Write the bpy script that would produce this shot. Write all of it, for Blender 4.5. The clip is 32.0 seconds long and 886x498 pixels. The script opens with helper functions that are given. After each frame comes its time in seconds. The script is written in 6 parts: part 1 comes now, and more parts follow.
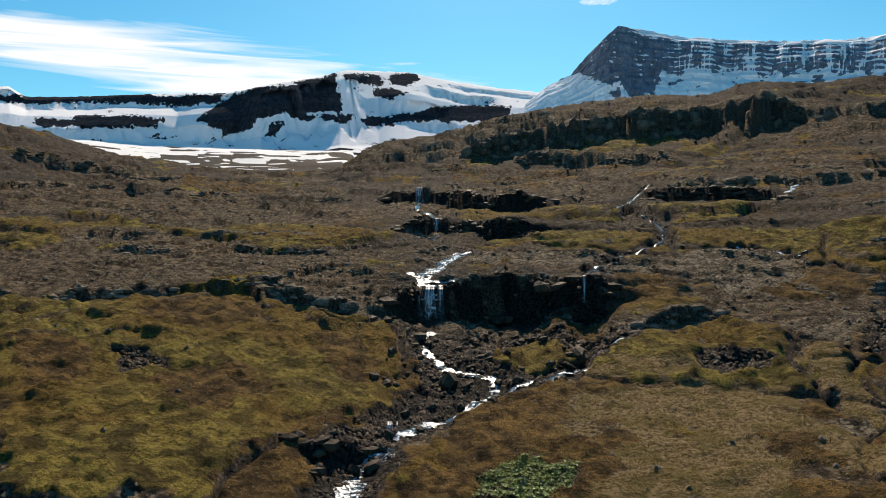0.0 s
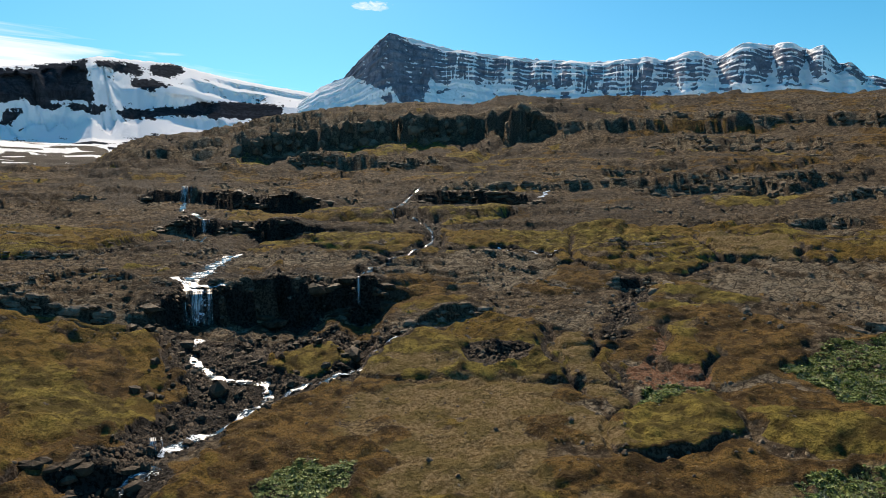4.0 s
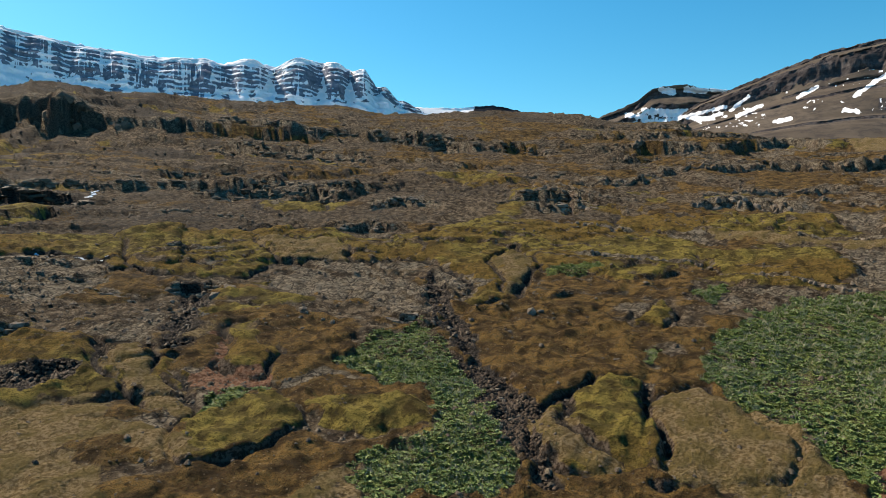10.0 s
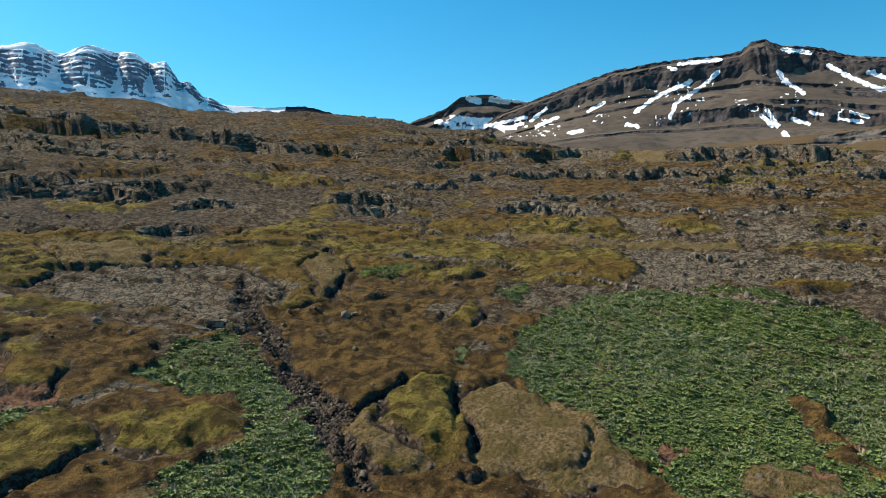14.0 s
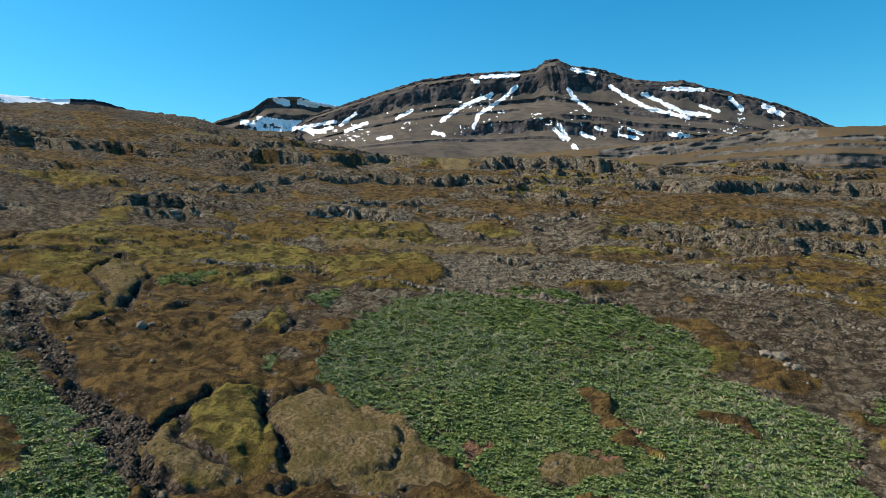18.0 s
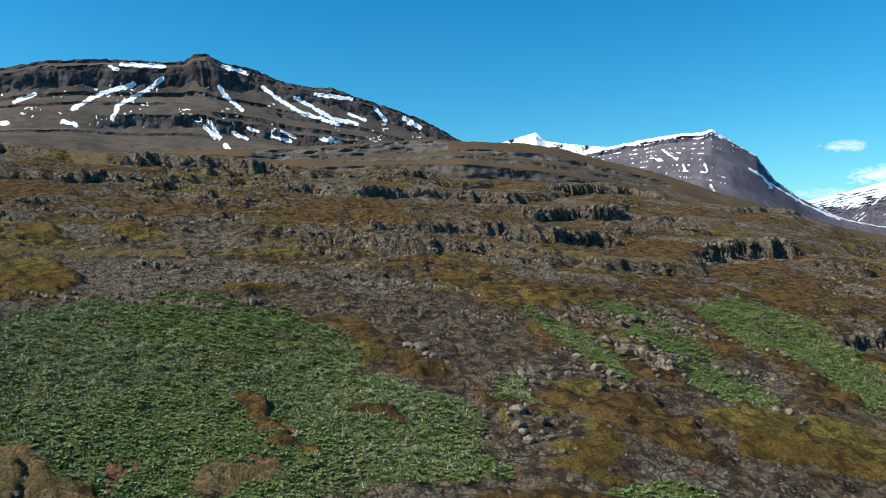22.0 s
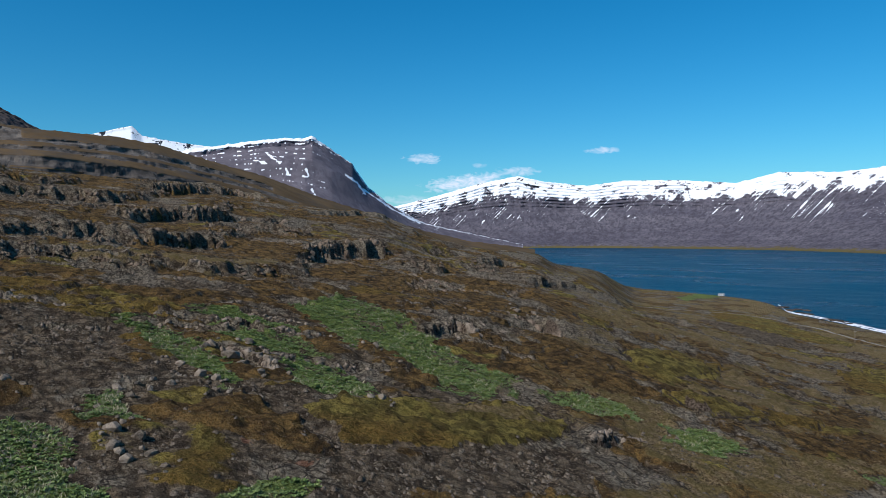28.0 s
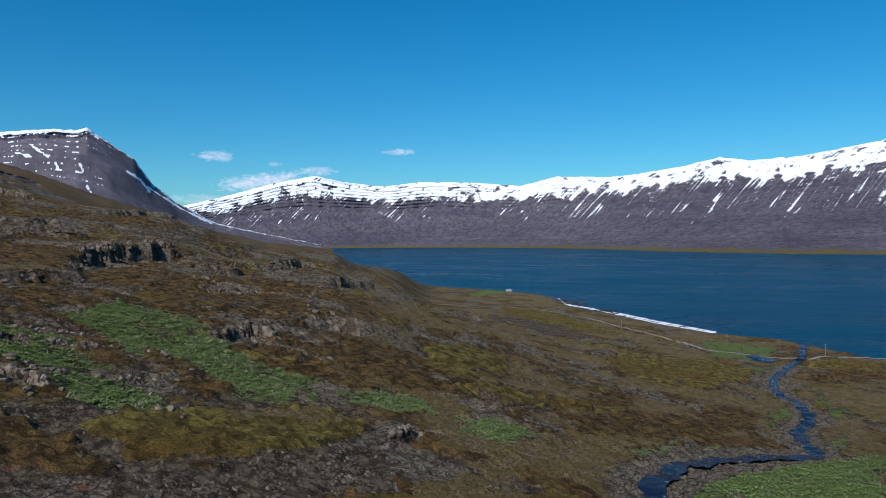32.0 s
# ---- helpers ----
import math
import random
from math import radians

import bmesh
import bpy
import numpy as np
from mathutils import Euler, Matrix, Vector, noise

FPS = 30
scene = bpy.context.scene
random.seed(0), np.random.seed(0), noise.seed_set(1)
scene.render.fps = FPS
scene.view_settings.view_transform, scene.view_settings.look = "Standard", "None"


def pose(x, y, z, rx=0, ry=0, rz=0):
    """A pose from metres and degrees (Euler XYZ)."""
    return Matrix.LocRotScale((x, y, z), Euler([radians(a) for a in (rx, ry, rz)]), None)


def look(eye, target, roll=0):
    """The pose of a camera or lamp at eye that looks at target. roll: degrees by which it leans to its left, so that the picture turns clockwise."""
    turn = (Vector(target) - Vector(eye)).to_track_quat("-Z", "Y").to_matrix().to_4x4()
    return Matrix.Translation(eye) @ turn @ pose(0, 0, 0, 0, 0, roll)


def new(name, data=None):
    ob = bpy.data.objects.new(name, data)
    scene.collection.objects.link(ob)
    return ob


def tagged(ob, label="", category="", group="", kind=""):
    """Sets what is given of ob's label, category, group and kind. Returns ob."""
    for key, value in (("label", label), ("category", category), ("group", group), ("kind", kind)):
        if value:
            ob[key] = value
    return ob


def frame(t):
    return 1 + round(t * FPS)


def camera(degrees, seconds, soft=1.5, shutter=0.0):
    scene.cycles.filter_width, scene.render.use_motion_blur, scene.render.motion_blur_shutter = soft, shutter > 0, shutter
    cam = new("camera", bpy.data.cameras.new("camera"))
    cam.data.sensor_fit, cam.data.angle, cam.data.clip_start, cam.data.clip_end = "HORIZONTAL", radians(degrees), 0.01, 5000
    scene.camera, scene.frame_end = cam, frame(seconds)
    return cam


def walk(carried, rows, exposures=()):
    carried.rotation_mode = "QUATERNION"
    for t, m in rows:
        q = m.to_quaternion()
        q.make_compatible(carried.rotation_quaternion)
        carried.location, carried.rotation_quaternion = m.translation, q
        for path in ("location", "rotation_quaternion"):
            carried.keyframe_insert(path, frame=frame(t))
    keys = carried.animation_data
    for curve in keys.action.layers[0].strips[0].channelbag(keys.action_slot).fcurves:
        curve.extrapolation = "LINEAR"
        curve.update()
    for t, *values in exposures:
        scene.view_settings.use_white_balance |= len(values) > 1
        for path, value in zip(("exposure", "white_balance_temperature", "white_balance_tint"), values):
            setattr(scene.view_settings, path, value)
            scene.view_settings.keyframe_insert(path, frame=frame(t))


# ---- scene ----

# ---------------------------------------------------------------- camera
EYE = 70.0          # metres above the fjord
cam = camera(63.0, 32.0, soft=0.6)
ROWS = [  # seconds, yaw, pitch, roll: a hovering camera that turns where it is
    (0.0, 0.00, -1.65, 0.40),
    (0.5, -1.38, -1.65, 0.37),
    (1.0, -3.41, -1.66, 0.26),
    (1.5, -6.54, -1.67, 0.34),
    (2.0, -9.99, -1.67, 0.31),
    (2.5, -12.67, -1.66, 0.24),
    (4.5, -19.65, -1.64, 0.32),
    (5.0, -21.95, -1.64, 0.27),
    (5.5, -23.93, -1.61, 0.28),
    (6.0, -26.15, -1.60, 0.20),
    (6.5, -28.65, -1.59, 0.18),
    (7.0, -31.42, -1.59, 0.17),
    (7.5, -34.58, -1.57, 0.15),
    (8.0, -38.26, -1.57, 0.09),
    (8.5, -41.92, -1.55, 0.08),
    (9.0, -45.21, -1.55, 0.17),
    (9.5, -48.56, -1.51, 0.13),
    (10.0, -51.55, -1.50, 0.18),
    (10.5, -53.82, -1.50, 0.26),
    (11.0, -55.93, -1.47, 0.22),
    (11.5, -58.12, -1.45, 0.20),
    (12.0, -60.11, -1.43, 0.23),
    (12.5, -61.67, -1.40, 0.27),
    (13.0, -63.21, -1.36, 0.23),
    (13.5, -64.71, -1.34, 0.22),
    (15.5, -71.24, -1.19, 0.14),
    (16.0, -72.88, -1.13, 0.20),
    (16.5, -74.58, -1.09, 0.13),
    (17.0, -76.64, -1.05, 0.22),
    (17.5, -78.51, -1.02, 0.18),
    (18.0, -81.24, -1.00, 0.13),
    (18.5, -84.38, -0.98, 0.19),
    (19.0, -87.72, -0.97, 0.31),
    (19.5, -90.66, -0.98, 0.39),
    (20.0, -94.18, -0.98, 0.30),
    (20.5, -97.01, -0.98, 0.26),
    (21.0, -100.39, -0.98, 0.25),
    (21.5, -104.12, -0.97, 0.30),
    (22.0, -108.15, -0.96, 0.26),
    (22.5, -111.55, -0.97, 0.30),
    (23.0, -115.19, -0.97, 0.26),
    (23.5, -117.74, -0.96, 0.26),
    (24.0, -120.50, -0.94, 0.26),
    (24.5, -123.39, -0.94, 0.26),
    (25.0, -126.35, -0.95, 0.31),
    (25.5, -128.67, -0.95, 0.38),
    (27.5, -136.61, -0.95, 0.23),
    (28.0, -138.72, -0.96, 0.24),
    (28.5, -140.74, -0.98, 0.31),
    (29.0, -143.40, -0.99, 0.34),
    (29.5, -145.46, -0.99, 0.40),
    (30.0, -147.19, -1.01, 0.45),
    (30.5, -148.76, -1.02, 0.48),
    (31.0, -151.43, -1.03, 0.46),
    (31.5, -153.14, -1.06, 0.54),
    (32.0, -154.61, -1.05, 0.53),
]
walk(cam, [(t, pose(0, 0, EYE, 90 + p, r, y)) for t, y, p, r in ROWS], [(0.0, 0.18, 7350, 14), (6.0, 0.38, 7350, 15), (10.0, 0.46, 7050, 13), (13.5, 0.5, 6650, 9), (20.0, 0.39, 6150, 7), (25.0, -0.02, 5750, 11), (28.0, -0.23, 5650, 13), (32.0, -0.36, 5550, 14)])

# ---------------------------------------------------------------- sky and sun
SUN_BEARING, SUN_HEIGHT = 4.0, 41.0
world = bpy.data.worlds.new("world")
scene.world = world
world.use_nodes = True
wt = world.node_tree
wt.nodes.clear()
w_out = wt.nodes.new("ShaderNodeOutputWorld")
w_bg = wt.nodes.new("ShaderNodeBackground")
w_bg.inputs["Strength"].default_value = 0.107
w_sky = wt.nodes.new("ShaderNodeTexSky")
w_sky.sky_type = "NISHITA"
w_sky.sun_disc = False
w_sky.sun_elevation = radians(SUN_HEIGHT)
w_sky.sun_rotation = radians(SUN_BEARING)
w_sky.altitude = 100
w_sky.air_density, w_sky.dust_density, w_sky.ozone_density = 1.0, 0.4, 2.0


def w_math(op, a, b=0.0, clamp=False):
    n = wt.nodes.new("ShaderNodeMath")
    n.operation, n.use_clamp = op, clamp
    for s, v in zip(n.inputs, (a, b)):
        if isinstance(v, bpy.types.NodeSocket):
            wt.links.new(v, s)
        else:
            s.default_value = v
    return n.outputs[0]


w_tc = wt.nodes.new("ShaderNodeTexCoord")
w_dir = wt.nodes.new("ShaderNodeSeparateXYZ")
wt.links.new(w_tc.outputs["Generated"], w_dir.inputs[0])
w_bear = w_math("MULTIPLY", w_math("ARCTAN2", w_dir.outputs[0], w_dir.outputs[1]), 57.2958)
w_rise = w_math("MULTIPLY", w_math("ARCSINE", w_dir.outputs[2]), 57.2958)


def w_noise(sx, sy, detail=5, warp=0.6):
    v = wt.nodes.new("ShaderNodeCombineXYZ")
    wt.links.new(w_math("MULTIPLY", w_bear, sx), v.inputs[0])
    wt.links.new(w_math("MULTIPLY", w_rise, sy), v.inputs[1])
    n = wt.nodes.new("ShaderNodeTexNoise")
    wt.links.new(v.outputs[0], n.inputs["Vector"])
    n.inputs["Scale"].default_value, n.inputs["Detail"].default_value, n.inputs["Distortion"].default_value = 1, detail, warp
    return w_math("SUBTRACT", n.outputs[0], 0.5)


def cloud(b0, e0, wb, we, dense, noise_out, slope=0.0):
    """How much of a cloud covers the sky round a bearing and rise."""
    u = w_math("DIVIDE", w_math("SUBTRACT", w_bear, b0), wb)
    v = w_math("DIVIDE", w_math("SUBTRACT", w_math("SUBTRACT", w_rise, e0), w_math("MULTIPLY", w_math("SUBTRACT", w_bear, b0), slope)), we)
    q = w_math("SUBTRACT", 1.0, w_math("ADD", w_math("MULTIPLY", u, u), w_math("MULTIPLY", v, v)))
    q = w_math("ADD", q, w_math("MULTIPLY", noise_out, 3.4))
    return w_math("MULTIPLY", w_math("MULTIPLY", q, 0.8, True), dense)


n_veil, n_puff = w_noise(0.07, 0.9, 6, 1.2), w_noise(1.3, 2.8, 6, 0.8)
w_cover = cloud(-22, 12.3, 30, 2.4, 1.0, n_veil, -0.1)
for spot in ((0, 10.6, 11, 0.9, 0.9, n_veil, -0.16), (137.3, 6.15, 1.6, 0.4, 0.75, n_puff), (140.6, 4.3, 3.4, 0.7, 0.95, n_puff, 0.12), (141.7, 5.6, 0.7, 0.2, 0.4, n_puff), (151.1, 6.6, 1.3, 0.26, 0.65, n_puff), (144.6, 5.1, 1.8, 0.4, 0.6, n_puff), (12.2, 16.9, 1.6, 0.35, 0.7, n_puff), (136.0, 2.9, 2.5, 0.4, 0.4, n_puff)):
    w_cover = w_math("MAXIMUM", w_cover, cloud(*spot))
w_tint = wt.nodes.new("ShaderNodeMix")
w_tint.data_type, w_tint.blend_type = "RGBA", "MULTIPLY"
w_tint.inputs[0].default_value = 1.0
wt.links.new(w_sky.outputs[0], w_tint.inputs[6])
w_tint.inputs[7].default_value = (0.6, 0.98, 1.05, 1)
w_mix = wt.nodes.new("ShaderNodeMix")
w_mix.data_type = "RGBA"
wt.links.new(w_cover, w_mix.inputs[0])
w_sat = wt.nodes.new("ShaderNodeHueSaturation")
w_sat.inputs["Saturation"].default_value = 1.2
wt.links.new(w_tint.outputs[2], w_sat.inputs["Color"])
wt.links.new(w_sat.outputs[0], w_mix.inputs[6])
w_mix.inputs[7].default_value = (9.0, 9.4, 9.8, 1)
wt.links.new(w_mix.outputs[2], w_bg.inputs["Color"])
wt.links.new(w_bg.outputs[0], w_out.inputs["Surface"])

sun_data = bpy.data.lights.new("sun", "SUN")
sun_data.energy, sun_data.angle, sun_data.color = 5.6, radians(0.53), (1.0, 0.88, 0.71)
sun = new("sun", sun_data)
sb, sh = radians(SUN_BEARING), radians(SUN_HEIGHT)
sun.matrix_world = look((math.sin(sb) * math.cos(sh) * 900, math.cos(sb) * math.cos(sh) * 900, 70 + 900 * math.sin(sh)), (0, 0, 70))

# ---------------------------------------------------------------- materials


class Mat:
    """A small writer of node materials: every method adds a node and gives its output."""

    def __init__(self, name):
        self.m = bpy.data.materials.new(name)
        self.m.use_nodes = True
        self.t = self.m.node_tree
        self.t.nodes.clear()
        self.geo = self.t.nodes.new("ShaderNodeNewGeometry")

    def put(self, socket, v):
        if isinstance(v, bpy.types.NodeSocket):
            self.t.links.new(v, socket)
        elif isinstance(v, (tuple, list)) and len(v) == 3 and socket.type == "RGBA":
            socket.default_value = (*v, 1)
        else:
            socket.default_value = v

    def scaled(self, s):
        n = self.t.nodes.new("ShaderNodeVectorMath")
        n.operation = "MULTIPLY"
        self.put(n.inputs[0], self.geo.outputs["Position"])
        n.inputs[1].default_value = s if isinstance(s, tuple) else (s, s, s)
        return n.outputs[0]

    def noise(self, s, detail=4, rough=0.55, warp=0.0):
        n = self.t.nodes.new("ShaderNodeTexNoise")
        self.put(n.inputs["Vector"], self.scaled(s))
        n.inputs["Scale"].default_value = 1
        n.inputs["Detail"].default_value, n.inputs["Roughness"].default_value, n.inputs["Distortion"].default_value = detail, rough, warp
        return n.outputs[0]

    def cells(self, s, feature="F1", out="Distance", rand=1.0):
        n = self.t.nodes.new("ShaderNodeTexVoronoi")
        n.feature = feature
        self.put(n.inputs["Vector"], self.scaled(s))
        n.inputs["Scale"].default_value, n.inputs["Randomness"].default_value = 1, rand
        return n.outputs[out]

    def math(self, op, a, b=0.0, clamp=False):
        n = self.t.nodes.new("ShaderNodeMath")
        n.operation, n.use_clamp = op, clamp
        self.put(n.inputs[0], a)
        self.put(n.inputs[1], b)
        return n.outputs[0]

    def span(self, v, a, b, lo=0.0, hi=1.0):
        n = self.t.nodes.new("ShaderNodeMapRange")
        n.interpolation_type = "SMOOTHSTEP"
        self.put(n.inputs["Value"], v)
        n.inputs["From Min"].default_value, n.inputs["From Max"].default_value = a, b
        n.inputs["To Min"].default_value, n.inputs["To Max"].default_value = lo, hi
        return n.outputs[0]

    def mix(self, f, a, b, mode="MIX"):
        n = self.t.nodes.new("ShaderNodeMix")
        n.data_type, n.blend_type = "RGBA", mode
        self.put(n.inputs[0], f)
        self.put(n.inputs[6], a)
        self.put(n.inputs[7], b)
        return n.outputs[2]

    def attr(self, name):
        n = self.t.nodes.new("ShaderNodeAttribute")
        n.attribute_name = name
        return n

    def parts(self, v):
        n = self.t.nodes.new("ShaderNodeSeparateXYZ")
        self.put(n.inputs[0], v)
        return n.outputs

    def random(self, island=False):
        if island:
            return self.geo.outputs["Random Per Island"]
        return self.t.nodes.new("ShaderNodeObjectInfo").outputs["Random"]

    def bump(self, h, strength, distance, normal=None):
        n = self.t.nodes.new("ShaderNodeBump")
        n.inputs["Strength"].default_value, n.inputs["Distance"].default_value = strength, distance
        self.put(n.inputs["Height"], h)
        if normal is not None:
            self.put(n.inputs["Normal"], normal)
        return n.outputs[0]

    def surface(self, color, rough, normal=None, metal=0.0, spec=0.5, alpha=None, **more):
        n = self.t.nodes.new("ShaderNodeBsdfPrincipled")
        self.put(n.inputs["Base Color"], color)
        self.put(n.inputs["Roughness"], rough)
        n.inputs["Metallic"].default_value = metal
        self.put(n.inputs["Specular IOR Level"], spec)
        if normal is not None:
            self.put(n.inputs["Normal"], normal)
        if alpha is not None:
            self.put(n.inputs["Alpha"], alpha)
        for k, v in more.items():
            self.put(n.inputs[k], v)
        o = self.t.nodes.new("ShaderNodeOutputMaterial")
        self.t.links.new(n.outputs[0], o.inputs["Surface"])
        return self.m


def ground_material():
    k = Mat("tundra")
    a, b = k.attr("cover"), k.attr("cover_more")
    moss, heath, green = k.parts(a.outputs["Color"])
    straw, rust, wet_shade = k.parts(b.outputs["Color"])
    rock, snow = a.outputs["Alpha"], b.outputs["Alpha"]
    n_big, n_mid, n_fine = k.noise(0.035, 5, 0.6), k.noise(0.32, 5, 0.62, 0.4), k.noise(2.6, 5, 0.68)
    n_grit = k.noise(9.0, 3, 0.7)
    stones, lumps, tufts = k.cells(1.7), k.cells(0.8), k.cells(0.62)
    ragged = k.math("ADD", k.math("MULTIPLY", k.math("SUBTRACT", n_mid, 0.5), 0.75), k.math("MULTIPLY", k.math("SUBTRACT", n_fine, 0.5), 0.75))

    def edge(w, soft=0.12):
        return k.span(k.math("ADD", w, ragged), 0.5 - soft, 0.5 + soft)

    # bare ground: dark gravel with paler stones and brown soil
    col = k.mix(k.span(n_mid, 0.43, 0.58), (0.082, 0.06, 0.038), (0.195, 0.147, 0.095))
    col = k.mix(k.span(n_fine, 0.5, 0.6), col, (0.215, 0.165, 0.11))
    col = k.mix(k.span(n_grit, 0.52, 0.62, 0, 0.75), col, (0.036, 0.03, 0.026))
    col = k.mix(k.span(stones, 0.24, 0.14, 0, 0.8), col, (0.31, 0.255, 0.18))
    # gaps between the lumps are darkened in colour, as crevice shade
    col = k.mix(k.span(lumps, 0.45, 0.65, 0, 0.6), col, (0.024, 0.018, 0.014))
    col = k.mix(k.span(k.math("ADD", lumps, k.math("MULTIPLY", n_fine, 0.35)), 0.42, 0.3, 0, 0.75), col, (0.25, 0.203, 0.145))
    # bed rock
    rk = k.mix(k.span(n_fine, 0.42, 0.58), (0.108, 0.086, 0.06), (0.285, 0.238, 0.17))
    rk = k.mix(k.span(n_mid, 0.5, 0.6, 0, 0.6), rk, (0.305, 0.258, 0.19))
    # bed rock lumps: the shade between them is painted the same way
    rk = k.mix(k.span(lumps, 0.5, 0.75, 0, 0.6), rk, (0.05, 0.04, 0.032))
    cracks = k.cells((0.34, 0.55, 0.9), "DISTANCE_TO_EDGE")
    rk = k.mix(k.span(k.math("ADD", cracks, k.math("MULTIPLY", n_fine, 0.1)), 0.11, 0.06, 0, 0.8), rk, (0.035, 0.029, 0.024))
    col = k.mix(edge(rock, 0.2), col, rk)
    # nothing grows on the steep faces
    face = k.span(k.math("ADD", k.parts(k.geo.outputs["Normal"])[2], k.math("MULTIPLY", k.math("SUBTRACT", n_mid, 0.5), 0.3)), 0.74, 0.6)
    # heath: brown to rusty
    hc = k.mix(k.span(n_mid, 0.42, 0.58), (0.092, 0.056, 0.024), (0.235, 0.142, 0.046))
    hc = k.mix(k.span(n_fine, 0.48, 0.6, 0, 0.75), hc, (0.165, 0.115, 0.048))
    hc = k.mix(k.span(n_grit, 0.5, 0.6, 0, 0.7), hc, (0.03, 0.021, 0.012))
    # hollows between tufts carry painted shade
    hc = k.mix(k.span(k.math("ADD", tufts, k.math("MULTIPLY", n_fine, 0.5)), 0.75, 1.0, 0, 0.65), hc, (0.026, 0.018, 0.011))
    hc = k.mix(k.span(stones, 0.2, 0.1, 0, 0.65), hc, (0.25, 0.19, 0.12))
    col = k.mix(edge(heath), col, hc)
    # straw: bleached grass
    sc = k.mix(k.span(n_fine, 0.42, 0.58), (0.145, 0.1, 0.045), (0.28, 0.205, 0.11))
    sc = k.mix(k.span(n_mid, 0.42, 0.6, 0, 0.7), sc, (0.13, 0.1, 0.032))
    col = k.mix(edge(straw), col, sc)
    # moss: olive to yellow
    mc = k.mix(k.span(n_mid, 0.42, 0.58), (0.135, 0.103, 0.033), (0.31, 0.24, 0.062))
    mc = k.mix(k.span(n_big, 0.46, 0.58, 0, 0.75), mc, (0.21, 0.125, 0.034))
    mc = k.mix(k.span(n_fine, 0.5, 0.6, 0, 0.6), mc, (0.07, 0.06, 0.015))
    mc = k.mix(k.span(n_grit, 0.5, 0.6, 0, 0.6), mc, (0.035, 0.03, 0.01))
    # moss hollows are darkened in colour like the heath's
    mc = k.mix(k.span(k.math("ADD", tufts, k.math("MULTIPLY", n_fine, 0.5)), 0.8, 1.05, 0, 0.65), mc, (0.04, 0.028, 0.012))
    col = k.mix(edge(moss), col, mc)
    # green herbs
    gc = k.mix(k.span(n_fine, 0.42, 0.58), (0.085, 0.115, 0.03), (0.19, 0.23, 0.07))
    col = k.mix(edge(green), col, gc)
    col = k.mix(edge(rust, 0.2), col, k.mix(k.span(n_fine, 0.42, 0.58), (0.16, 0.078, 0.045), (0.29, 0.165, 0.105)))
    col = k.mix(face, col, k.mix(k.span(n_fine, 0.42, 0.58), (0.05, 0.036, 0.026), (0.17, 0.13, 0.098)))
    # dark cover: wet stream beds, plus shade painted on cliffs and backlit slopes
    wet_shade_mask = edge(wet_shade, 0.2)
    col = k.mix(wet_shade_mask, col, k.mix(k.span(n_fine, 0.42, 0.58), (0.014, 0.012, 0.011), (0.06, 0.053, 0.047)))
    col = k.mix(edge(snow, 0.08), col, (0.86, 0.88, 0.9))
    h = k.math("ADD", k.math("MULTIPLY", n_fine, 0.7), k.math("MULTIPLY", n_grit, 0.35))
    h = k.math("ADD", h, k.math("MULTIPLY", n_mid, 1.6))
    nb = k.bump(h, 1.0, 1.15)
    rough = k.math("SUBTRACT", 0.95, k.math("MULTIPLY", wet_shade_mask, 0.12))
    return k.surface(col, rough, nb, spec=0.045)


def mountain_material(name, rock_a, rock_b, scree, bands=0.05, snow_col=(0.84, 0.86, 0.9)):
    k = Mat(name)
    a = k.attr("cover")
    snow, screes, veg = k.parts(a.outputs["Color"])
    n1, n2 = k.noise((0.02, 0.02, 0.03), 6, 0.65), k.noise((0.006, 0.006, 0.012), 5, 0.6)
    strata = k.noise((0.0015, 0.0015, bands), 5, 0.7, 0.6)
    ribs = k.noise((0.05, 0.05, 0.006), 5, 0.7, 0.3)
    col = k.mix(k.span(strata, 0.35, 0.65), rock_a, rock_b)
    col = k.mix(k.span(ribs, 0.45, 0.62, 0, 0.8), col, tuple(c * 0.6 for c in rock_a))
    col = k.mix(k.span(n1, 0.4, 0.7, 0, 0.6), col, tuple(c * 0.55 for c in rock_a))
    sc = k.mix(k.span(n2, 0.35, 0.65), scree, tuple(c * 1.35 for c in scree))
    sc = k.mix(k.span(n1, 0.45, 0.7, 0, 0.5), sc, tuple(c * 0.6 for c in scree))
    sc = k.mix(k.span(k.noise((0.03, 0.03, 0.004), 6, 0.7, 0.4), 0.46, 0.62, 0, 0.75), sc, tuple(0.55 * c + 0.45 * d * 0.7 for c, d in zip(rock_a, scree)))
    n4 = k.noise((0.075, 0.075, 0.05), 5, 0.7)
    rag = k.math("ADD", k.math("MULTIPLY", k.math("SUBTRACT", n1, 0.5), 0.9), k.math("MULTIPLY", k.math("SUBTRACT", n2, 0.5), 0.4))
    rag = k.math("ADD", rag, k.math("MULTIPLY", k.math("SUBTRACT", n4, 0.5), 0.8))
    col = k.mix(k.span(n4, 0.4, 0.65, 0, 0.45), col, tuple(c * 0.5 for c in rock_a))
    col = k.mix(k.span(k.math("ADD", screes, k.math("MULTIPLY", rag, 0.9)), 0.5, 0.75), col, sc)
    col = k.mix(k.span(k.math("ADD", veg, k.math("MULTIPLY", rag, k.span(veg, 0.0, 0.3))), 0.4, 0.6), col, k.mix(n1, (0.06, 0.06, 0.022), (0.16, 0.12, 0.06)))
    s = k.span(k.math("ADD", snow, rag), 0.46, 0.54)
    col = k.mix(s, col, snow_col)
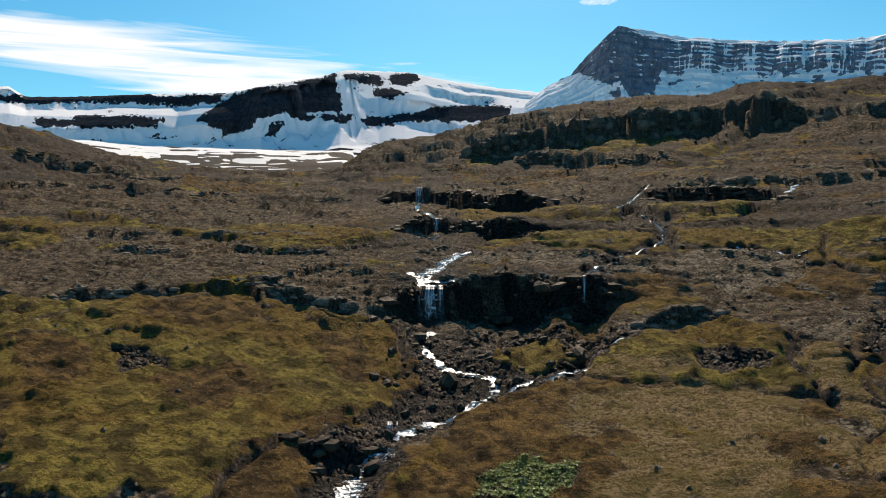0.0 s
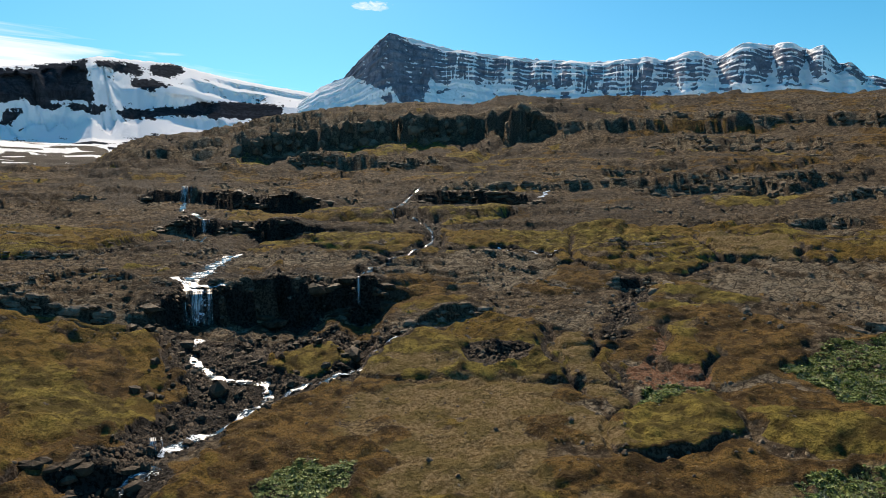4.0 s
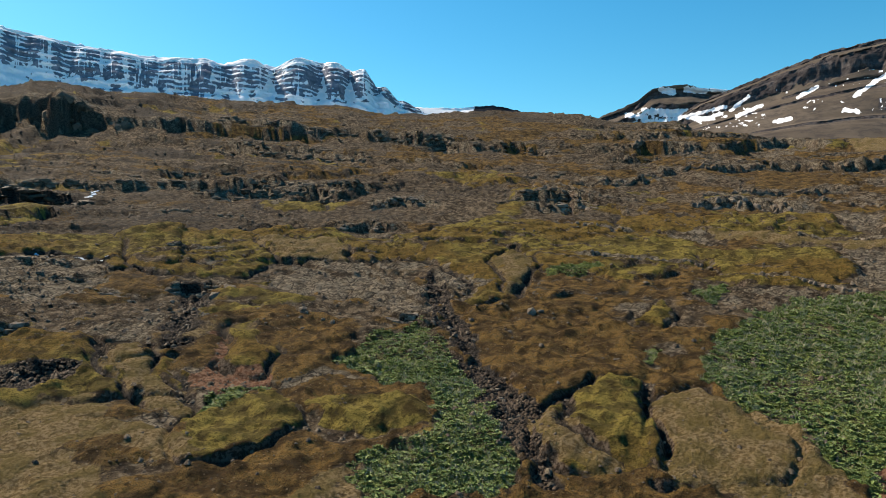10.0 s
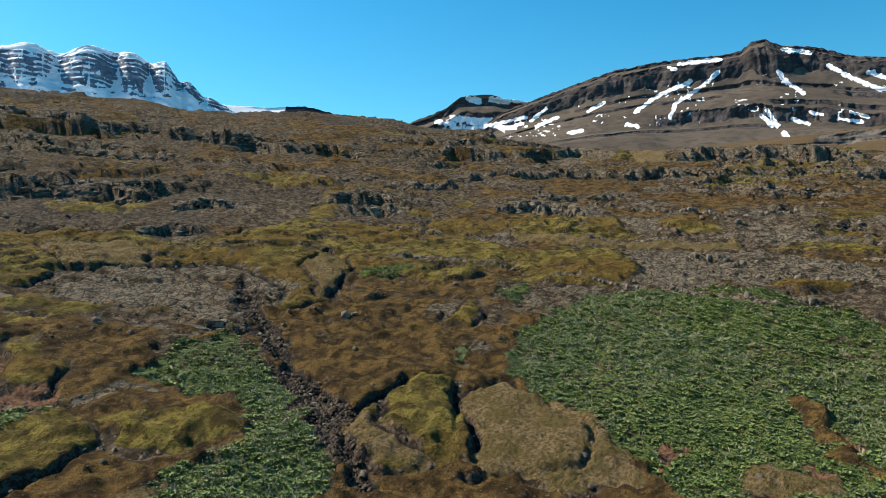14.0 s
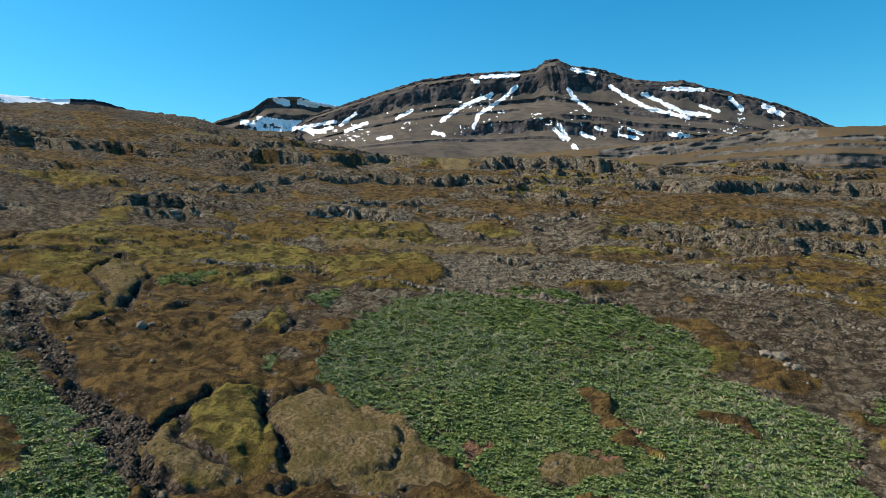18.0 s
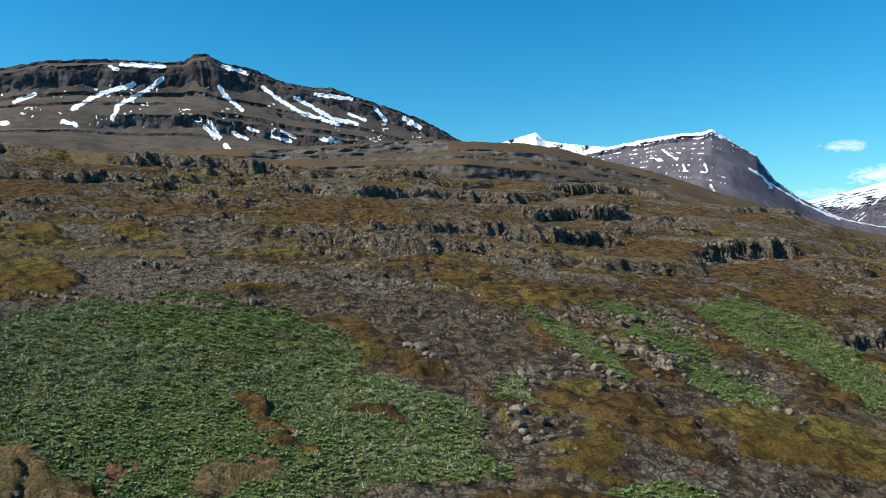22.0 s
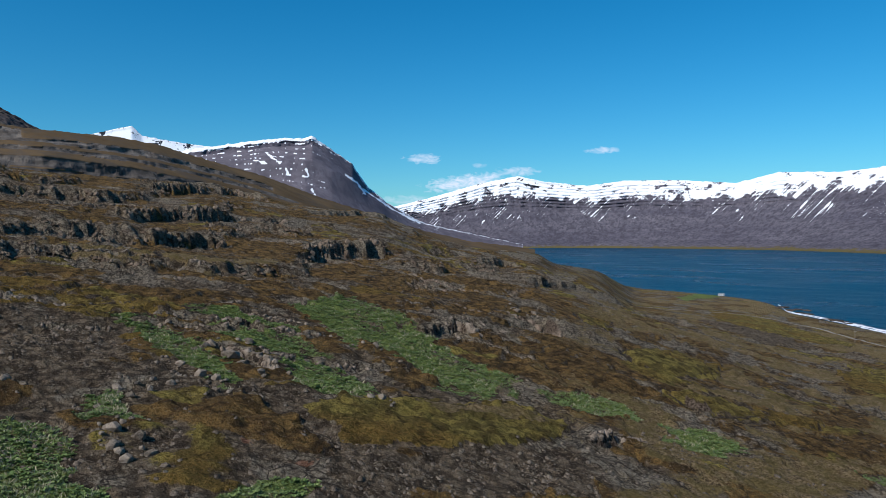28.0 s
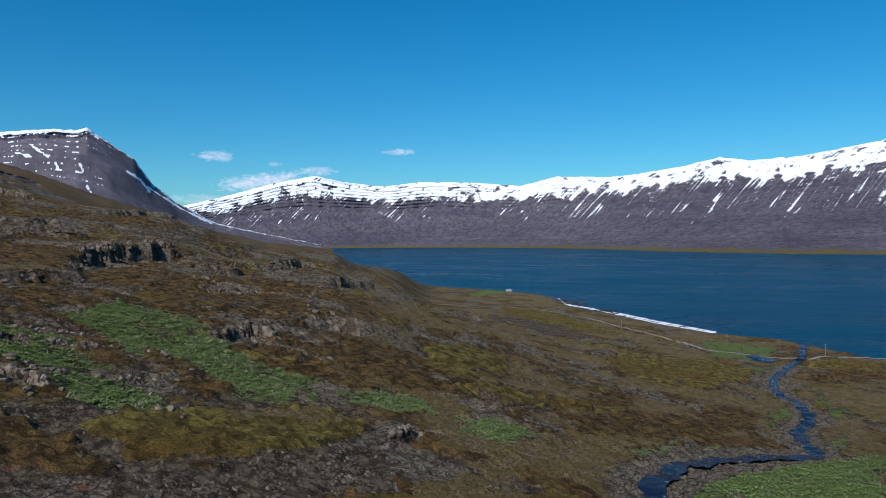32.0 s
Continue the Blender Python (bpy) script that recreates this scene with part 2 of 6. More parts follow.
    nb = k.bump(k.math("ADD", k.math("MULTIPLY", n1, 0.6), k.math("MULTIPLY", k.math("MULTIPLY", ribs, 1.2), k.math("SUBTRACT", 1.0, screes, True))), 0.5, 8.0)
    return k.surface(col, 0.85, nb, spec=0.0)


def water_material():
    k = Mat("sea_water")
    w1, w2 = k.noise((0.05, 0.12, 0.05), 4, 0.6, 0.5), k.noise((0.004, 0.012, 0.01), 4, 0.6, 0.8)
    nb = k.bump(w1, 0.6, 2.5)
    col = k.mix(k.span(w2, 0.35, 0.65), (0.0005, 0.036, 0.078), (0.001, 0.055, 0.108))
    return k.surface(col, k.span(w2, 0.3, 0.7, 0.25, 0.4), nb, spec=0.008)


MAT_GROUND = ground_material()
MAT_SNOWY = mountain_material("snowy_basalt", (0.03, 0.034, 0.043), (0.055, 0.06, 0.073), (0.055, 0.056, 0.062), 0.03)
# ridge rock: pale blue distance haze is mixed into its colours
MAT_RIDGE = mountain_material("hazed_banded_basalt", (0.175, 0.2, 0.26), (0.26, 0.285, 0.345), (0.29, 0.31, 0.36), 0.05)
MAT_BROWN = mountain_material("brown_basalt", (0.06, 0.054, 0.056), (0.112, 0.1, 0.097), (0.1, 0.083, 0.067), 0.04)
MAT_HILL = mountain_material("terraced_basalt", (0.1, 0.088, 0.078), (0.19, 0.17, 0.15), (0.1, 0.07, 0.04), 0.06)
# fjord mountains: bluish-purple air haze is put into the rock colours
MAT_FJORD = mountain_material("hazed_fjord_basalt", (0.095, 0.088, 0.112), (0.145, 0.134, 0.158), (0.122, 0.11, 0.128), 0.02)
MAT_SEA = water_material()



def rock_material(name, dark, pale, rough=0.85, moss=0.0, scale=1.0):
    k = Mat(name)
    n1, n2, n3 = k.noise(0.9 * scale, 6, 0.65), k.noise(4.0 * scale, 4, 0.7), k.noise((1.5 * scale, 1.5 * scale, 0.3 * scale), 4, 0.6)
    col = k.mix(k.span(n1, 0.42, 0.58), dark, pale)
    col = k.mix(k.span(n2, 0.5, 0.6, 0, 0.7), col, tuple(c * 0.5 for c in dark))
    col = k.mix(k.span(n3, 0.52, 0.62, 0, 0.5), col, tuple(c * 1.2 for c in pale))
    col = k.mix(0.5, col, k.mix(k.random(), tuple(c * 0.7 for c in dark), tuple(c * 1.25 for c in pale)))
    if moss:
        up = k.parts(k.geo.outputs["Normal"])[2]
        col = k.mix(k.span(k.math("ADD", k.math("MULTIPLY", up, 0.5), n1), 0.95, 1.1, 0, moss), col, (0.13, 0.11, 0.03))
    return k.surface(col, rough, k.bump(k.math("ADD", n2, n1), 0.8, 0.15), spec=0.05)


def leaf_material(name, a, b, tip):
    k = Mat(name)
    r = k.random(True)
    n = k.noise(0.35, 3)
    col = k.mix(r, a, b)
    col = k.mix(k.span(n, 0.4, 0.65, 0, 0.6), col, tip)
    return k.surface(col, 0.6, None, spec=0.12)


def white_water_material():
    k = Mat("white_water")
    a = k.attr("flow")
    u, v, foam = k.parts(a.outputs["Color"])
    f, g = k.noise(2.6, 5, 0.7, 1.0), k.noise(0.55, 3, 0.6, 0.6)
    s = k.span(k.math("ADD", k.math("ADD", k.math("MULTIPLY", f, 0.8), k.math("MULTIPLY", g, 0.8)), k.math("MULTIPLY", foam, 0.5)), 0.97, 1.14)
    col = k.mix(s, (0.02, 0.024, 0.028), (0.56, 0.65, 0.76))
    edge = k.math("SUBTRACT", 1.0, k.math("ABSOLUTE", k.math("SUBTRACT", k.math("MULTIPLY", u, 2.0), 1.0)))
    al = k.span(k.math("ADD", k.math("MULTIPLY", edge, 0.75), k.math("ADD", k.math("MULTIPLY", f, 1.6), k.math("MULTIPLY", g, 1.0))), 1.5, 1.62)
    return k.surface(col, k.math("ADD", 0.07, k.math("MULTIPLY", s, 0.5)), k.bump(f, 0.3, 0.06), spec=0.3, alpha=al)


def fall_material():
    k = Mat("falling_water")
    a = k.attr("flow")
    u, v, thick = k.parts(a.outputs["Color"])
    vec = k.t.nodes.new("ShaderNodeCombineXYZ")
    k.put(vec.inputs[0], k.math("MULTIPLY", u, 11.0))
    k.put(vec.inputs[1], k.math("MULTIPLY", v, 0.8))
    n = k.t.nodes.new("ShaderNodeTexNoise")
    k.put(n.inputs["Vector"], vec.outputs[0])
    n.inputs["Scale"].default_value, n.inputs["Detail"].default_value, n.inputs["Roughness"].default_value = 1.0, 5, 0.65
    al = k.span(k.math("ADD", n.outputs[0], k.math("MULTIPLY", thick, 0.5)), 0.66, 1.12)
    return k.surface((0.8, 0.85, 0.9), 0.35, None, spec=0.4, alpha=al)


def river_material():
    k = Mat("river_water")
    n = k.noise(0.8, 5, 0.65, 1.0)
    s = k.span(k.noise(1.1, 5, 0.7, 1.0), 0.62, 0.68, 0, 0.8)
    col = k.mix(s, (0.008, 0.012, 0.03), (0.42, 0.45, 0.5))
    return k.surface(col, k.math("ADD", 0.1, k.math("MULTIPLY", s, 0.4)), k.bump(n, 0.5, 0.2), spec=0.02)


def foam_material():
    k = Mat("surf_foam")
    n = k.noise((0.09, 0.09, 0.09), 5, 0.7, 1.0)
    a = k.attr("flow")
    u, v, foam = k.parts(a.outputs["Color"])
    return k.surface((0.85, 0.87, 0.9), 0.7, None, spec=0.3, alpha=k.span(k.math("ADD", n, foam), 0.8, 1.0))


def plain_material(name, a, b, scale, rough=0.7, metal=0.0):
    k = Mat(name)
    n = k.noise(scale, 5, 0.65)
    return k.surface(k.mix(k.span(n, 0.3, 0.7), a, b), rough, k.bump(n, 0.3, 0.02), metal)


MAT_BASALT = rock_material("grey_basalt", (0.085, 0.066, 0.049), (0.25, 0.203, 0.157), 0.85, 0.25)
# wet stream rock; on the valley cliffs its darkness also stands in for shade
MAT_DARK = rock_material("wet_and_shaded_basalt", (0.026, 0.019, 0.013), (0.1, 0.074, 0.053), 0.6)
MAT_FAR = rock_material("cliff_basalt", (0.07, 0.05, 0.034), (0.2, 0.155, 0.115), 0.9, 0.3, 0.4)
MAT_STONE = rock_material("field_stone", (0.088, 0.07, 0.053), (0.26, 0.216, 0.168), 0.85, 0.2, 1.6)
MAT_LEAF = leaf_material("herb_leaf", (0.07, 0.115, 0.035), (0.16, 0.22, 0.065), (0.19, 0.235, 0.09))
MAT_STALK = leaf_material("dry_stalk", (0.30, 0.27, 0.17), (0.44, 0.41, 0.30), (0.36, 0.33, 0.22))
MAT_GRASS = leaf_material("dry_grass", (0.11, 0.075, 0.022), (0.2, 0.145, 0.045), (0.15, 0.13, 0.03))
MAT_FLOW, MAT_FALL, MAT_RIVER, MAT_FOAM = white_water_material(), fall_material(), river_material(), foam_material()
MAT_WOOD = plain_material("weathered_pole", (0.16, 0.13, 0.1), (0.3, 0.26, 0.2), 6.0)
MAT_WHITE = plain_material("white_paint", (0.5, 0.5, 0.48), (0.7, 0.7, 0.68), 3.0)
MAT_ROOF = plain_material("grey_roof", (0.2, 0.2, 0.21), (0.34, 0.34, 0.35), 2.0)
MAT_GLASS = plain_material("dark_pane", (0.02, 0.025, 0.03), (0.03, 0.035, 0.04), 3.0, 0.1)
MAT_TRACK = plain_material("gravel_track", (0.22, 0.19, 0.15), (0.34, 0.3, 0.24), 1.5, 0.9)

# ---------------------------------------------------------------- ground form
# Bearings are degrees clockwise from +y; the ground is described by its rise or fall (degrees) as seen from the hover point.


def lattice(ix, iy, seed):
    h = (ix.astype(np.int64) * 374761393 + iy.astype(np.int64) * 668265263 + seed * 1274126177) & 0x7FFFFFFF
    h = ((h ^ (h >> 13)) * 1274126177) & 0x7FFFFFFF
    h = ((h ^ (h >> 16)) * 69069 + 12345) & 0x7FFFFFFF
    return (h & 0xFFFFFF) / 8388607.5 - 1.0


def vnoise(x, y, seed=0):
    """Smooth noise in -1..1 on arrays."""
    xf, yf = np.floor(x), np.floor(y)
    fx, fy = x - xf, y - yf
    ux, uy = fx * fx * (3 - 2 * fx), fy * fy * (3 - 2 * fy)
    xi, yi = xf.astype(np.int64), yf.astype(np.int64)
    a, b = lattice(xi, yi, seed), lattice(xi + 1, yi, seed)
    c, d = lattice(xi, yi + 1, seed), lattice(xi + 1, yi + 1, seed)
    return (a * (1 - ux) + b * ux) * (1 - uy) + (c * (1 - ux) + d * ux) * uy


def fbm(x, y, octaves=4, seed=0, gain=0.5):
    s, amp, tot = 0.0, 1.0, 0.0
    for k in range(octaves):
        s = s + amp * vnoise(x * 2 ** k + 17.3 * k, y * 2 ** k - 9.1 * k, seed + k)
        tot += amp
        amp *= gain
    return s / tot


def smooth(a, b, x):
    t = np.clip((x - a) / (b - a), 0, 1)
    return t * t * (3 - 2 * t)


RING_B = [-60, -45, -30, -15, 0, 15, 30, 45, 60, 75, 90, 105, 120, 135, 150, 165, 180, 195, 210]
RINGS = {
    55: [-19, -19, -19, -19.5, -21, -20.5, -20.5, -20.5, -20.5, -20.5, -20.5, -20.5, -21, -23, -26, -28, -30, -29, -28],
    80: [-11, -11, -11, -11.5, -13, -12, -11.5, -11.5, -11, -11, -11, -11.5, -12.5, -15, -18.5, -21.5, -24, -24, -24],
    110: [-5, -5, -5, -4.8, -6.4, -6, -5.2, -5, -5, -4.7, -4.7, -5.5, -7.5, -10.7, -14, -17, -19.5, -20, -20],
    150: [-1.5, -1.5, -1.2, -1, -1.2, -1, -1, -1, -1.2, -1.2, -1.2, -2, -3.5, -6.5, -10, -14, -16.7, -17, -17],
    210: [2, 1.8, 1.4, 1, 2, 2.9, 3, 3, 3, 2.5, 2.1, 1.2, -1, -3.8, -7, -11.4, -14.2, -14.5, -14.5],
    300: [5.5, 5.2, 4.4, 2.6, 3.4, 5.2, 6.2, 6.4, 5.8, 5, 4.4, 3.4, 0.9, -2.0, -5.2, -9.2, -11.4, -11.8, -12],
}
CREST_A = [(-60, 9), (-45, 8.4), (-31.3, 7.4), (-29.4, 7.1), (-26.9, 6.3), (-24.4, 5.6), (-19.4, 4.9), (-14.6, 4.4), (-10.7, 4.4), (-8.1, 4.7), (-6.3, 6.2),
           (-4.6, 6.9), (-1, 7.3), (5.2, 8.7), (11.3, 9.5), (15.1, 9.8), (21.0, 9.6), (21.9, 10.3), (24, 10.3), (26.9, 9.8), (29.6, 10.0), (35.7, 9.85), (43.7, 9.75)]
CREST_B = [(46, 9.2), (50.4, 9.1), (54.8, 9.4), (58.2, 9.3), (62.8, 8.9), (64.8, 8.3), (68.6, 8.0), (69.7, 7.8), (73.2, 7.0), (75.4, 6.4), (80.4, 6.1), (84, 6.0), (91.1, 6.2),
           (95, 5.8), (99.2, 5.1), (105.3, 5.1), (109.2, 4.7), (114.1, 4.4), (120.4, 4.0), (124.8, 3.0), (127.6, 2.5), (133.5, 1.9), (135.1, 1.3), (138.7, -0.3)]
CREST_C = [(141.2, -0.8), (146.4, -1.3), (147.3, -2.0), (150.8, -2.5), (152.6, -3.6), (153.6, -3.95), (155.3, -4.06), (159.8, -4.4), (161.5, -4.55), (163.7, -5.05), (164.2, -5.5),
           (167.6, -6.1), (171, -6.8), (175, -7.4), (177, -7.55), (180.3, -7.8), (183.2, -8.3), (186.1, -8.65), (195, -8.7), (210, -8.5)]
CREST_R = [(-60, 380), (-12, 400), (-6, 430), (60, 430), (70, 400), (80, 370), (100, 400), (110, 520), (135, 560), (142, 540), (147, 600), (150, 720), (152, 880), (153.2, 985)]
FB = np.arange(-60, 210.01, 0.25)      # bearings of the lookup
FU = np.arange(math.log(2.0), math.log(5000.0), 0.0125)


def lookup_table():
    crest = CREST_A + CREST_B + CREST_C
    ce = np.interp(FB, [p[0] for p in crest], [p[1] for p in crest])
    cr = np.interp(FB, [p[0] for p in CREST_R], [p[1] for p in CREST_R])
    shore = np.where(FB > 153.2, EYE / np.tan(np.radians(np.maximum(-ce, 3.0))), 1000.0)
    cr = np.where(FB > 153.2, shore, cr)
    rings = {r: np.interp(FB, RING_B, v) for r, v in RINGS.items()}
    rr = np.exp(FU)
    z = np.zeros((len(FB), len(FU)))
    for i, b in enumerate(FB):
        rs = [25.0] + list(RINGS) + [cr[i]]
        es = [rings[55][i] * 1.0] + [rings[r][i] for r in RINGS] + [ce[i]]
        zs = [EYE + r * math.tan(radians(e)) for r, e in zip(rs, es)]
        zs[0] = zs[1] - 2.5
        if b > 153.2:
            rs += [cr[i] + 60, cr[i] + 400, 5000]
            zs += [-4, -12, -15]
        elif b > 137:
            rs += [cr[i] * 1.15, cr[i] * 1.3 + 60, 5000]
            zs += [max(zs[-1] - 22, -3), -6, -15]
        elif b > 109:
            rs += [cr[i] * 1.25, 1100, 5000]
            zs += [zs[-1] - 12, zs[-1] - 15, 30]
        elif b > -6.5:
            rs += [cr[i] * 1.3, 1100, 5000]
            zs += [zs[-1] - 6, zs[-1] - 12, zs[-1] + 20]
        else:
            floor_e = np.interp(b, [-60, -32, -22, -6.5], [6.4, 5.6, 5.0, 5.0])
            top = zs[-1]
            rs += [cr[i] * 1.35, 1300, 2600, 5000]
            zs += [min(top - 4, EYE + cr[i] * 1.35 * math.tan(radians(4.2))), EYE + 1300 * math.tan(radians(floor_e - 0.3)), EYE + 2600 * math.tan(radians(floor_e + 1.0)), 420]
        # heights run straight in log distance; the crest stays crisp
        z[i] = np.interp(FU, np.log(rs), zs)
    k = np.array([1, 3, 5, 6, 5, 3, 1.0])
    k /= k.sum()
    for _ in range(2):
        p = np.pad(z, ((0, 0), (3, 3)), mode="edge")
        z = sum(k[j] * p[:, j:j + z.shape[1]] for j in range(7))
    p = np.pad(z, ((3, 3), (0, 0)), mode="edge")
    return sum(k[j] * p[j:j + z.shape[0]] for j in range(7))


TABLE = lookup_table()


def base_height(x, y):
    r = np.maximum(np.hypot(x, y), 2.05)
    b = np.degrees(np.arctan2(x, y))
    b = np.where(b < -105, b + 360, b)           # the seam lies behind the hover point
    back = np.clip(b, -60, 210)
    fi = np.clip((back - FB[0]) / 0.25, 0, len(FB) - 1.001)
    fj = np.clip((np.log(r) - FU[0]) / 0.0125, 0, len(FU) - 1.001)
    i, j = fi.astype(int), fj.astype(int)
    u, v = fi - i, fj - j
    z = (TABLE[i, j] * (1 - u) + TABLE[i + 1, j] * u) * (1 - v) + (TABLE[i, j + 1] * (1 - u) + TABLE[i + 1, j + 1] * u) * v
    w = smooth(25, 6, r)
    z = z * (1 - w) + 46.0 * w
    # behind: the valley side closes
    turn = np.where(b > 210, (b - 210) / 45, np.where(b < -60, (-60 - b) / 45, 0))
    return z + turn * np.clip(r - 20, 0, 900) * 0.12


# ---------------------------------------------------------------- end of ground form
# ---------------------------------------------------------------- mesh helpers


def mesh_from(name, verts, faces, mat, smooth_faces=True):
    """A mesh object from arrays of vertices and of quads or triangles."""
    me = bpy.data.meshes.new(name)
    verts, faces = np.asarray(verts, dtype=np.float32), np.asarray(faces, dtype=np.int32)
    n = faces.shape[1]
    me.vertices.add(len(verts))
    me.vertices.foreach_set("co", verts.ravel())
    me.loops.add(faces.size)
    me.loops.foreach_set("vertex_index", faces.ravel())
    me.polygons.add(len(faces))
    me.polygons.foreach_set("loop_start", np.arange(0, faces.size, n, dtype=np.int32))
    if smooth_faces:
        me.polygons.foreach_set("use_smooth", np.ones(len(faces), dtype=bool))
    me.update(calc_edges=True)
    me.materials.append(mat)
    return new(name, me)


def grid_faces(ni, nj, wrap=False):
    i, j = np.meshgrid(np.arange(ni if wrap else ni - 1), np.arange(nj - 1), indexing="ij")
    i2 = (i + 1) % ni
    return np.stack([i * nj + j, i * nj + j + 1, i2 * nj + j + 1, i2 * nj + j], -1).reshape(-1, 4)


def paint(ob, name, rgba):
    at = ob.data.attributes.new(name, "FLOAT_COLOR", "POINT")
    at.data.foreach_set("color", np.asarray(rgba, dtype=np.float32).ravel())


def part(name, bm, material, parent, label=""):
    me = bpy.data.meshes.new(name)
    bm.to_mesh(me)
    bm.free()
    me.materials.append(material)
    ob = new(name, me)
    ob.parent = parent
    return tagged(ob, label)


# ---------------------------------------------------------------- mountains


def inside_outline(points, x, y):
    """Distance to a closed outline, positive inside."""
    hit, best = np.zeros(x.shape, dtype=bool), np.full(x.shape, 1e9)
    for (ax, ay), (bx, by) in zip(points, points[1:] + points[:1]):
        dx, dy = bx - ax, by - ay
        t = np.clip(((x - ax) * dx + (y - ay) * dy) / max(dx * dx + dy * dy, 1e-6), 0, 1)
        best = np.minimum(best, np.hypot(x - ax - t * dx, y - ay - t * dy))
        if ay != by:
            hit ^= ((ay > y) != (by > y)) & (x < dx * (y - ay) / (by - ay) + ax)
    return np.where(hit, best, -best)


def mountain(name, skyline, crest_r, foot_r, foot_z, profile, mat, label, snow=None, scree=0.0, gully=(150.0, 16.0), slant=0.0, bands=(), seed=0, step=0.09, rows=110, jag=4.0, streaks=(), veg_z=0.0, category="mountain", rocks=(), shape=None):
    """A mountain side between two bearings, with its back slope. profile: (share of the run, share of the rise) from foot to crest."""
    b = np.arange(skyline[0][0], skyline[-1][0] + step / 2, step)
    el = np.interp(b, [p[0] for p in skyline], [p[1] for p in skyline])
    cr = np.interp(b, [p[0] for p in crest_r], [p[1] for p in crest_r]) if isinstance(crest_r, list) else np.full_like(b, crest_r)
    fr = np.interp(b, [p[0] for p in foot_r], [p[1] for p in foot_r]) if isinstance(foot_r, list) else np.full_like(b, foot_r)
    fz = np.interp(b, [p[0] for p in foot_z], [p[1] for p in foot_z]) if isinstance(foot_z, list) else np.full_like(b, foot_z)
    cz = EYE + cr * np.tan(np.radians(el))
    crags = jag * fbm(b * 3.1, b * 0 + seed, 4, seed)
    v = np.concatenate([np.linspace(0, 1, rows), [1.02, 1.08, 1.2, 1.5]])
    B, V = np.meshgrid(b, v, indexing="ij")
    vc = np.minimum(V, 1)
    ps = np.linspace(0, 1, len(profile))
    run, rise = np.interp(vc, ps, [p[0] for p in profile]), np.interp(vc, ps, [p[1] for p in profile])
    # lava beds: where a band runs, the slope stands up as a cliff and the ground between takes the run
    wob = fbm(B * 0.35, B * 0 + 3.0, 3, seed + 5)
    cliff = np.zeros_like(B)
    for lo, hi, b0, b1 in bands:
        e = rise + 0.02 * wob + 0.03 * (hi - lo) / 0.1 * fbm(B * 1.6, rise * 5, 3, seed + 7)
        ends = smooth(b0, b0 + 1.5, B) * smooth(b1, b1 - 1.5, B)
        cliff = np.maximum(cliff, smooth(lo - 0.006, lo + 0.006, e) * smooth(hi + 0.006, hi - 0.006, e) * ends)
    weight = np.gradient(run, axis=1) * (1 - 0.62 * cliff) + 1e-5
    weight[V > 1] = 0
    run = np.cumsum(weight, axis=1)
    run = (run - run[:, :1]) / (run[:, -1:] - run[:, :1])
    for _ in range(3):
        wide = np.pad(run, ((10, 10), (0, 0)), mode="edge")
        run = sum(wide[q:q + run.shape[0]] for q in range(21)) / 21
    rise2, steep = rise, cliff
    arc = np.radians(B) * cr.mean()
    lean = slant * V * (cz.mean() - fz.mean())
    g = 1 - np.abs(fbm((arc + lean) / gully[0], V * 2.5 + wob * 2, 4, seed + 9, 0.5)) * 2.4
    g0 = fbm(arc / (gully[0] * 4.5), V * 0.8, 3, seed + 13)
    g2 = fbm(arc / 26, V * 22, 3, seed + 21)
    mid = smooth(0, 0.12, vc) * smooth(1.0, 0.93, vc)
    R = fr[:, None] + (cr - fr)[:, None] * run + ((g * gully[1] + g2 * 9) * (0.05 + 0.95 * steep) + g0 * gully[1] * 3) * mid
    if shape:
        R = R + shape(B, rise) * mid
    pad = int(3.5 / step)
    body = np.convolve(np.pad(cz, pad, mode="edge"), np.ones(2 * pad + 1) / (2 * pad + 1), "valid")
    Z = fz[:, None] + (body - fz)[:, None] * rise2 + (cz - body)[:, None] * smooth(0.55, 1.0, rise) + crags[:, None] * smooth(0.9, 1, vc)
    back = np.maximum(V - 1, 0)
    R = R + back * (cr - fr)[:, None] * 1.0
    Z = Z - back * (cz - fz)[:, None] * 1.1
    rad = np.radians(B)
    verts = np.stack([R * np.sin(rad), R * np.cos(rad), Z], -1).reshape(-1, 3)
    ob = mesh_from(name, verts, grid_faces(len(b), len(v)), mat)
    # slope of the built surface
    dz, dr = np.gradient(Z, axis=1), np.gradient(R, axis=1)
    slope = 18 + 42 * steep
    cover = np.zeros((*B.shape, 4))
    ee = np.degrees(np.arctan2(Z - EYE, R))
    if snow:
        cover[..., 0] = snow(B, V, rise, slope, g, steep, Z, ee)
    for b0, e0, b1, e1, w in streaks:
        t = np.clip(((B - b0) * (b1 - b0) + (ee - e0) * (e1 - e0)) / ((b1 - b0) ** 2 + (e1 - e0) ** 2), 0, 1)
        d = np.hypot(B - b0 - t * (b1 - b0), ee - e0 - t * (e1 - e0)) + 0.11 * fbm(B * 5, ee * 5, 4, 3) - 0.02
        cover[..., 0] = np.maximum(cover[..., 0], np.clip(1.1 - 0.8 * d / w + 0.25 * fbm(B * 14, ee * 14, 2, 6), 0, 1))
    for outline in rocks:
        d = inside_outline(outline, B, ee) + 0.22 * fbm(B * 2.2, ee * 3.0, 4, seed + 3) + 0.14 * fbm(B * 7, ee * 5, 3, seed + 4)
        cover[..., 0] = np.minimum(cover[..., 0], 0.5 - 1.6 * np.clip(d + 0.1, -0.4, 0.3))
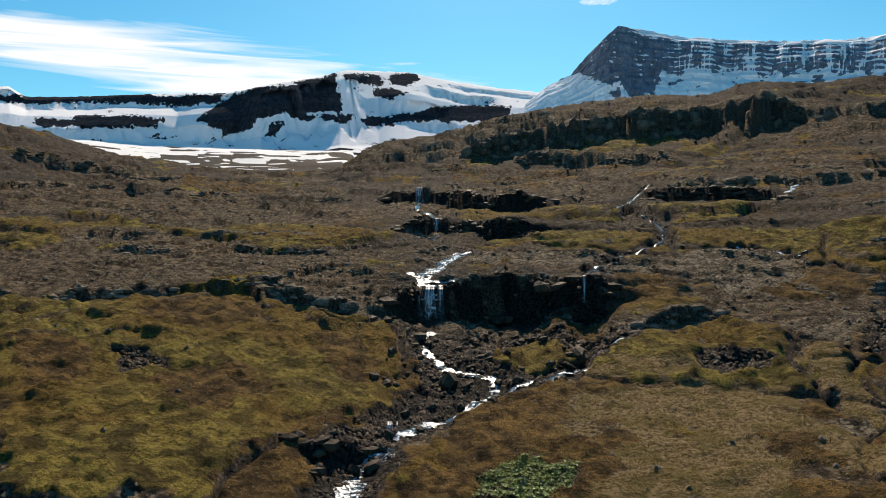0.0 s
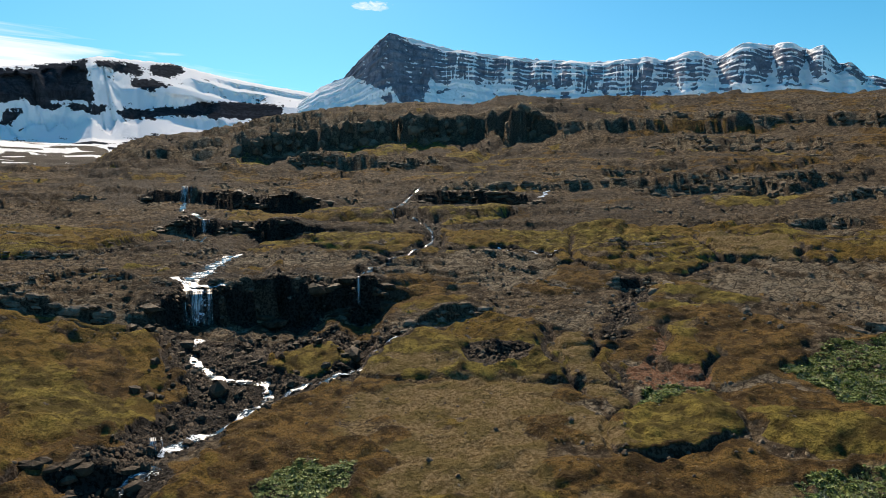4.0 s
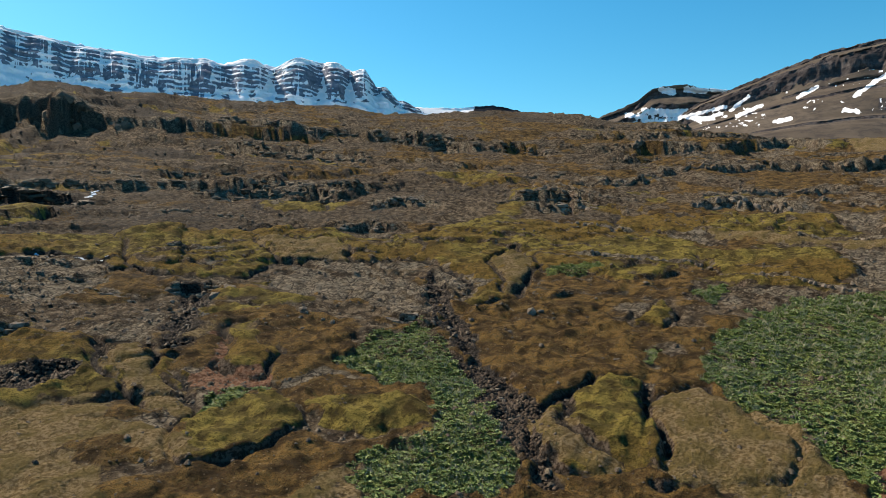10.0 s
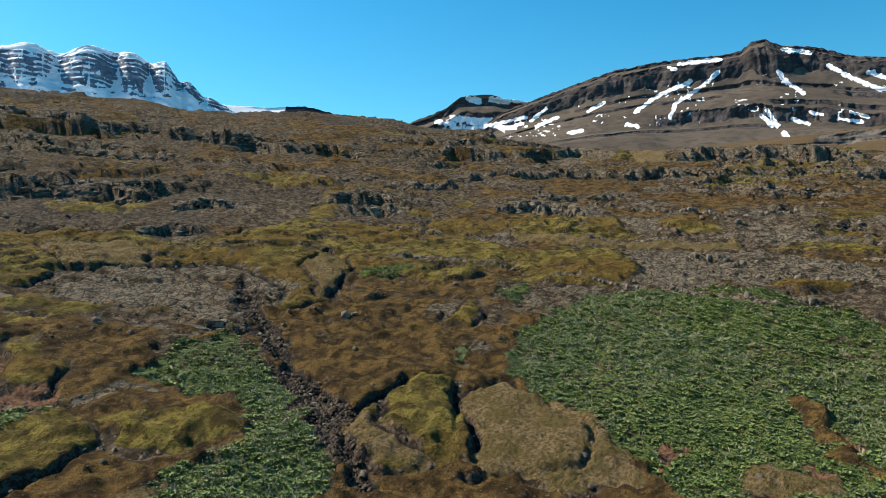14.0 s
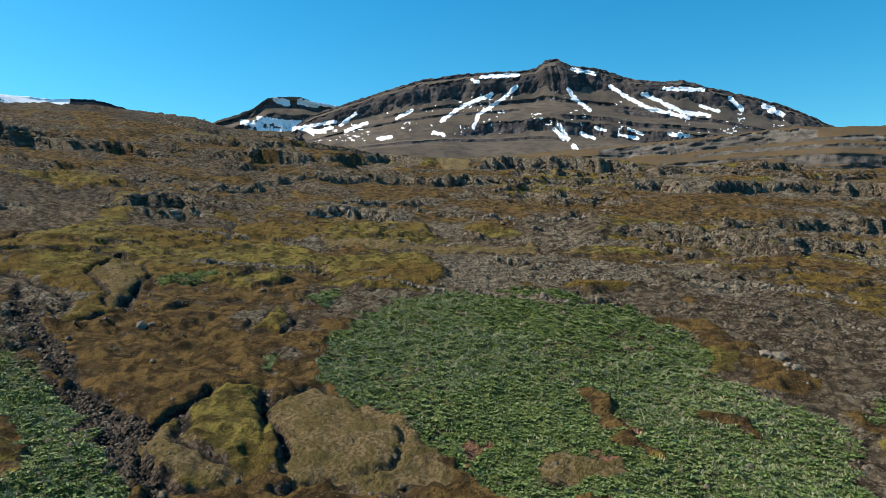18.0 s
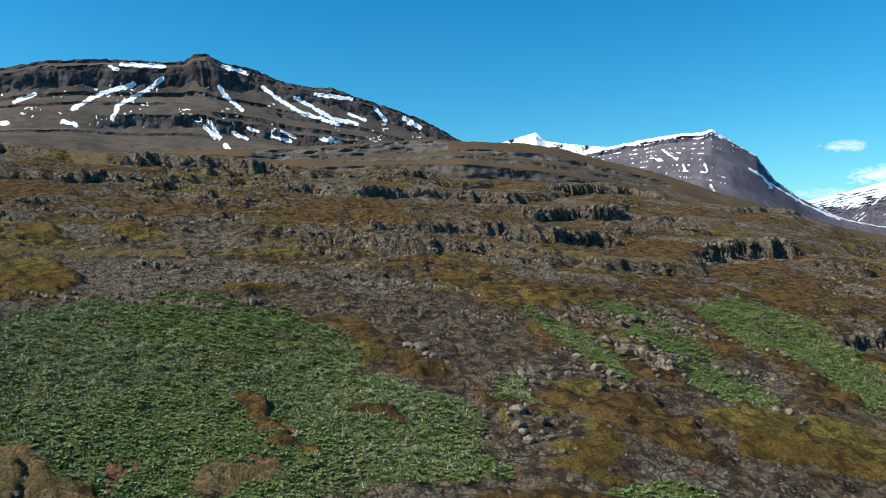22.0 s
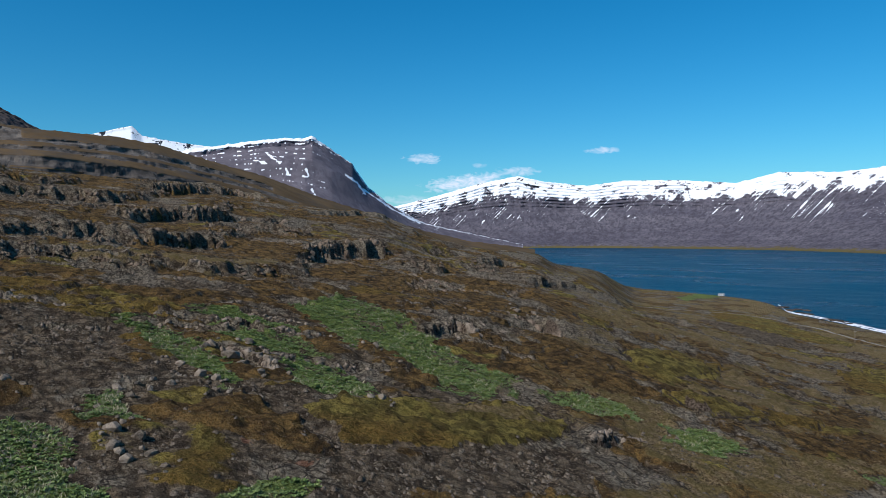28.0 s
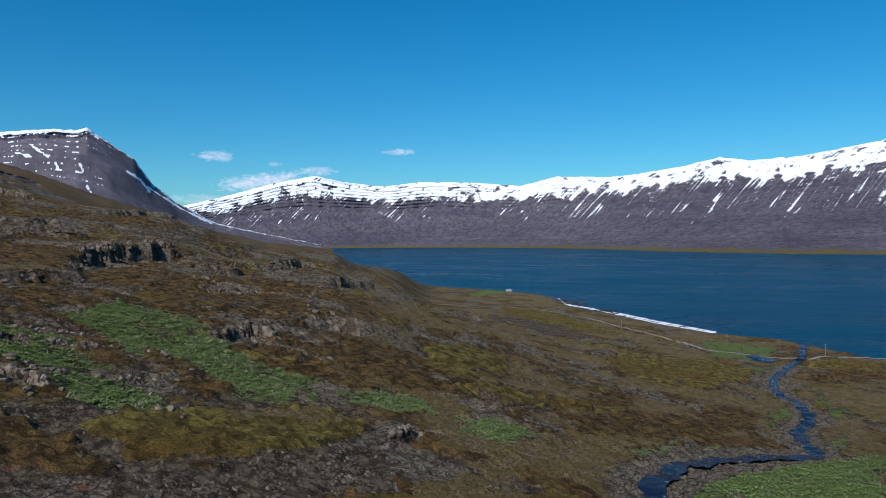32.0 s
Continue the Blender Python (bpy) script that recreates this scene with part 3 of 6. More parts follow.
    cover[..., 1] = smooth(scree + 8, scree - 8, slope) if scree else 0
    cover[..., 2] = smooth(veg_z + 30, veg_z - 30, Z) if veg_z else 0
    paint(ob, "cover", cover.reshape(-1, 4))
    return tagged(ob, label, category)


TALUS_CLIFF = [(0, 0), (0.4, 0.18), (0.62, 0.38), (0.72, 0.55), (0.77, 0.74), (0.9, 0.86), (1, 1)]
EVEN_SLOPE = [(0, 0), (0.3, 0.12), (0.5, 0.3), (0.66, 0.5), (0.8, 0.7), (0.92, 0.88), (1, 1)]

# snow lying in gullies: bearing and rise of both ends, half width
STREAKS_A = [(81.14, 9.03, 82.70, 10.12, 0.19), (82.70, 10.12, 85.15, 11.08, 0.19), (83.66, 8.49, 84.03, 9.48, 0.19), (84.03, 9.48, 85.81, 10.57, 0.19), (85.81, 10.57, 87.07, 11.64, 0.19), (91.08, 11.30, 91.61, 10.52, 0.19), (91.61, 10.52, 92.72, 9.64, 0.19), (94.27, 11.40, 95.59, 10.43, 0.19), (95.59, 10.43, 97.33, 9.52, 0.19), (97.33, 9.52, 99.91, 8.79, 0.19), (96.68, 10.73, 99.49, 9.23, 0.19), (99.49, 9.23, 101.40, 8.85, 0.19)]
STREAKS_B = [(98.20, 10.97, 100.98, 10.72, 0.20), (102.87, 10.00, 103.69, 9.13, 0.20), (105.13, 9.34, 106.34, 8.61, 0.20), (84.27, 12.35, 87.16, 12.49, 0.20), (91.40, 12.74, 93.17, 12.32, 0.20), (90.40, 8.59, 91.07, 7.49, 0.20), (91.42, 7.05, 91.95, 6.30, 0.20), (93.16, 8.33, 93.82, 8.06, 0.15), (95.58, 8.15, 96.67, 7.69, 0.15), (76.12, 7.69, 77.20, 7.80, 0.15), (80.48, 8.24, 81.35, 7.90, 0.15), (107.34, 7.48, 108.32, 7.23, 0.15), (99.27, 7.61, 99.91, 7.46, 0.15), (83.60, 12.14, 84.04, 12.01, 0.15), (100.77, 9.60, 102.03, 9.12, 0.15), (92.05, 7.92, 92.49, 7.65, 0.15)]
STREAKS_C = [(67.09, 8.91, 69.07, 8.76, 0.20), (69.07, 8.76, 71.10, 8.64, 0.20), (71.10, 8.64, 73.16, 8.00, 0.20), (68.29, 10.40, 69.09, 10.24, 0.20), (70.09, 10.33, 71.52, 10.15, 0.20), (69.87, 8.09, 72.75, 8.91, 0.20), (72.75, 8.91, 74.44, 9.60, 0.20), (71.94, 10.26, 72.76, 10.17, 0.20)]
STREAKS_D = [(124.14, 5.91, 125.00, 5.71, 0.13), (128.45, 3.78, 128.67, 3.34, 0.13), (131.11, 4.89, 131.99, 4.23, 0.13), (131.99, 4.23, 132.65, 3.35, 0.13), (132.43, 3.79, 134.66, 2.23, 0.13), (134.66, 2.23, 136.89, 1.10, 0.13), (126.50, 5.30, 126.72, 4.86, 0.13), (128.03, 5.31, 128.24, 4.79, 0.13), (125.00, 6.49, 126.07, 5.73, 0.13)]

STREAKS_E = [(68.3, 8.66, 70.9, 8.15, 0.17), (69.0, 8.12, 72.8, 8.94, 0.17), (71.0, 8.0, 72.6, 8.48, 0.17), (73.2, 8.67, 74.4, 9.55, 0.17), (73.6, 8.2, 75.2, 8.86, 0.17), (65.8, 8.68, 67.2, 8.47, 0.17), (69.9, 8.37, 72.0, 8.13, 0.17)]
STREAKS_F = [(76.3, 7.66, 77.1, 7.82, 0.17), (77.6, 9.21, 78.8, 9.84, 0.17), (80.5, 8.13, 81.3, 7.99, 0.17), (92.0, 7.95, 93.1, 7.52, 0.17), (94.9, 7.73, 96.3, 7.41, 0.17), (90.0, 8.3, 90.7, 7.52, 0.17), (105.1, 9.25, 105.7, 8.8, 0.17), (98.5, 7.69, 99.4, 7.45, 0.17)]
# bare cliffs of the snow mountain: bearing and rise of their outlines
CLIFFS = [
    [(-62, 8.9), (-31.3, 9.0), (-27.9, 9.3), (-23.6, 9.7), (-20.5, 9.7), (-16.7, 10.1), (-17.4, 9.5), (-20.6, 9.2), (-23.2, 9.3), (-29.3, 8.8), (-62, 8.5)],
    [(-29.3, 7.6), (-27.3, 7.7), (-26.2, 8.0), (-23.8, 8.2), (-21.0, 8.1), (-21.6, 7.6), (-24.4, 7.5), (-29.0, 7.3)],
    [(-16.8, 9.5), (-14.5, 10.7), (-11.5, 11.0), (-8.5, 11.8), (-8.1, 10.3), (-7.9, 9.2), (-12.6, 8.9), (-15.3, 8.2), (-16.4, 7.6), (-18.6, 8.1), (-17.8, 8.8)],
    [(-11.8, 8.8), (-7.2, 8.8), (-7.3, 8.4), (-9.0, 8.5), (-11.1, 8.4)],
    [(-7.6, 11.8), (-5.4, 11.8), (-4.6, 11.4), (-5.0, 11.1), (-6.7, 11.4)],
    [(-5.4, 10.7), (-3.6, 10.8), (-3.1, 10.5), (-4.1, 10.2), (-5.2, 10.3)],
    [(-3.9, 11.8), (-2.1, 12.0), (-1.8, 11.4), (-3.0, 11.1), (-4.1, 11.4)],
    [(-6.3, 8.5), (-1.9, 9.0), (0.3, 9.5), (5.2, 9.4), (5.2, 8.3), (-1.0, 8.5), (-5.9, 8.1)],
    [(-13.2, 8.1), (-12.4, 8.1), (-13.0, 7.2), (-13.7, 7.2)],
    [(-16.6, 7.9), (-14.3, 8.6), (-14.7, 7.8), (-16.8, 7.1)],
]

mountain("mountain", [(-42, 8.6), (-33, 8.6), (-31.6, 9.6), (-30.8, 9.7), (-29.8, 9.1), (-26.2, 9.4), (-20.5, 10.0), (-16.5, 10.2), (-13.2, 11.0), (-9.8, 11.6), (-7.6, 12.2), (-2.7, 12.1), (0.8, 11.4), (5.2, 10.75), (7.9, 10.4), (12, 10.3)],
         [(-62, 4800), (-20, 4800), (-14, 3900), (-8, 4000), (-5, 4700), (2, 4850), (12, 4850)], [(-62, 2300), (-9, 2300), (-3, 1900), (12, 1900)], 230, [(0, 0), (0.42, 0.16), (0.6, 0.32), (0.7, 0.5), (0.78, 0.7), (0.9, 0.86), (1, 1)], MAT_SNOWY, "snow-covered basalt mountain with dark cliff bands at the valley head",
         snow=lambda B, V, rise, slope, g, steep, Z, E: 0.98 + 0.35 * fbm(B * 1.3, V * 14, 4, 3) - 0.75 * smooth(0.5, 0.2, rise) * smooth(-0.1, 0.12, fbm(B * 0.4, V * 55, 3, 14)) - 0.35 * smooth(0.2, 0.4, fbm(B * 0.9, V * 16, 4, 26)) * smooth(0.3, 0.5, rise) * smooth(0.95, 0.85, rise) + 0.3 * smooth(0.94, 0.98, rise), rocks=CLIFFS, bands=[(0.82, 0.93, -70, -13), (0.44, 0.58, -70, -11), (0.44, 0.86, -16.5, -5), (0.55, 0.64, -5, 1), (0.72, 0.8, -2, 5), (0.42, 0.5, -3, 9), (0.86, 0.9, 0, 9)], gully=(450, 55), seed=11, rows=180, step=0.07)
# the ridge: foot of its cliffs as bearing and rise, buttresses as bearing, half width and reach towards the valley
RIDGE_SKY = [(6.5, 9.6), (8.0, 10.73), (10.0, 11.65), (11.2, 12.94), (12.5, 14.05), (13.6, 14.9), (14.6, 14.75), (16.3, 14.4), (18.1, 13.88), (21.6, 13.38), (24.7, 12.99), (29.1, 12.54), (33.5, 12.65), (34.8, 12.38), (35.7, 12.6), (37.0, 12.73), (38.3, 12.34), (39.3, 12.61), (40.2, 13.02), (42.1, 12.86), (43.3, 12.78), (44.7, 12.2), (45.4, 12.27), (45.9, 11.79), (46.3, 11.16), (47.1, 11.02), (48.0, 10.15), (48.8, 9.9), (49.9, 9.34), (51.1, 8.6)]
RIDGE_FOOT = [(6.5, 10.2), (9.5, 11.4), (10.8, 11.7), (11.6, 11.5), (12.5, 10.5), (14.2, 9.8), (15.8, 9.7), (16.6, 10.5), (17.2, 11.1), (18.9, 11.2), (22.5, 10.95), (25.1, 10.5), (26.9, 10.45), (29.1, 10.2), (31.8, 9.95), (34.0, 9.8), (34.9, 10.6), (35.6, 10.1), (37.6, 10.15), (38.2, 11.6), (38.7, 10.1), (40.4, 9.9), (41.7, 10.0), (42.25, 11.8), (42.6, 10.1), (43.8, 10.0), (44.35, 11.3), (44.7, 10.3), (46.1, 10.25), (46.7, 10.6), (47.7, 9.7), (51, 8.6)]
BUTTRESSES = [(13.4, 1.6, 70), (19.6, 1.1, 25), (23.0, 0.9, 25), (25.6, 0.9, 30), (28.0, 0.9, 30), (31.8, 1.1, 35), (33.6, 0.7, 30), (36.7, 1.1, 60), (40.2, 1.3, 85), (43.2, 0.8, 70), (45.2, 0.7, 70), (47.2, 0.5, 50)]


def ridge_shape(B, rise):
    push = sum(-reach * np.exp(-((B - at) / half) ** 4) for at, half, reach in BUTTRESSES)
    return (push + 22) * smooth(0.38, 0.6, rise)


def ridge_snow(B, V, rise, slope, g, steep, Z, E):
    top = np.interp(B, [p[0] for p in RIDGE_SKY], [p[1] for p in RIDGE_SKY])
    foot = np.interp(B, [p[0] for p in RIDGE_FOOT], [p[1] for p in RIDGE_FOOT])
    q = (E - foot) / np.maximum(top - foot, 0.25)
    rock = smooth(-0.1, 0.06, q + 0.3 * fbm(B * 1.9, E * 1.2, 4, 5) - 0.06)
    beds = np.cos(2 * np.pi * (Z + 5 * B + 7 * fbm(B * 0.5, Z * 0.004, 2, 8)) / 21.0 + 1.6 * fbm(B * 1.3, Z * 0.01, 3, 27))
    lying = 0.27 * smooth(-0.2, 0.9, beds + 0.5 * fbm(B * 2.4, Z * 0.02, 3, 9)) * smooth(-0.45, 0.15, fbm(B * 1.1, Z * 0.012, 3, 19))
    runnels = 0.3 * smooth(0.62, 0.92, 1 - np.abs(fbm(B * 2.3, Z * 0.003, 3, 6)) * 5) * smooth(15.5, 18, B)
    dusting = 0.2 * smooth(16, 20, B) + 0.3 * fbm(B * 3, Z * 0.02, 4, 7)
    cap = 0.75 * smooth(0.86, 0.96, q) * smooth(13.8, 16.5, B) * smooth(46, 44.5, B)
    patches = 0.8 * smooth(0.22, 0.36, fbm(B * 1.6, E * 3.2, 4, 15)) * smooth(-1.1, -0.2, q)
    return 1.15 - patches - rock * (1.02 - patches) + rock * (lying + runnels + dusting + cap)


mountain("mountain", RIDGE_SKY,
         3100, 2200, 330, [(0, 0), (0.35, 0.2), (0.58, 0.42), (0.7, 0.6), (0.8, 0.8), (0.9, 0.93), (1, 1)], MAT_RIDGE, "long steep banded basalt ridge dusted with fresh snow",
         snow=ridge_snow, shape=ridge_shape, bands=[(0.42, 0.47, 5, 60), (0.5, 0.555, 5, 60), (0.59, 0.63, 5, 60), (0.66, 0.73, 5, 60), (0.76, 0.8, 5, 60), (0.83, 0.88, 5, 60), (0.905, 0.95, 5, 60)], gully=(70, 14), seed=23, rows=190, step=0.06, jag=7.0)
mountain("mountain", [(47, 9.0), (49.5, 9.6), (53.0, 9.5), (54.0, 9.62), (55.5, 9.7), (57.4, 9.3), (60, 8.0)], 3600, 3000, 400, EVEN_SLOPE, MAT_SNOWY, "low distant snowfield behind the ridge",
         snow=lambda B, V, rise, slope, g, steep, Z, E: 0.9 - 0.8 * smooth(53.5, 54.5, B), seed=29, rows=40)
mountain("mountain", [(62, 7.6), (64.0, 8.7), (66.6, 9.7), (67.6, 10.5), (68.4, 10.65), (70.2, 10.7), (71.1, 10.4), (74.1, 9.95), (78, 9.0)], 2900, 2300, 300, TALUS_CLIFF, MAT_BROWN, "flat-topped basalt butte with snow patches at its foot",
         snow=lambda B, V, rise, slope, g, steep, Z, E: 0.15 + 0.5 * smooth(0.75, 0.55, rise) * smooth(0.3, 0.5, rise) + 0.25 * (g - 0.5), streaks=[(*q[:4], 1.35 * q[4]) for q in STREAKS_C + STREAKS_E], bands=[(0.5, 0.74, 60, 80), (0.86, 0.95, 60, 80)], scree=34, seed=31, rows=80)
mountain("mountain", [(69.5, 8.4), (71.1, 9.4), (73.6, 10.3), (76.6, 11.3), (79.6, 12.2), (84.0, 12.7), (86.7, 12.75), (88.5, 12.9), (89.2, 13.45), (90.1, 13.6), (91.4, 13.0), (93.4, 12.7), (95.6, 11.9), (97.8, 11.5), (99.5, 11.55), (101.6, 10.8), (104.9, 9.8), (107.3, 8.85), (109.3, 7.7), (111, 6.9), (114, 5.5)],
         2100, 1050, [(69, 175), (90, 165), (114, 130)], [(0, 0), (0.25, 0.1), (0.36, 0.24), (0.5, 0.34), (0.6, 0.5), (0.78, 0.68), (0.84, 0.85), (0.94, 0.95), (1, 1)], MAT_BROWN, "broad brown basalt mountain with snow streaks in its gullies",
         snow=lambda B, V, rise, slope, g, steep, Z, E: 0.1 + 0.5 * smooth(0.3, 0.44, fbm(B * 4.5, E * 6, 3, 61)) * smooth(0.0, 0.2, fbm(B * 0.6, E * 1.5, 2, 62)) * smooth(0.25, 0.4, rise) * smooth(0.9, 0.7, rise), streaks=[(*q[:4], 0.85 * q[4]) for q in STREAKS_A + STREAKS_B + STREAKS_E + STREAKS_F], bands=[(0.24, 0.25, 95, 112), (0.29, 0.31, 74, 92), (0.55, 0.57, 70, 88), (0.66, 0.685, 76, 99), (0.74, 0.9, 68, 92), (0.8, 0.93, 90, 116), (0.36, 0.44, 82, 116), (0.47, 0.5, 90, 103), (0.12, 0.19, 93, 106), (0.6, 0.64, 94, 108), (0.95, 0.99, 68, 116)], scree=33, gully=(90, 11), seed=37, rows=230, step=0.07)
mountain("mountain", [(109, 6.4), (112.4, 7.3), (113.3, 7.5), (114.6, 7.9), (115.5, 8.1), (116.2, 7.45), (119.1, 7.0), (121.5, 6.8), (125, 5)], 4300, 3700, 200, EVEN_SLOPE, MAT_SNOWY, "distant snowy peak above the moor",
         snow=lambda B, V, rise, slope, g, steep, Z, E: 0.7 + 0.6 * fbm(B * 3.5, V * 9, 4, 6) - 0.3 * smooth(35, 50, slope), seed=41, rows=40)
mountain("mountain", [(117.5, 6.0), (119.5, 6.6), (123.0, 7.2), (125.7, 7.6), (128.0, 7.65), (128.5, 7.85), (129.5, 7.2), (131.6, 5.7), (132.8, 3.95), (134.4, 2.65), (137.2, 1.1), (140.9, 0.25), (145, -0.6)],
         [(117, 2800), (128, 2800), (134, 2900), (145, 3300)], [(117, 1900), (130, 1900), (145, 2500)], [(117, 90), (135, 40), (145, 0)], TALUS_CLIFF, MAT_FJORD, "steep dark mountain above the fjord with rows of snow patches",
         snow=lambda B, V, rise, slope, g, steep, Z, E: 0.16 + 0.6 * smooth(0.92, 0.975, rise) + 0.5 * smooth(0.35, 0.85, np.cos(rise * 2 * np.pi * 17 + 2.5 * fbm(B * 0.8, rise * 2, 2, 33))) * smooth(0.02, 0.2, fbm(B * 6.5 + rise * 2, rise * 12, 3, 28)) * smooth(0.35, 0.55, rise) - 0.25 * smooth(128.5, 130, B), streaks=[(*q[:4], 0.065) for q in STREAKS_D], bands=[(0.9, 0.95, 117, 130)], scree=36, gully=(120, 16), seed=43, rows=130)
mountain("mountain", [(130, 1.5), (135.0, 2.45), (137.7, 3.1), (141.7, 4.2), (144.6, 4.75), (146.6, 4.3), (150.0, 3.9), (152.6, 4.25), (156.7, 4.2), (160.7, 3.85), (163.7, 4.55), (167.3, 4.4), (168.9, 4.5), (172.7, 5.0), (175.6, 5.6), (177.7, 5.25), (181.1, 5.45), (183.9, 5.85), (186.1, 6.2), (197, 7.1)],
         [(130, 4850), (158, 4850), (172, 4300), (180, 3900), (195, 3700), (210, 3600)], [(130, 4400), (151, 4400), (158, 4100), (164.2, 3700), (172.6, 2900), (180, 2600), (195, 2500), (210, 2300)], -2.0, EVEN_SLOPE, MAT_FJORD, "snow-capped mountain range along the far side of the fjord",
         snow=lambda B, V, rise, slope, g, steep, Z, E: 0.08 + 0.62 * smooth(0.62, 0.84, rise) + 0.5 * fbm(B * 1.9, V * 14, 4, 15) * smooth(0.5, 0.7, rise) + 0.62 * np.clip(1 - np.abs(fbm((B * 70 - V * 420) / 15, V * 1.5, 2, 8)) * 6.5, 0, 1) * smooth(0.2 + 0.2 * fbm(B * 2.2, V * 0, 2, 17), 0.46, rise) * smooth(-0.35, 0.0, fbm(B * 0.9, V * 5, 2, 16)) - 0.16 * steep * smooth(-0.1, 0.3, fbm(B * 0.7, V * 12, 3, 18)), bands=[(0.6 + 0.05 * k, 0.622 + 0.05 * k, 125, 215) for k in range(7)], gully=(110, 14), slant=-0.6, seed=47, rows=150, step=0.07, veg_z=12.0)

mountain("hill", [(70, 5.4), (90, 6.6), (100, 7.2), (107.1, 7.7), (109.7, 7.5), (114.2, 7.3), (117.3, 6.85), (121.3, 5.7), (124.8, 4.75), (129.1, 3.15), (133.2, 1.8), (137.2, 0.5), (140.9, -0.35), (146, -1.0)],
         [(70, 1000), (110, 1050), (130, 1250), (146, 1600)], [(70, 520), (105, 600), (120, 680), (130, 760), (146, 980)], [(70, 75), (105, 85), (125, 60), (140, 10), (146, -5)], [(0, 0), (0.3, 0.2), (0.5, 0.42), (0.6, 0.62), (0.78, 0.8), (0.9, 0.93), (1, 1)], MAT_HILL,
         "brown terraced hill shoulder with low basalt bands", scree=30, bands=[(0.12 + 0.11 * k, 0.145 + 0.11 * k + 0.01 * (k % 2), 88 + 6 * (k % 3), 132 - 4 * (k % 4)) for k in range(7)] + [(0.78, 0.92, 93, 109), (0.5, 0.56, 106, 124), (0.76, 0.82, 110, 126), (0.3, 0.35, 110, 140)], gully=(220, 5), seed=53, rows=70, jag=1.5, category="hill")

# ---------------------------------------------------------------- ground sheet and fjord


def ground_grid():
    fine = np.arange(-41, 196.01, GRID_B)
    rest = np.arange(199, 316.1, 3.0)
    b = np.concatenate([fine, rest])
    r = np.concatenate([[0.02, 2.5, 6, 12, 18, 24, 30, 35, 39, 42, 44], np.exp(np.arange(math.log(46), math.log(165), GRID_R)), np.exp(np.arange(math.log(165), math.log(560), GRID_R * 1.9)), np.exp(np.arange(math.log(560), math.log(4900), 0.022)), [4900]])
    B, R = np.meshgrid(np.radians(b), r, indexing="ij")
    return b, r, R * np.sin(B), R * np.cos(B)


GRID_B, GRID_R = 0.165, 0.0047
gb, gr, GX, GY = ground_grid()
GX[:, 0], GY[:, 0] = 0.4, 0.3      # the sheet closes in one point
GZ = base_height(GX, GY)
COVER = np.zeros((*GX.shape, 4))
COVER2 = np.zeros((*GX.shape, 4))
# ---------------------------------------------------------------- cover of the ground: ledges, patches of plants, stream beds
GSHAPE = GX.shape
CHANNEL = {"moss": (COVER, 0), "heath": (COVER, 1), "green": (COVER, 2), "rock": (COVER, 3), "straw": (COVER2, 0), "rust": (COVER2, 1), "wet_shade": (COVER2, 2), "snow": (COVER2, 3)}
LEDGES, GREENS = [], []
WATER = np.zeros(GX.shape)
GR = np.hypot(GX, GY)
NB = fbm(GX * 0.028, GY * 0.028, 4, 101)
NM = fbm(GX * 0.11, GY * 0.11, 4, 131)
NS = fbm(GX * 0.55, GY * 0.55, 3, 151)
EDGE = 0.9 * NM + 0.8 * NS            # breaks up every outline
GBEAR = np.degrees(np.arctan2(GX, GY))
GBEAR = np.where(GBEAR < -105, GBEAR + 360, GBEAR)


def along(points, x, y):
    """Signed distance (outward positive) to a line in plan, and the way along it from 0 to its length."""
    best = np.full(x.shape, 1e9)
    side, way, run = np.zeros(x.shape), np.zeros(x.shape), 0.0
    for (ax, ay), (bx, by) in zip(points, points[1:]):
        dx, dy = bx - ax, by - ay
        n = math.hypot(dx, dy)
        t = np.clip(((x - ax) * dx + (y - ay) * dy) / (n * n), 0, 1)
        d = np.hypot(x - ax - t * dx, y - ay - t * dy)
        near = d < best
        best = np.where(near, d, best)
        side = np.where(near, np.sign((y - ay) * dx - (x - ax) * dy), side)
        way = np.where(near, run + t * n, way)
        run += n
    return best * side, way, run


def window(points, margin):
    """Slices of the ground grid round some points, by bearing and distance."""
    bs = [math.degrees(math.atan2(px, py)) for px, py in points]
    bs = [q + 360 if q < -105 else q for q in bs]
    rs = [math.hypot(px, py) for px, py in points]
    mb = math.degrees(margin / max(min(rs), 20))
    i0, i1 = np.searchsorted(gb, min(bs) - mb), np.searchsorted(gb, max(bs) + mb)
    j0, j1 = np.searchsorted(gr, min(rs) - margin), np.searchsorted(gr, max(rs) + margin)
    return slice(i0, i1), slice(j0, j1)


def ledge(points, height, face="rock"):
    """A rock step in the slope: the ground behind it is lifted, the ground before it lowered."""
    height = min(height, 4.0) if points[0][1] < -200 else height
    LEDGES.append((points, height, face == "wet_shade"))
    w = window(points, 7 * height + 4)
    x, y = GX[w], GY[w]
    s, way, run = along(points, x, y)
    rough = fbm(way * 0.9 / height, way * 0 + points[0][0], 4, 77)
    s = s + height * (0.75 * NM[w] + 0.3 * NS[w] + 0.35 * rough)
    ends = smooth(-0.5, 2.2 * height, way) * smooth(run + 0.5, run - 2.2 * height, way) * np.clip(0.78 + 0.75 * rough + 0.3 * NB[w], 0.15, 1.15)
    ends = np.where((way <= 0) | (way >= run), 0, ends)
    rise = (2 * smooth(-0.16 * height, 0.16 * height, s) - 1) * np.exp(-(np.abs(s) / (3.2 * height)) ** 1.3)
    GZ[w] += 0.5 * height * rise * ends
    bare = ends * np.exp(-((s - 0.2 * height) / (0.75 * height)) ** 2)
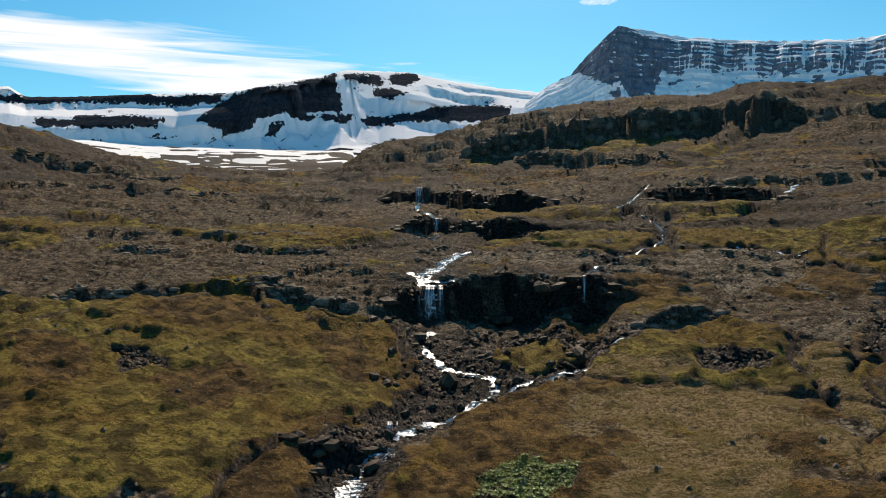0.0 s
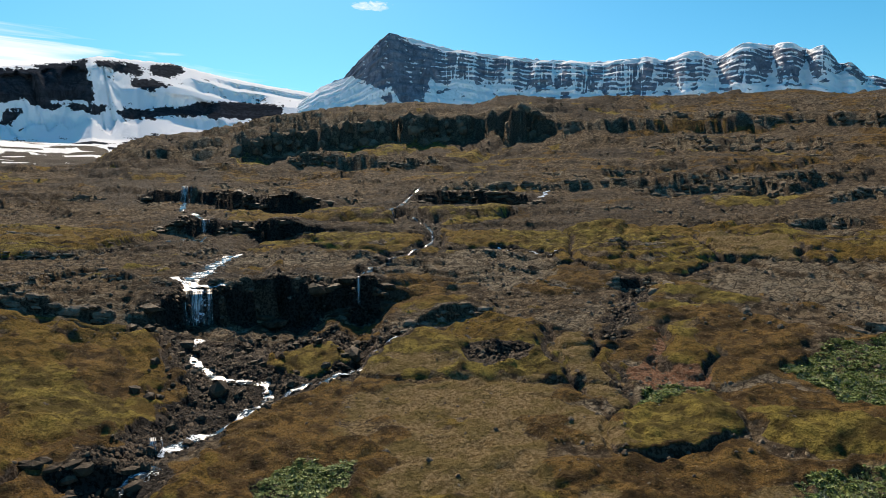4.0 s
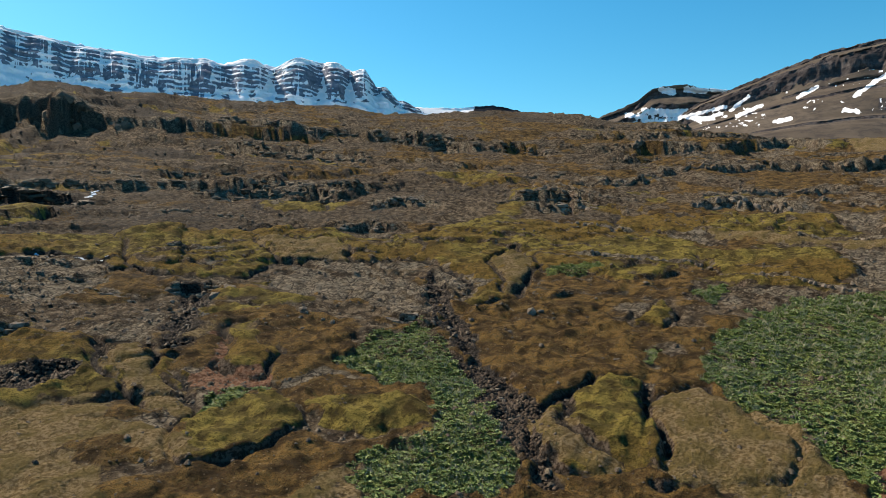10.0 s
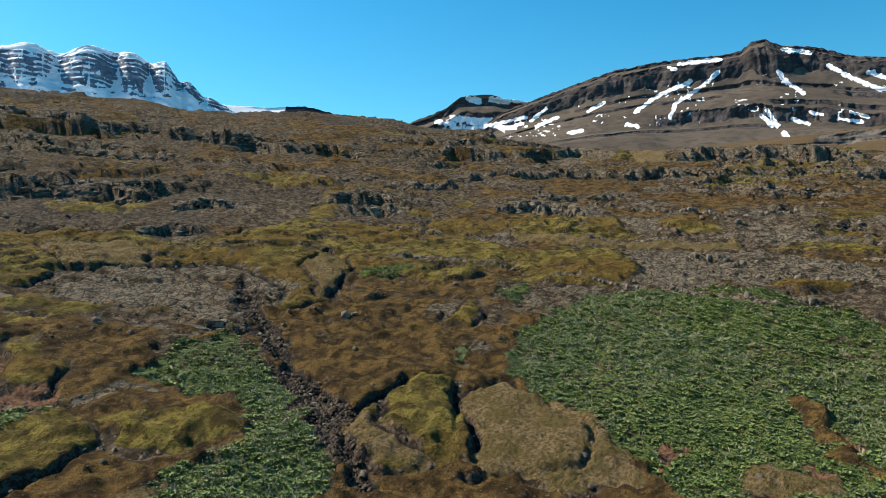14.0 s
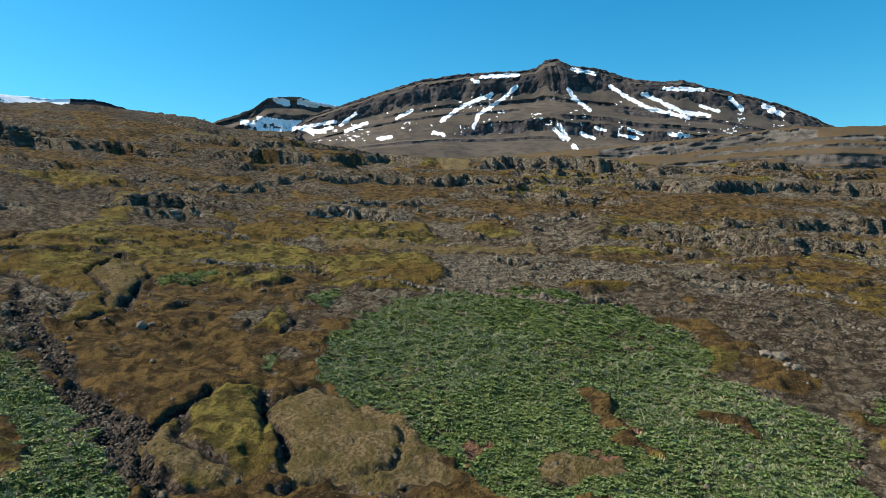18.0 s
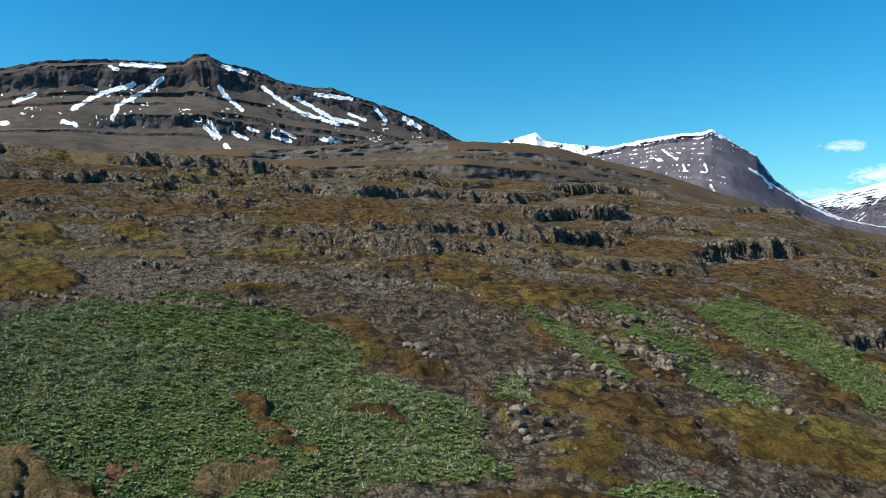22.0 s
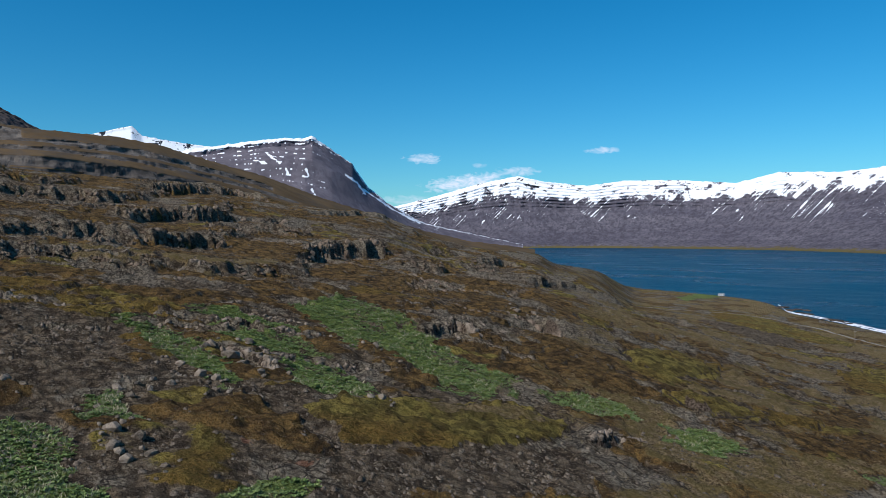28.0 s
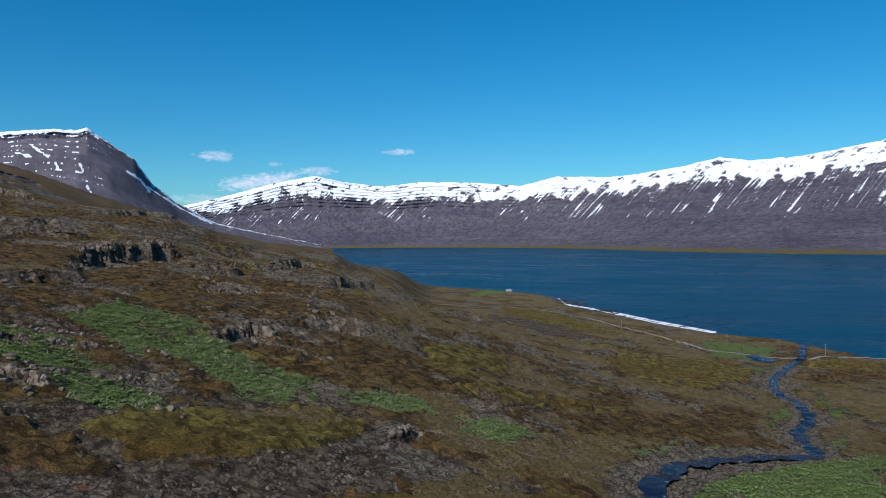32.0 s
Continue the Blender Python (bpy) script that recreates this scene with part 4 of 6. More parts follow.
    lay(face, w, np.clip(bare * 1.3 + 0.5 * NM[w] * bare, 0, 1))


def lay(kind, w, weight):
    for grid in (COVER, COVER2):
        grid[w] *= (1 - weight)[..., None]
    if kind != "gravel":
        grid, c = CHANNEL[kind]
        grid[w + (c,)] += weight


def inside(points, x, y):
    """Distance to a closed outline, positive inside."""
    hit = np.zeros(x.shape, dtype=bool)
    best = np.full(x.shape, 1e9)
    for (ax, ay), (bx, by) in zip(points, points[1:] + points[:1]):
        dx, dy = bx - ax, by - ay
        t = np.clip(((x - ax) * dx + (y - ay) * dy) / max(dx * dx + dy * dy, 1e-6), 0, 1)
        best = np.minimum(best, np.hypot(x - ax - t * dx, y - ay - t * dy))
        if ay != by:
            hit ^= ((ay > y) != (by > y)) & (x < dx * (y - ay) / (by - ay) + ax)
    return np.where(hit, best, -best)


TURF = {"moss": 0.4, "heath": 0.22, "straw": 0.25, "green": 0.0, "rock": -0.05, "gravel": -0.05, "rust": -0.25, "wet_shade": -0.35}


def patch(kind, points):
    """A patch of one cover; turf stands proud of the ground round it."""
    if kind == "green":
        GREENS.append(points)
    far = max(math.hypot(*p) for p in points)
    w = window(points, 3.0 + 0.01 * far)
    size = min(1.0 + far / 150, 3.0)
    d = inside(points, GX[w], GY[w]) + EDGE[w] * 1.5 * size
    weight = smooth(-0.35 * size, 0.35 * size, d)
    if kind == "heath" and far > 180:
        weight = weight * (0.2 + 0.8 * smooth(-0.1, 0.14, PATCHY[w] + 0.5 * NM[w]))      # stones show through the far heath
    lay(kind, w, weight)
    if kind == "wet_shade":
        GZ[w] -= 0.3 * np.clip(d, 0, 2.2)
        return
    d = inside(points, GX[w], GY[w]) + NM[w] * 1.6 * size
    if kind in ("moss", "straw") and 75 < far < 320:
        # the turf breaks off in an eroded edge; its undercut shade is painted dark
        cut = np.exp(-((d + 0.3 * size) / (0.26 * size)) ** 2) * smooth(-0.22, 0.02, NB[w] + 0.5 * NM[w])
        GZ[w] -= 0.4 * size ** 0.5 * cut
        lay("wet_shade", w, 0.75 * cut)
    GZ[w] += TURF[kind] * smooth(-0.6, 0.85 * size, d) * (0.7 if far < 130 else 1.0)


def bed(points, width, depth, face="wet_shade"):
    """A stream bed."""
    w = window(points, width * 3 + 2)
    s, way, run = along(points, GX[w], GY[w])
    d = np.abs(s) + 0.5 * width * NS[w]
    GZ[w] -= depth * np.exp(-(d / width) ** 2)
    lay(face, w, smooth(1.6 * width, 0.9 * width, d))
    WATER[w] = np.maximum(WATER[w], smooth(0.75 * width, 0.45 * width, d))


# the general cover: heath with gravel and moss, more gravel on the terraces
TERR = fbm(GBEAR * 0.05, np.log(GR) * 9 + 0.6 * NB, 4, 171)
PATCHY = fbm(GX * 0.075, GY * 0.075, 4, 177)
STONY_BACKLIT = np.maximum(smooth(55, 30, GBEAR) * smooth(100, 135, GR), 0.85 * smooth(82, 58, GBEAR) * smooth(145, 175, GR))          # stonier terraces of the stream valley, also darkened in colour to look backlit
COVER[..., 1] = smooth(-0.12, 0.06, 0.7 * PATCHY + 0.45 * TERR - 0.34 * STONY_BACKLIT - 0.08 * smooth(125, 150, GBEAR))
COVER[..., 0] = smooth(0.16, 0.28, 0.6 * fbm(GX * 0.06, GY * 0.06, 4, 178) - 0.4 * TERR) * smooth(-0.35, 0.0, PATCHY)
COVER[..., 3] = smooth(0.12, 0.3, -PATCHY + 0.3 * NB + 0.14 * smooth(110, 150, GBEAR)) * 0.75 * (1 - 0.8 * STONY_BACKLIT)
COVER[..., 1] *= 1 - 0.5 * COVER[..., 3]
COVER2[..., 0] = 0.66 * smooth(130, 158, GBEAR) * smooth(-0.25, 0.25, fbm(GX * 0.07, GY * 0.07, 4, 243) + 0.1) * (1 - 0.5 * COVER[..., 0])
# the dark cover imitates the self-shaded look of ground seen against the sun
COVER2[..., 2] = STONY_BACKLIT * (0.5 + 0.06 * smooth(200, 260, GR)) * smooth(-0.5, 0.1, NB) * (1 - 0.6 * COVER[..., 0])
# snow on the floor of the upper valley
lake = smooth(620, 900, GR) * smooth(1.5, -4, GBEAR)
COVER2[..., 2] = np.maximum(COVER2[..., 2], lake)
COVER2[..., 3] = lake * smooth(-0.1, 0.12, fbm(GBEAR * 0.4, np.log(GR) * 42, 4, 181) + 0.6 * smooth(4.5, 6.3, np.degrees(np.arctan2(GZ - EYE, GR))) - 0.3)
# wet valley cliffs turned from the sun, with shade put into their colour
ledge([(-11.5, 101.5), (-7.1, 107.2), (-3.4, 110.8), (1.4, 113.4), (10.2, 112.3), (18.8, 111.3), (27.1, 109.4), (33.2, 105.7)], 7.3, "wet_shade")
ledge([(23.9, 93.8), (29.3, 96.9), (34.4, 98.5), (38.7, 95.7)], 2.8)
ledge([(-12.2, 166.0), (-5.8, 168.4), (2.2, 169.3), (11.0, 163.6), (19.4, 158.5), (25.9, 153.0)], 5.2, "wet_shade")
ledge([(-24.3, 233.2), (-7.9, 232.2), (2.8, 219.5), (10.4, 200.2), (22.1, 193.4), (32.6, 192.6)], 5.8, "wet_shade")
ledge([(49.3, 187.7), (61.9, 190.4), (71.0, 183.2), (78.2, 176.7), (83.0, 169.6)], 4.3, "wet_shade")
ledge([(-40, 366), (-18, 358), (0, 352), (10, 351)], 5.0)
ledge([(2, 351), (24, 349), (61, 344), (96, 336), (120, 327), (140, 311), (158, 288)], 16.5)
ledge([(-20, 376), (24, 372), (66, 366), (100, 356)], 5.0)
ledge([(-7, 411), (21, 397), (50, 382), (71, 369)], 5.5)
ledge([(-165, 271), (-148, 278), (-129, 284), (-106, 294)], 4.4)
ledge([(-56.6, 97.1), (-48.4, 102.2), (-40.1, 105.7), (-32.2, 106.9), (-24.1, 108.0), (-17.7, 105.3), (-11.2, 105.9)], 2.1)
ledge([(-34.0, 107.3), (-26.6, 111.7), (-23.1, 120.8), (-15.3, 126.7)], 1.3)
ledge([(-14.0, 62.2), (-11.0, 61.7), (-7.3, 63.2), (-4.9, 64.3)], 2.4, "wet_shade")
ledge([(-126.9, 207.6), (-118, 232), (-99, 238), (-75, 263)], 2.4)
ledge([(-41.8, 139.1), (-31.8, 133.5), (-20.1, 139.6), (-11.0, 149.3)], 1.3)
ledge([(150, 301), (171, 288), (191, 270), (206, 256), (214, 231)], 5.7)
ledge([(112.5, 176.5), (119.7, 169.0), (129.0, 165.6), (136.3, 154.2), (136.3, 138.2)], 4.2)
ledge([(232, 204), (249, 197), (254, 179)], 5.4)
ledge([(246, 172), (261, 167), (252, 142)], 5.2)
ledge([(155.0, 99.1), (160.8, 96.3), (163.5, 88.5), (162.1, 80.3)], 3.5)
ledge([(71.8, 67.9), (73.6, 63.8), (74.5, 59.2)], 2.3)
ledge([(57.5, 100.0), (63.0, 98.3), (66.1, 92.8)], 2.3)
ledge([(129.8, 127.6), (144.7, 129.4), (146.2, 120.9), (141.8, 111.9)], 2.9)
ledge([(109.3, 116.2), (118.4, 114.5), (119.8, 107.2)], 2.0)
ledge([(265, 123), (287, 122), (292, 114), (289, 97)], 6.0)
ledge([(292, 92), (323, 90), (350, 81), (329, 58)], 5.2)
ledge([(215.9, 92.4), (236, 90), (246, 79)], 2.7)
ledge([(236.5, 80.2), (254, 71), (260, 56), (256, 45)], 3.3)
ledge([(256, 45), (275, 33), (266, 27)], 3.4)
ledge([(325, 37), (346, 20), (347, -2), (344, -18), (344, -34), (338, -55)], 7.5)
ledge([(231.8, 19.9), (255, 7), (248.1, -7.8)], 4.8)
ledge([(265, -25), (283, -38), (263, -47)], 5.3)
ledge([(263, -51), (285, -69), (298, -91), (305, -109), (302, -126), (287, -130)], 6.2)
ledge([(361, -89), (406, -121), (385, -136)], 5.0)
ledge([(184.4, -35.0), (191.8, -54.0), (199.8, -71.5), (199.8, -86.6), (195.6, -96.6)], 3.2)
ledge([(159.1, 103.8), (168.3, 101.4), (170.7, 93.1), (165.8, 81.7)], 3.6)
ledge([(174.4, 62.1), (186.0, 56.5), (184.1, 45.7), (176.7, 36.1)], 3.5)
ledge([(188.5, 21.4), (186.4, 5.1), (190.3, -9.7)], 2.1)
ledge([(368, -176), (398, -229), (436, -281), (403, -289)], 6.6)
ledge([(253, -117), (278, -147), (282, -168), (290, -197), (291, -220)], 5.1)
ledge([(189.8, -77.0), (200.4, -106.0), (204.1, -131.6)], 3.5)
ledge([(196.5, -152.2), (220, -186), (230, -213), (221, -229)], 7.3)
ledge([(352, -275), (382, -344), (388, -387)], 5.5)
ledge([(237, -287), (244, -330), (222, -335)], 4.9)
ledge([(188, -269), (198, -327), (190, -341), (188, -366)], 7.7)
ledge([(116.0, -157.1), (107.8, -161.0), (92.7, -149.2)], 5.3)
ledge([(95.8, -103.0), (101.0, -118.4), (92.2, -118.0)], 2.6)
ledge([(48.2, -83.0), (47.8, -90.6), (44.1, -92.2)], 2.5)
ledge([(91.2, -51.8), (89.8, -55.9), (84.5, -58.0), (77.8, -56.4)], 1.8)
ledge([(149, -299), (157, -364), (125, -308)], 3.3)
patch("moss", [(-59.2, 96.3), (-49.3, 99.1), (-43.3, 103.3), (-38.7, 108.8), (-30.6, 110.1), (-24.7, 100.3), (-14.5, 99.7), (-6.8, 102.7), (-4.5, 87.8), (-4.2, 74.7), (-8.1, 70.1), (-14.1, 67.4), (-17.2, 59.5), (-17.8, 51.5), (-30.8, 49.5)])
patch("heath", [(-39.5, 104.1), (-25.0, 101.5), (-22.2, 92.9), (-28.4, 89.2), (-39.2, 93.3)])
patch("heath", [(-16.1, 91.3), (-10.6, 93.3), (-4.4, 79.8), (-8.8, 76.8), (-13.2, 82.0)])
patch("wet_shade", [(-38.0, 81.3), (-33.4, 82.6), (-29.5, 77.2), (-33.5, 75.4)])
patch("heath", [(-47.2, 80.7), (-40.3, 80.7), (-34.7, 72.8), (-39.9, 69.8)])
patch("heath", [(-30.0, 72.5), (-23.0, 80.2), (-17.7, 73.5), (-21.2, 66.3)])
patch("gravel", [(-78.9, 128.6), (-60.0, 131.3), (-41.4, 137.8), (-20.2, 140.0), (-8.9, 135.2), (-14.2, 125.9), (-33.5, 111.3), (-49.0, 107.0), (-59.2, 96.3)])
patch("gravel", [(-124.7, 204.1), (-96, 232), (-62, 263), (-27.2, 213.1), (-19.8, 176.5), (-45.6, 174.8), (-63.4, 187.3), (-90.3, 182.5), (-98.1, 160.3)])
patch("moss", [(-95.6, 156.2), (-84.3, 157.8), (-73.9, 140.2), (-72.3, 127.7), (-77.5, 126.3)])
patch("moss", [(-83.8, 164.1), (-67.1, 160.9), (-53.5, 150.8), (-42.3, 148.5), (-31.9, 134.1), (-20.2, 140.0), (-12.2, 149.9), (-10.4, 159.4), (-18.8, 167.2), (-38.6, 173.9), (-46.2, 162.4), (-61.7, 163.1), (-82.2, 180.2)])
patch("heath", [(-136, 241), (-112, 270), (-78, 299), (-36, 253), (-42, 294), (-85, 327), (-126, 303), (-142, 266)])
patch("moss", [(2.5, 195.3), (17.6, 193.3), (30.7, 181.7), (40.7, 175.9), (38.3, 160.2), (28.3, 167.2), (15.3, 168.4), (4.9, 171.6)])
patch("moss", [(6.6, 149.8), (24.0, 156.7), (44.6, 147.6), (40.8, 131.7), (30.8, 132.8), (21.8, 142.0)])
patch("moss", [(47.6, 146.4), (59.2, 146.8), (71.9, 138.0), (83.5, 136.2), (67.7, 110.3), (58.3, 115.3), (61.2, 123.0), (55.9, 133.3), (44.1, 135.4)])
patch("moss", [(49.2, 171.8), (73.2, 171.5), (64.9, 155.0), (50.6, 155.4)])
patch("heath", [(4, 332), (29, 320), (51, 301), (73, 297), (82.5, 226.5), (75.8, 208.1), (39.3, 232.3), (4, 303)])
patch("heath", [(92, 233), (130, 269), (130, 233), (124.9, 204.0), (112.9, 184.3), (87.3, 197.4)])
patch("rock", [(39.6, 127.9), (52.3, 132.2), (59.4, 119.3), (53.8, 106.5), (42.7, 105.8), (36.4, 114.6)])
patch("rock", [(-0.4, 140.8), (12.4, 137.1), (31.3, 130.6), (38.5, 124.2), (37.1, 118.1), (21.0, 124.3), (1.6, 127.0)])
patch("moss", [(24.7, 91.2), (30.6, 93.9), (37.2, 93.8), (40.2, 87.6), (41.1, 85.1), (39.0, 78.3), (46.0, 75.5), (40.6, 65.9), (34.1, 70.6), (27.1, 74.3), (19.2, 77.8), (14.6, 82.5)])
patch("heath", [(0.8, 75.7), (13.7, 81.1), (20.0, 75.9), (22.9, 70.4), (22.1, 60.3), (17.5, 53.5), (-3.8, 54.8), (-4.9, 57.6), (0.2, 69.4)])
patch("wet_shade", [(30.9, 83.0), (36.4, 79.3), (31.6, 75.3), (29.2, 78.4)])
patch("moss", [(19.8, 71.0), (25.1, 62.0), (22.2, 54.7), (18.9, 57.9)])
patch("green", [(3.4, 59.3), (6.4, 60.9), (10.0, 59.3), (9.6, 54.6), (1.9, 55.5)])
patch("wet_shade", [(-6.9, 104.0), (1.2, 103.6), (9.2, 102.2), (17.4, 103.2), (23.2, 94.0), (17.1, 85.3), (11.4, 83.3), (5.7, 76.3), (0.8, 72.4), (-3.6, 68.5), (-6.3, 54.2), (-10.4, 53.1), (-10.9, 61.2), (-5.6, 74.1), (-4.4, 86.0)])
patch("moss", [(8.8, 97.5), (13.6, 98.9), (16.1, 91.3), (11.9, 86.5), (7.7, 85.8), (6.7, 90.5)])
patch("moss", [(6.2, 83.7), (9.6, 84.6), (9.8, 80.4), (7.1, 79.5)])
patch("moss", [(-4.1, 59.8), (-0.3, 65.3), (0.2, 59.7), (-3.8, 55.9)])
patch("moss", [(36.0, 60.3), (42.4, 62.2), (46.8, 60.3), (47.5, 56.5), (44.8, 52.4), (39.5, 50.9), (36.1, 51.3), (33.5, 53.4)])
patch("moss", [(47.3, 70.3), (56.9, 79.3), (60.6, 79.2), (55.9, 71.9), (54.7, 68.1), (49.7, 66.0)])
patch("rust", [(43.4, 67.4), (53.0, 77.0), (52.8, 74.5), (46.1, 68.1)])
patch("rust", [(45.7, 68.0), (48.8, 65.9), (47.1, 63.2), (44.3, 64.3)])
patch("straw", [(41.7, 84.1), (46.3, 82.7), (42.0, 72.5), (39.1, 61.1), (36.0, 60.3), (36.4, 67.5), (37.1, 74.9)])
patch("straw", [(31.8, 67.7), (36.0, 60.3), (33.2, 53.8), (31.9, 56.2), (29.8, 62.5)])
patch("heath", [(47.7, 59.4), (55.2, 58.8), (58.1, 48.1), (53.1, 43.3), (50.3, 43.0), (47.6, 46.1), (45.5, 51.7)])
patch("moss", [(49.2, 55.9), (55.1, 47.0), (51.8, 42.9), (46.4, 45.7), (45.1, 51.2)])
patch("moss", [(46.5, 42.3), (49.5, 43.0), (51.5, 40.6), (49.3, 39.2)])
patch("heath", [(39.0, 48.6), (42.4, 46.7), (39.3, 41.9), (36.3, 42.5)])
patch("heath", [(51.9, 41.0), (55.1, 38.8), (51.1, 35.4), (48.7, 38.4)])
patch("green", [(57.6, 60.9), (66.3, 64.2), (71.9, 62.4), (70.7, 55.8), (61.8, 45.7), (60.4, 42.6), (57.0, 38.2), (54.0, 35.0), (47.6, 28.9), (37.2, 40.2), (44.2, 44.9), (45.9, 43.1), (51.1, 40.3), (59.3, 49.1), (56.3, 52.9)])
patch("green", [(39.5, 61.8), (44.2, 62.7), (45.9, 61.1), (40.8, 59.7)])
# dry gully: dark rubble, with the shade of its hollow put into the cover
patch("wet_shade", [(94.5, 79.4), (97.0, 76.5), (78.8, 59.3), (68.0, 47.9), (62.7, 39.4), (54.0, 31.7), (49.0, 27.3), (47.6, 28.9), (54.2, 34.6), (61.6, 43.4), (71.2, 55.2), (76.5, 62.3)])
patch("wet_shade", [(61.5, 100.8), (65.0, 98.1), (54.3, 84.7), (46.0, 75.5), (42.3, 74.3), (51.3, 87.1)])
patch("rock", [(73.2, 95.6), (87.7, 99.3), (92.7, 84.3), (88.1, 75.2), (76.0, 62.9), (73.7, 69.2), (72.8, 82.4), (69.7, 89.6)])
patch("rock", [(95.8, 78.0), (101.3, 68.1), (91.2, 61.2), (82.9, 62.4)])
patch("heath", [(80.6, 56.8), (82.8, 49.5), (81.1, 40.8), (71.1, 32.7), (67.5, 35.1), (62.7, 39.4), (68.0, 47.9)])
patch("moss", [(62.5, 34.9), (68.1, 34.2), (70.9, 30.3), (63.3, 26.0), (55.7, 22.4), (51.4, 28.2), (55.1, 31.8)])
patch("straw", [(67.1, 28.6), (71.5, 24.6), (67.6, 19.5), (62.9, 14.6), (58.8, 13.6), (53.5, 21.5), (60.6, 24.4)])
patch("straw", [(58.5, 34.3), (56.8, 29.6), (53.6, 27.9), (52.7, 30.4)])
patch("moss", [(73.9, 140.8), (102.6, 127.6), (110.4, 106.9), (122.5, 101.3), (140.7, 99.3), (152.1, 70.2), (143.1, 49.4), (128.6, 40.8), (113.7, 41.7), (106.4, 49.0), (106.9, 63.9), (89.1, 58.9), (80.8, 60.7), (95.0, 67.0), (102.0, 84.4), (94.9, 91.8), (83.1, 103.4), (71.9, 96.9), (64.1, 103.3), (62.1, 114.5)])
patch("straw", [(92.7, 122.9), (101.8, 108.2), (91.9, 94.8), (83.1, 103.4)])
patch("straw", [(106.1, 72.4), (122.0, 78.0), (99.3, 61.4), (91.6, 60.5)])
patch("moss", [(87.4, 38.1), (96.4, 38.2), (93.7, 35.4), (87.6, 34.7)])
patch("heath", [(193, 310), (303, 293), (317, 224), (326, 165), (338, 95), (314, 75), (212.3, 50.2), (199.8, 84.1), (176.3, 124.4), (164.2, 158.8), (143.5, 190.0), (162, 260)])
patch("moss", [(114.5, 151.6), (131.8, 149.1), (121.7, 133.4), (111.0, 142.5)])
patch("moss", [(180.1, 149.0), (200.6, 141.5), (191.2, 116.5), (174.7, 127.3)])
patch("green", [(83.3, 26.8), (97.6, 27.4), (106.8, 23.2), (111.4, 17.1), (113.4, 3.1), (111.2, -8.2), (104.2, -13.3), (94.5, -17.9), (83.2, -18.3), (77.0, -21.7), (69.9, -21.3), (63.0, -24.0), (55.5, -23.3), (55.6, 6.0), (60.6, 8.9), (65.1, 14.2), (68.0, 19.2), (75.8, 24.4)])
patch("heath", [(76.5, -2.6), (75.2, -6.1), (68.5, -6.6), (64.0, -9.2), (62.1, -7.4), (67.2, -4.4)])
patch("rust", [(63.2, 8.8), (63.7, 5.8), (61.3, 5.5), (60.5, 7.5)])
patch("rust", [(69.7, -6.7), (66.4, -9.0), (65.0, -10.3), (64.3, -8.2)])
patch("rust", [(62.5, -3.3), (62.5, -4.8), (61.1, -4.5)])
patch("moss", [(63.0, -6.1), (63.0, -9.5), (61.1, -7.8)])
patch("straw", [(61.4, 1.8), (62.0, -3.1), (60.2, -5.8), (59.2, -0.1)])
patch("straw", [(65.4, 28.5), (68.4, 25.9), (69.2, 20.1), (65.1, 14.2), (61.4, 10.5), (55.6, 6.0), (53.9, 22.3)])
patch("straw", [(57.0, 33.2), (58.6, 29.9), (55.8, 25.7), (53.4, 25.1), (52.4, 30.2)])
patch("moss", [(63.0, 34.1), (69.5, 34.2), (70.3, 30.6), (64.6, 26.6), (55.7, 22.1), (55.8, 25.7), (58.5, 30.8)])
patch("green", [(102.5, 61.1), (110.3, 60.3), (115.9, 56.8), (106.4, 53.9)])
patch("green", [(103.4, 36.5), (108.6, 34.0), (100.5, 32.3)])
patch("green", [(78.4, 34.7), (80.5, 32.4), (76.7, 31.5)])
patch("moss", [(117.5, -1.3), (126.1, -12.2), (119.8, -13.9), (113.6, -5.7)])
patch("rock", [(142.4, 21.8), (146.7, 4.0), (137.4, -15.5), (122.0, -15.6), (119.5, -1.4), (111.2, 11.8), (118.5, 18.2)])
patch("gravel", [(107.7, -17.9), (115.9, -32.7), (112.0, -42.7), (98.7, -44.3), (82.6, -35.9), (85.5, -29.3), (92.5, -22.5)])
patch("moss", [(135.1, 45.5), (141.9, 26.2), (122.7, 18.8), (114.2, 19.4), (110.7, 31.1), (113.6, 38.3)])
patch("straw", [(151.8, 49.8), (154.9, 28.6), (154.1, 4.2), (148.1, 4.1), (148.2, 27.4), (146.3, 48.0)])
patch("moss", [(153.0, -0.6), (159.0, -17.9), (166.8, -29.1), (150.6, -19.3), (146.7, -5.1)])
patch("moss", [(147.6, -18.9), (133.8, -29.5), (127.2, -43.6), (117.1, -50.8), (103.3, -57.9), (109.2, -61.1), (125.5, -54.4), (137.0, -43.8), (142.9, -29.3)])
patch("straw", [(167.8, -53.7), (168.3, -72.9), (175.5, -98.2), (160.5, -89.8), (153.0, -66.3)])
patch("moss", [(263, 24), (335, -4), (330, -32), (263, -24), (229.1, 0.8), (232.5, 15.4)])
patch("moss", [(160.5, 74.6), (178.4, 32.9), (162.2, 27.4), (153.2, 50.3), (143.9, 67.0)])
patch("heath", [(190.0, 126.9), (209.8, 97.4), (229.5, 42.3), (227.2, 9.7), (232.2, -29.8), (276, -120), (233, -101), (197.8, -10.0), (202.4, 37.3), (189.2, 80.2), (174.0, 116.3)])
patch("straw", [(362, 61), (369, 45), (321, 36), (315, 48)])
patch("green", [(108.7, -48.8), (103.3, -57.9), (83.8, -47.0), (94.3, -46.6)])
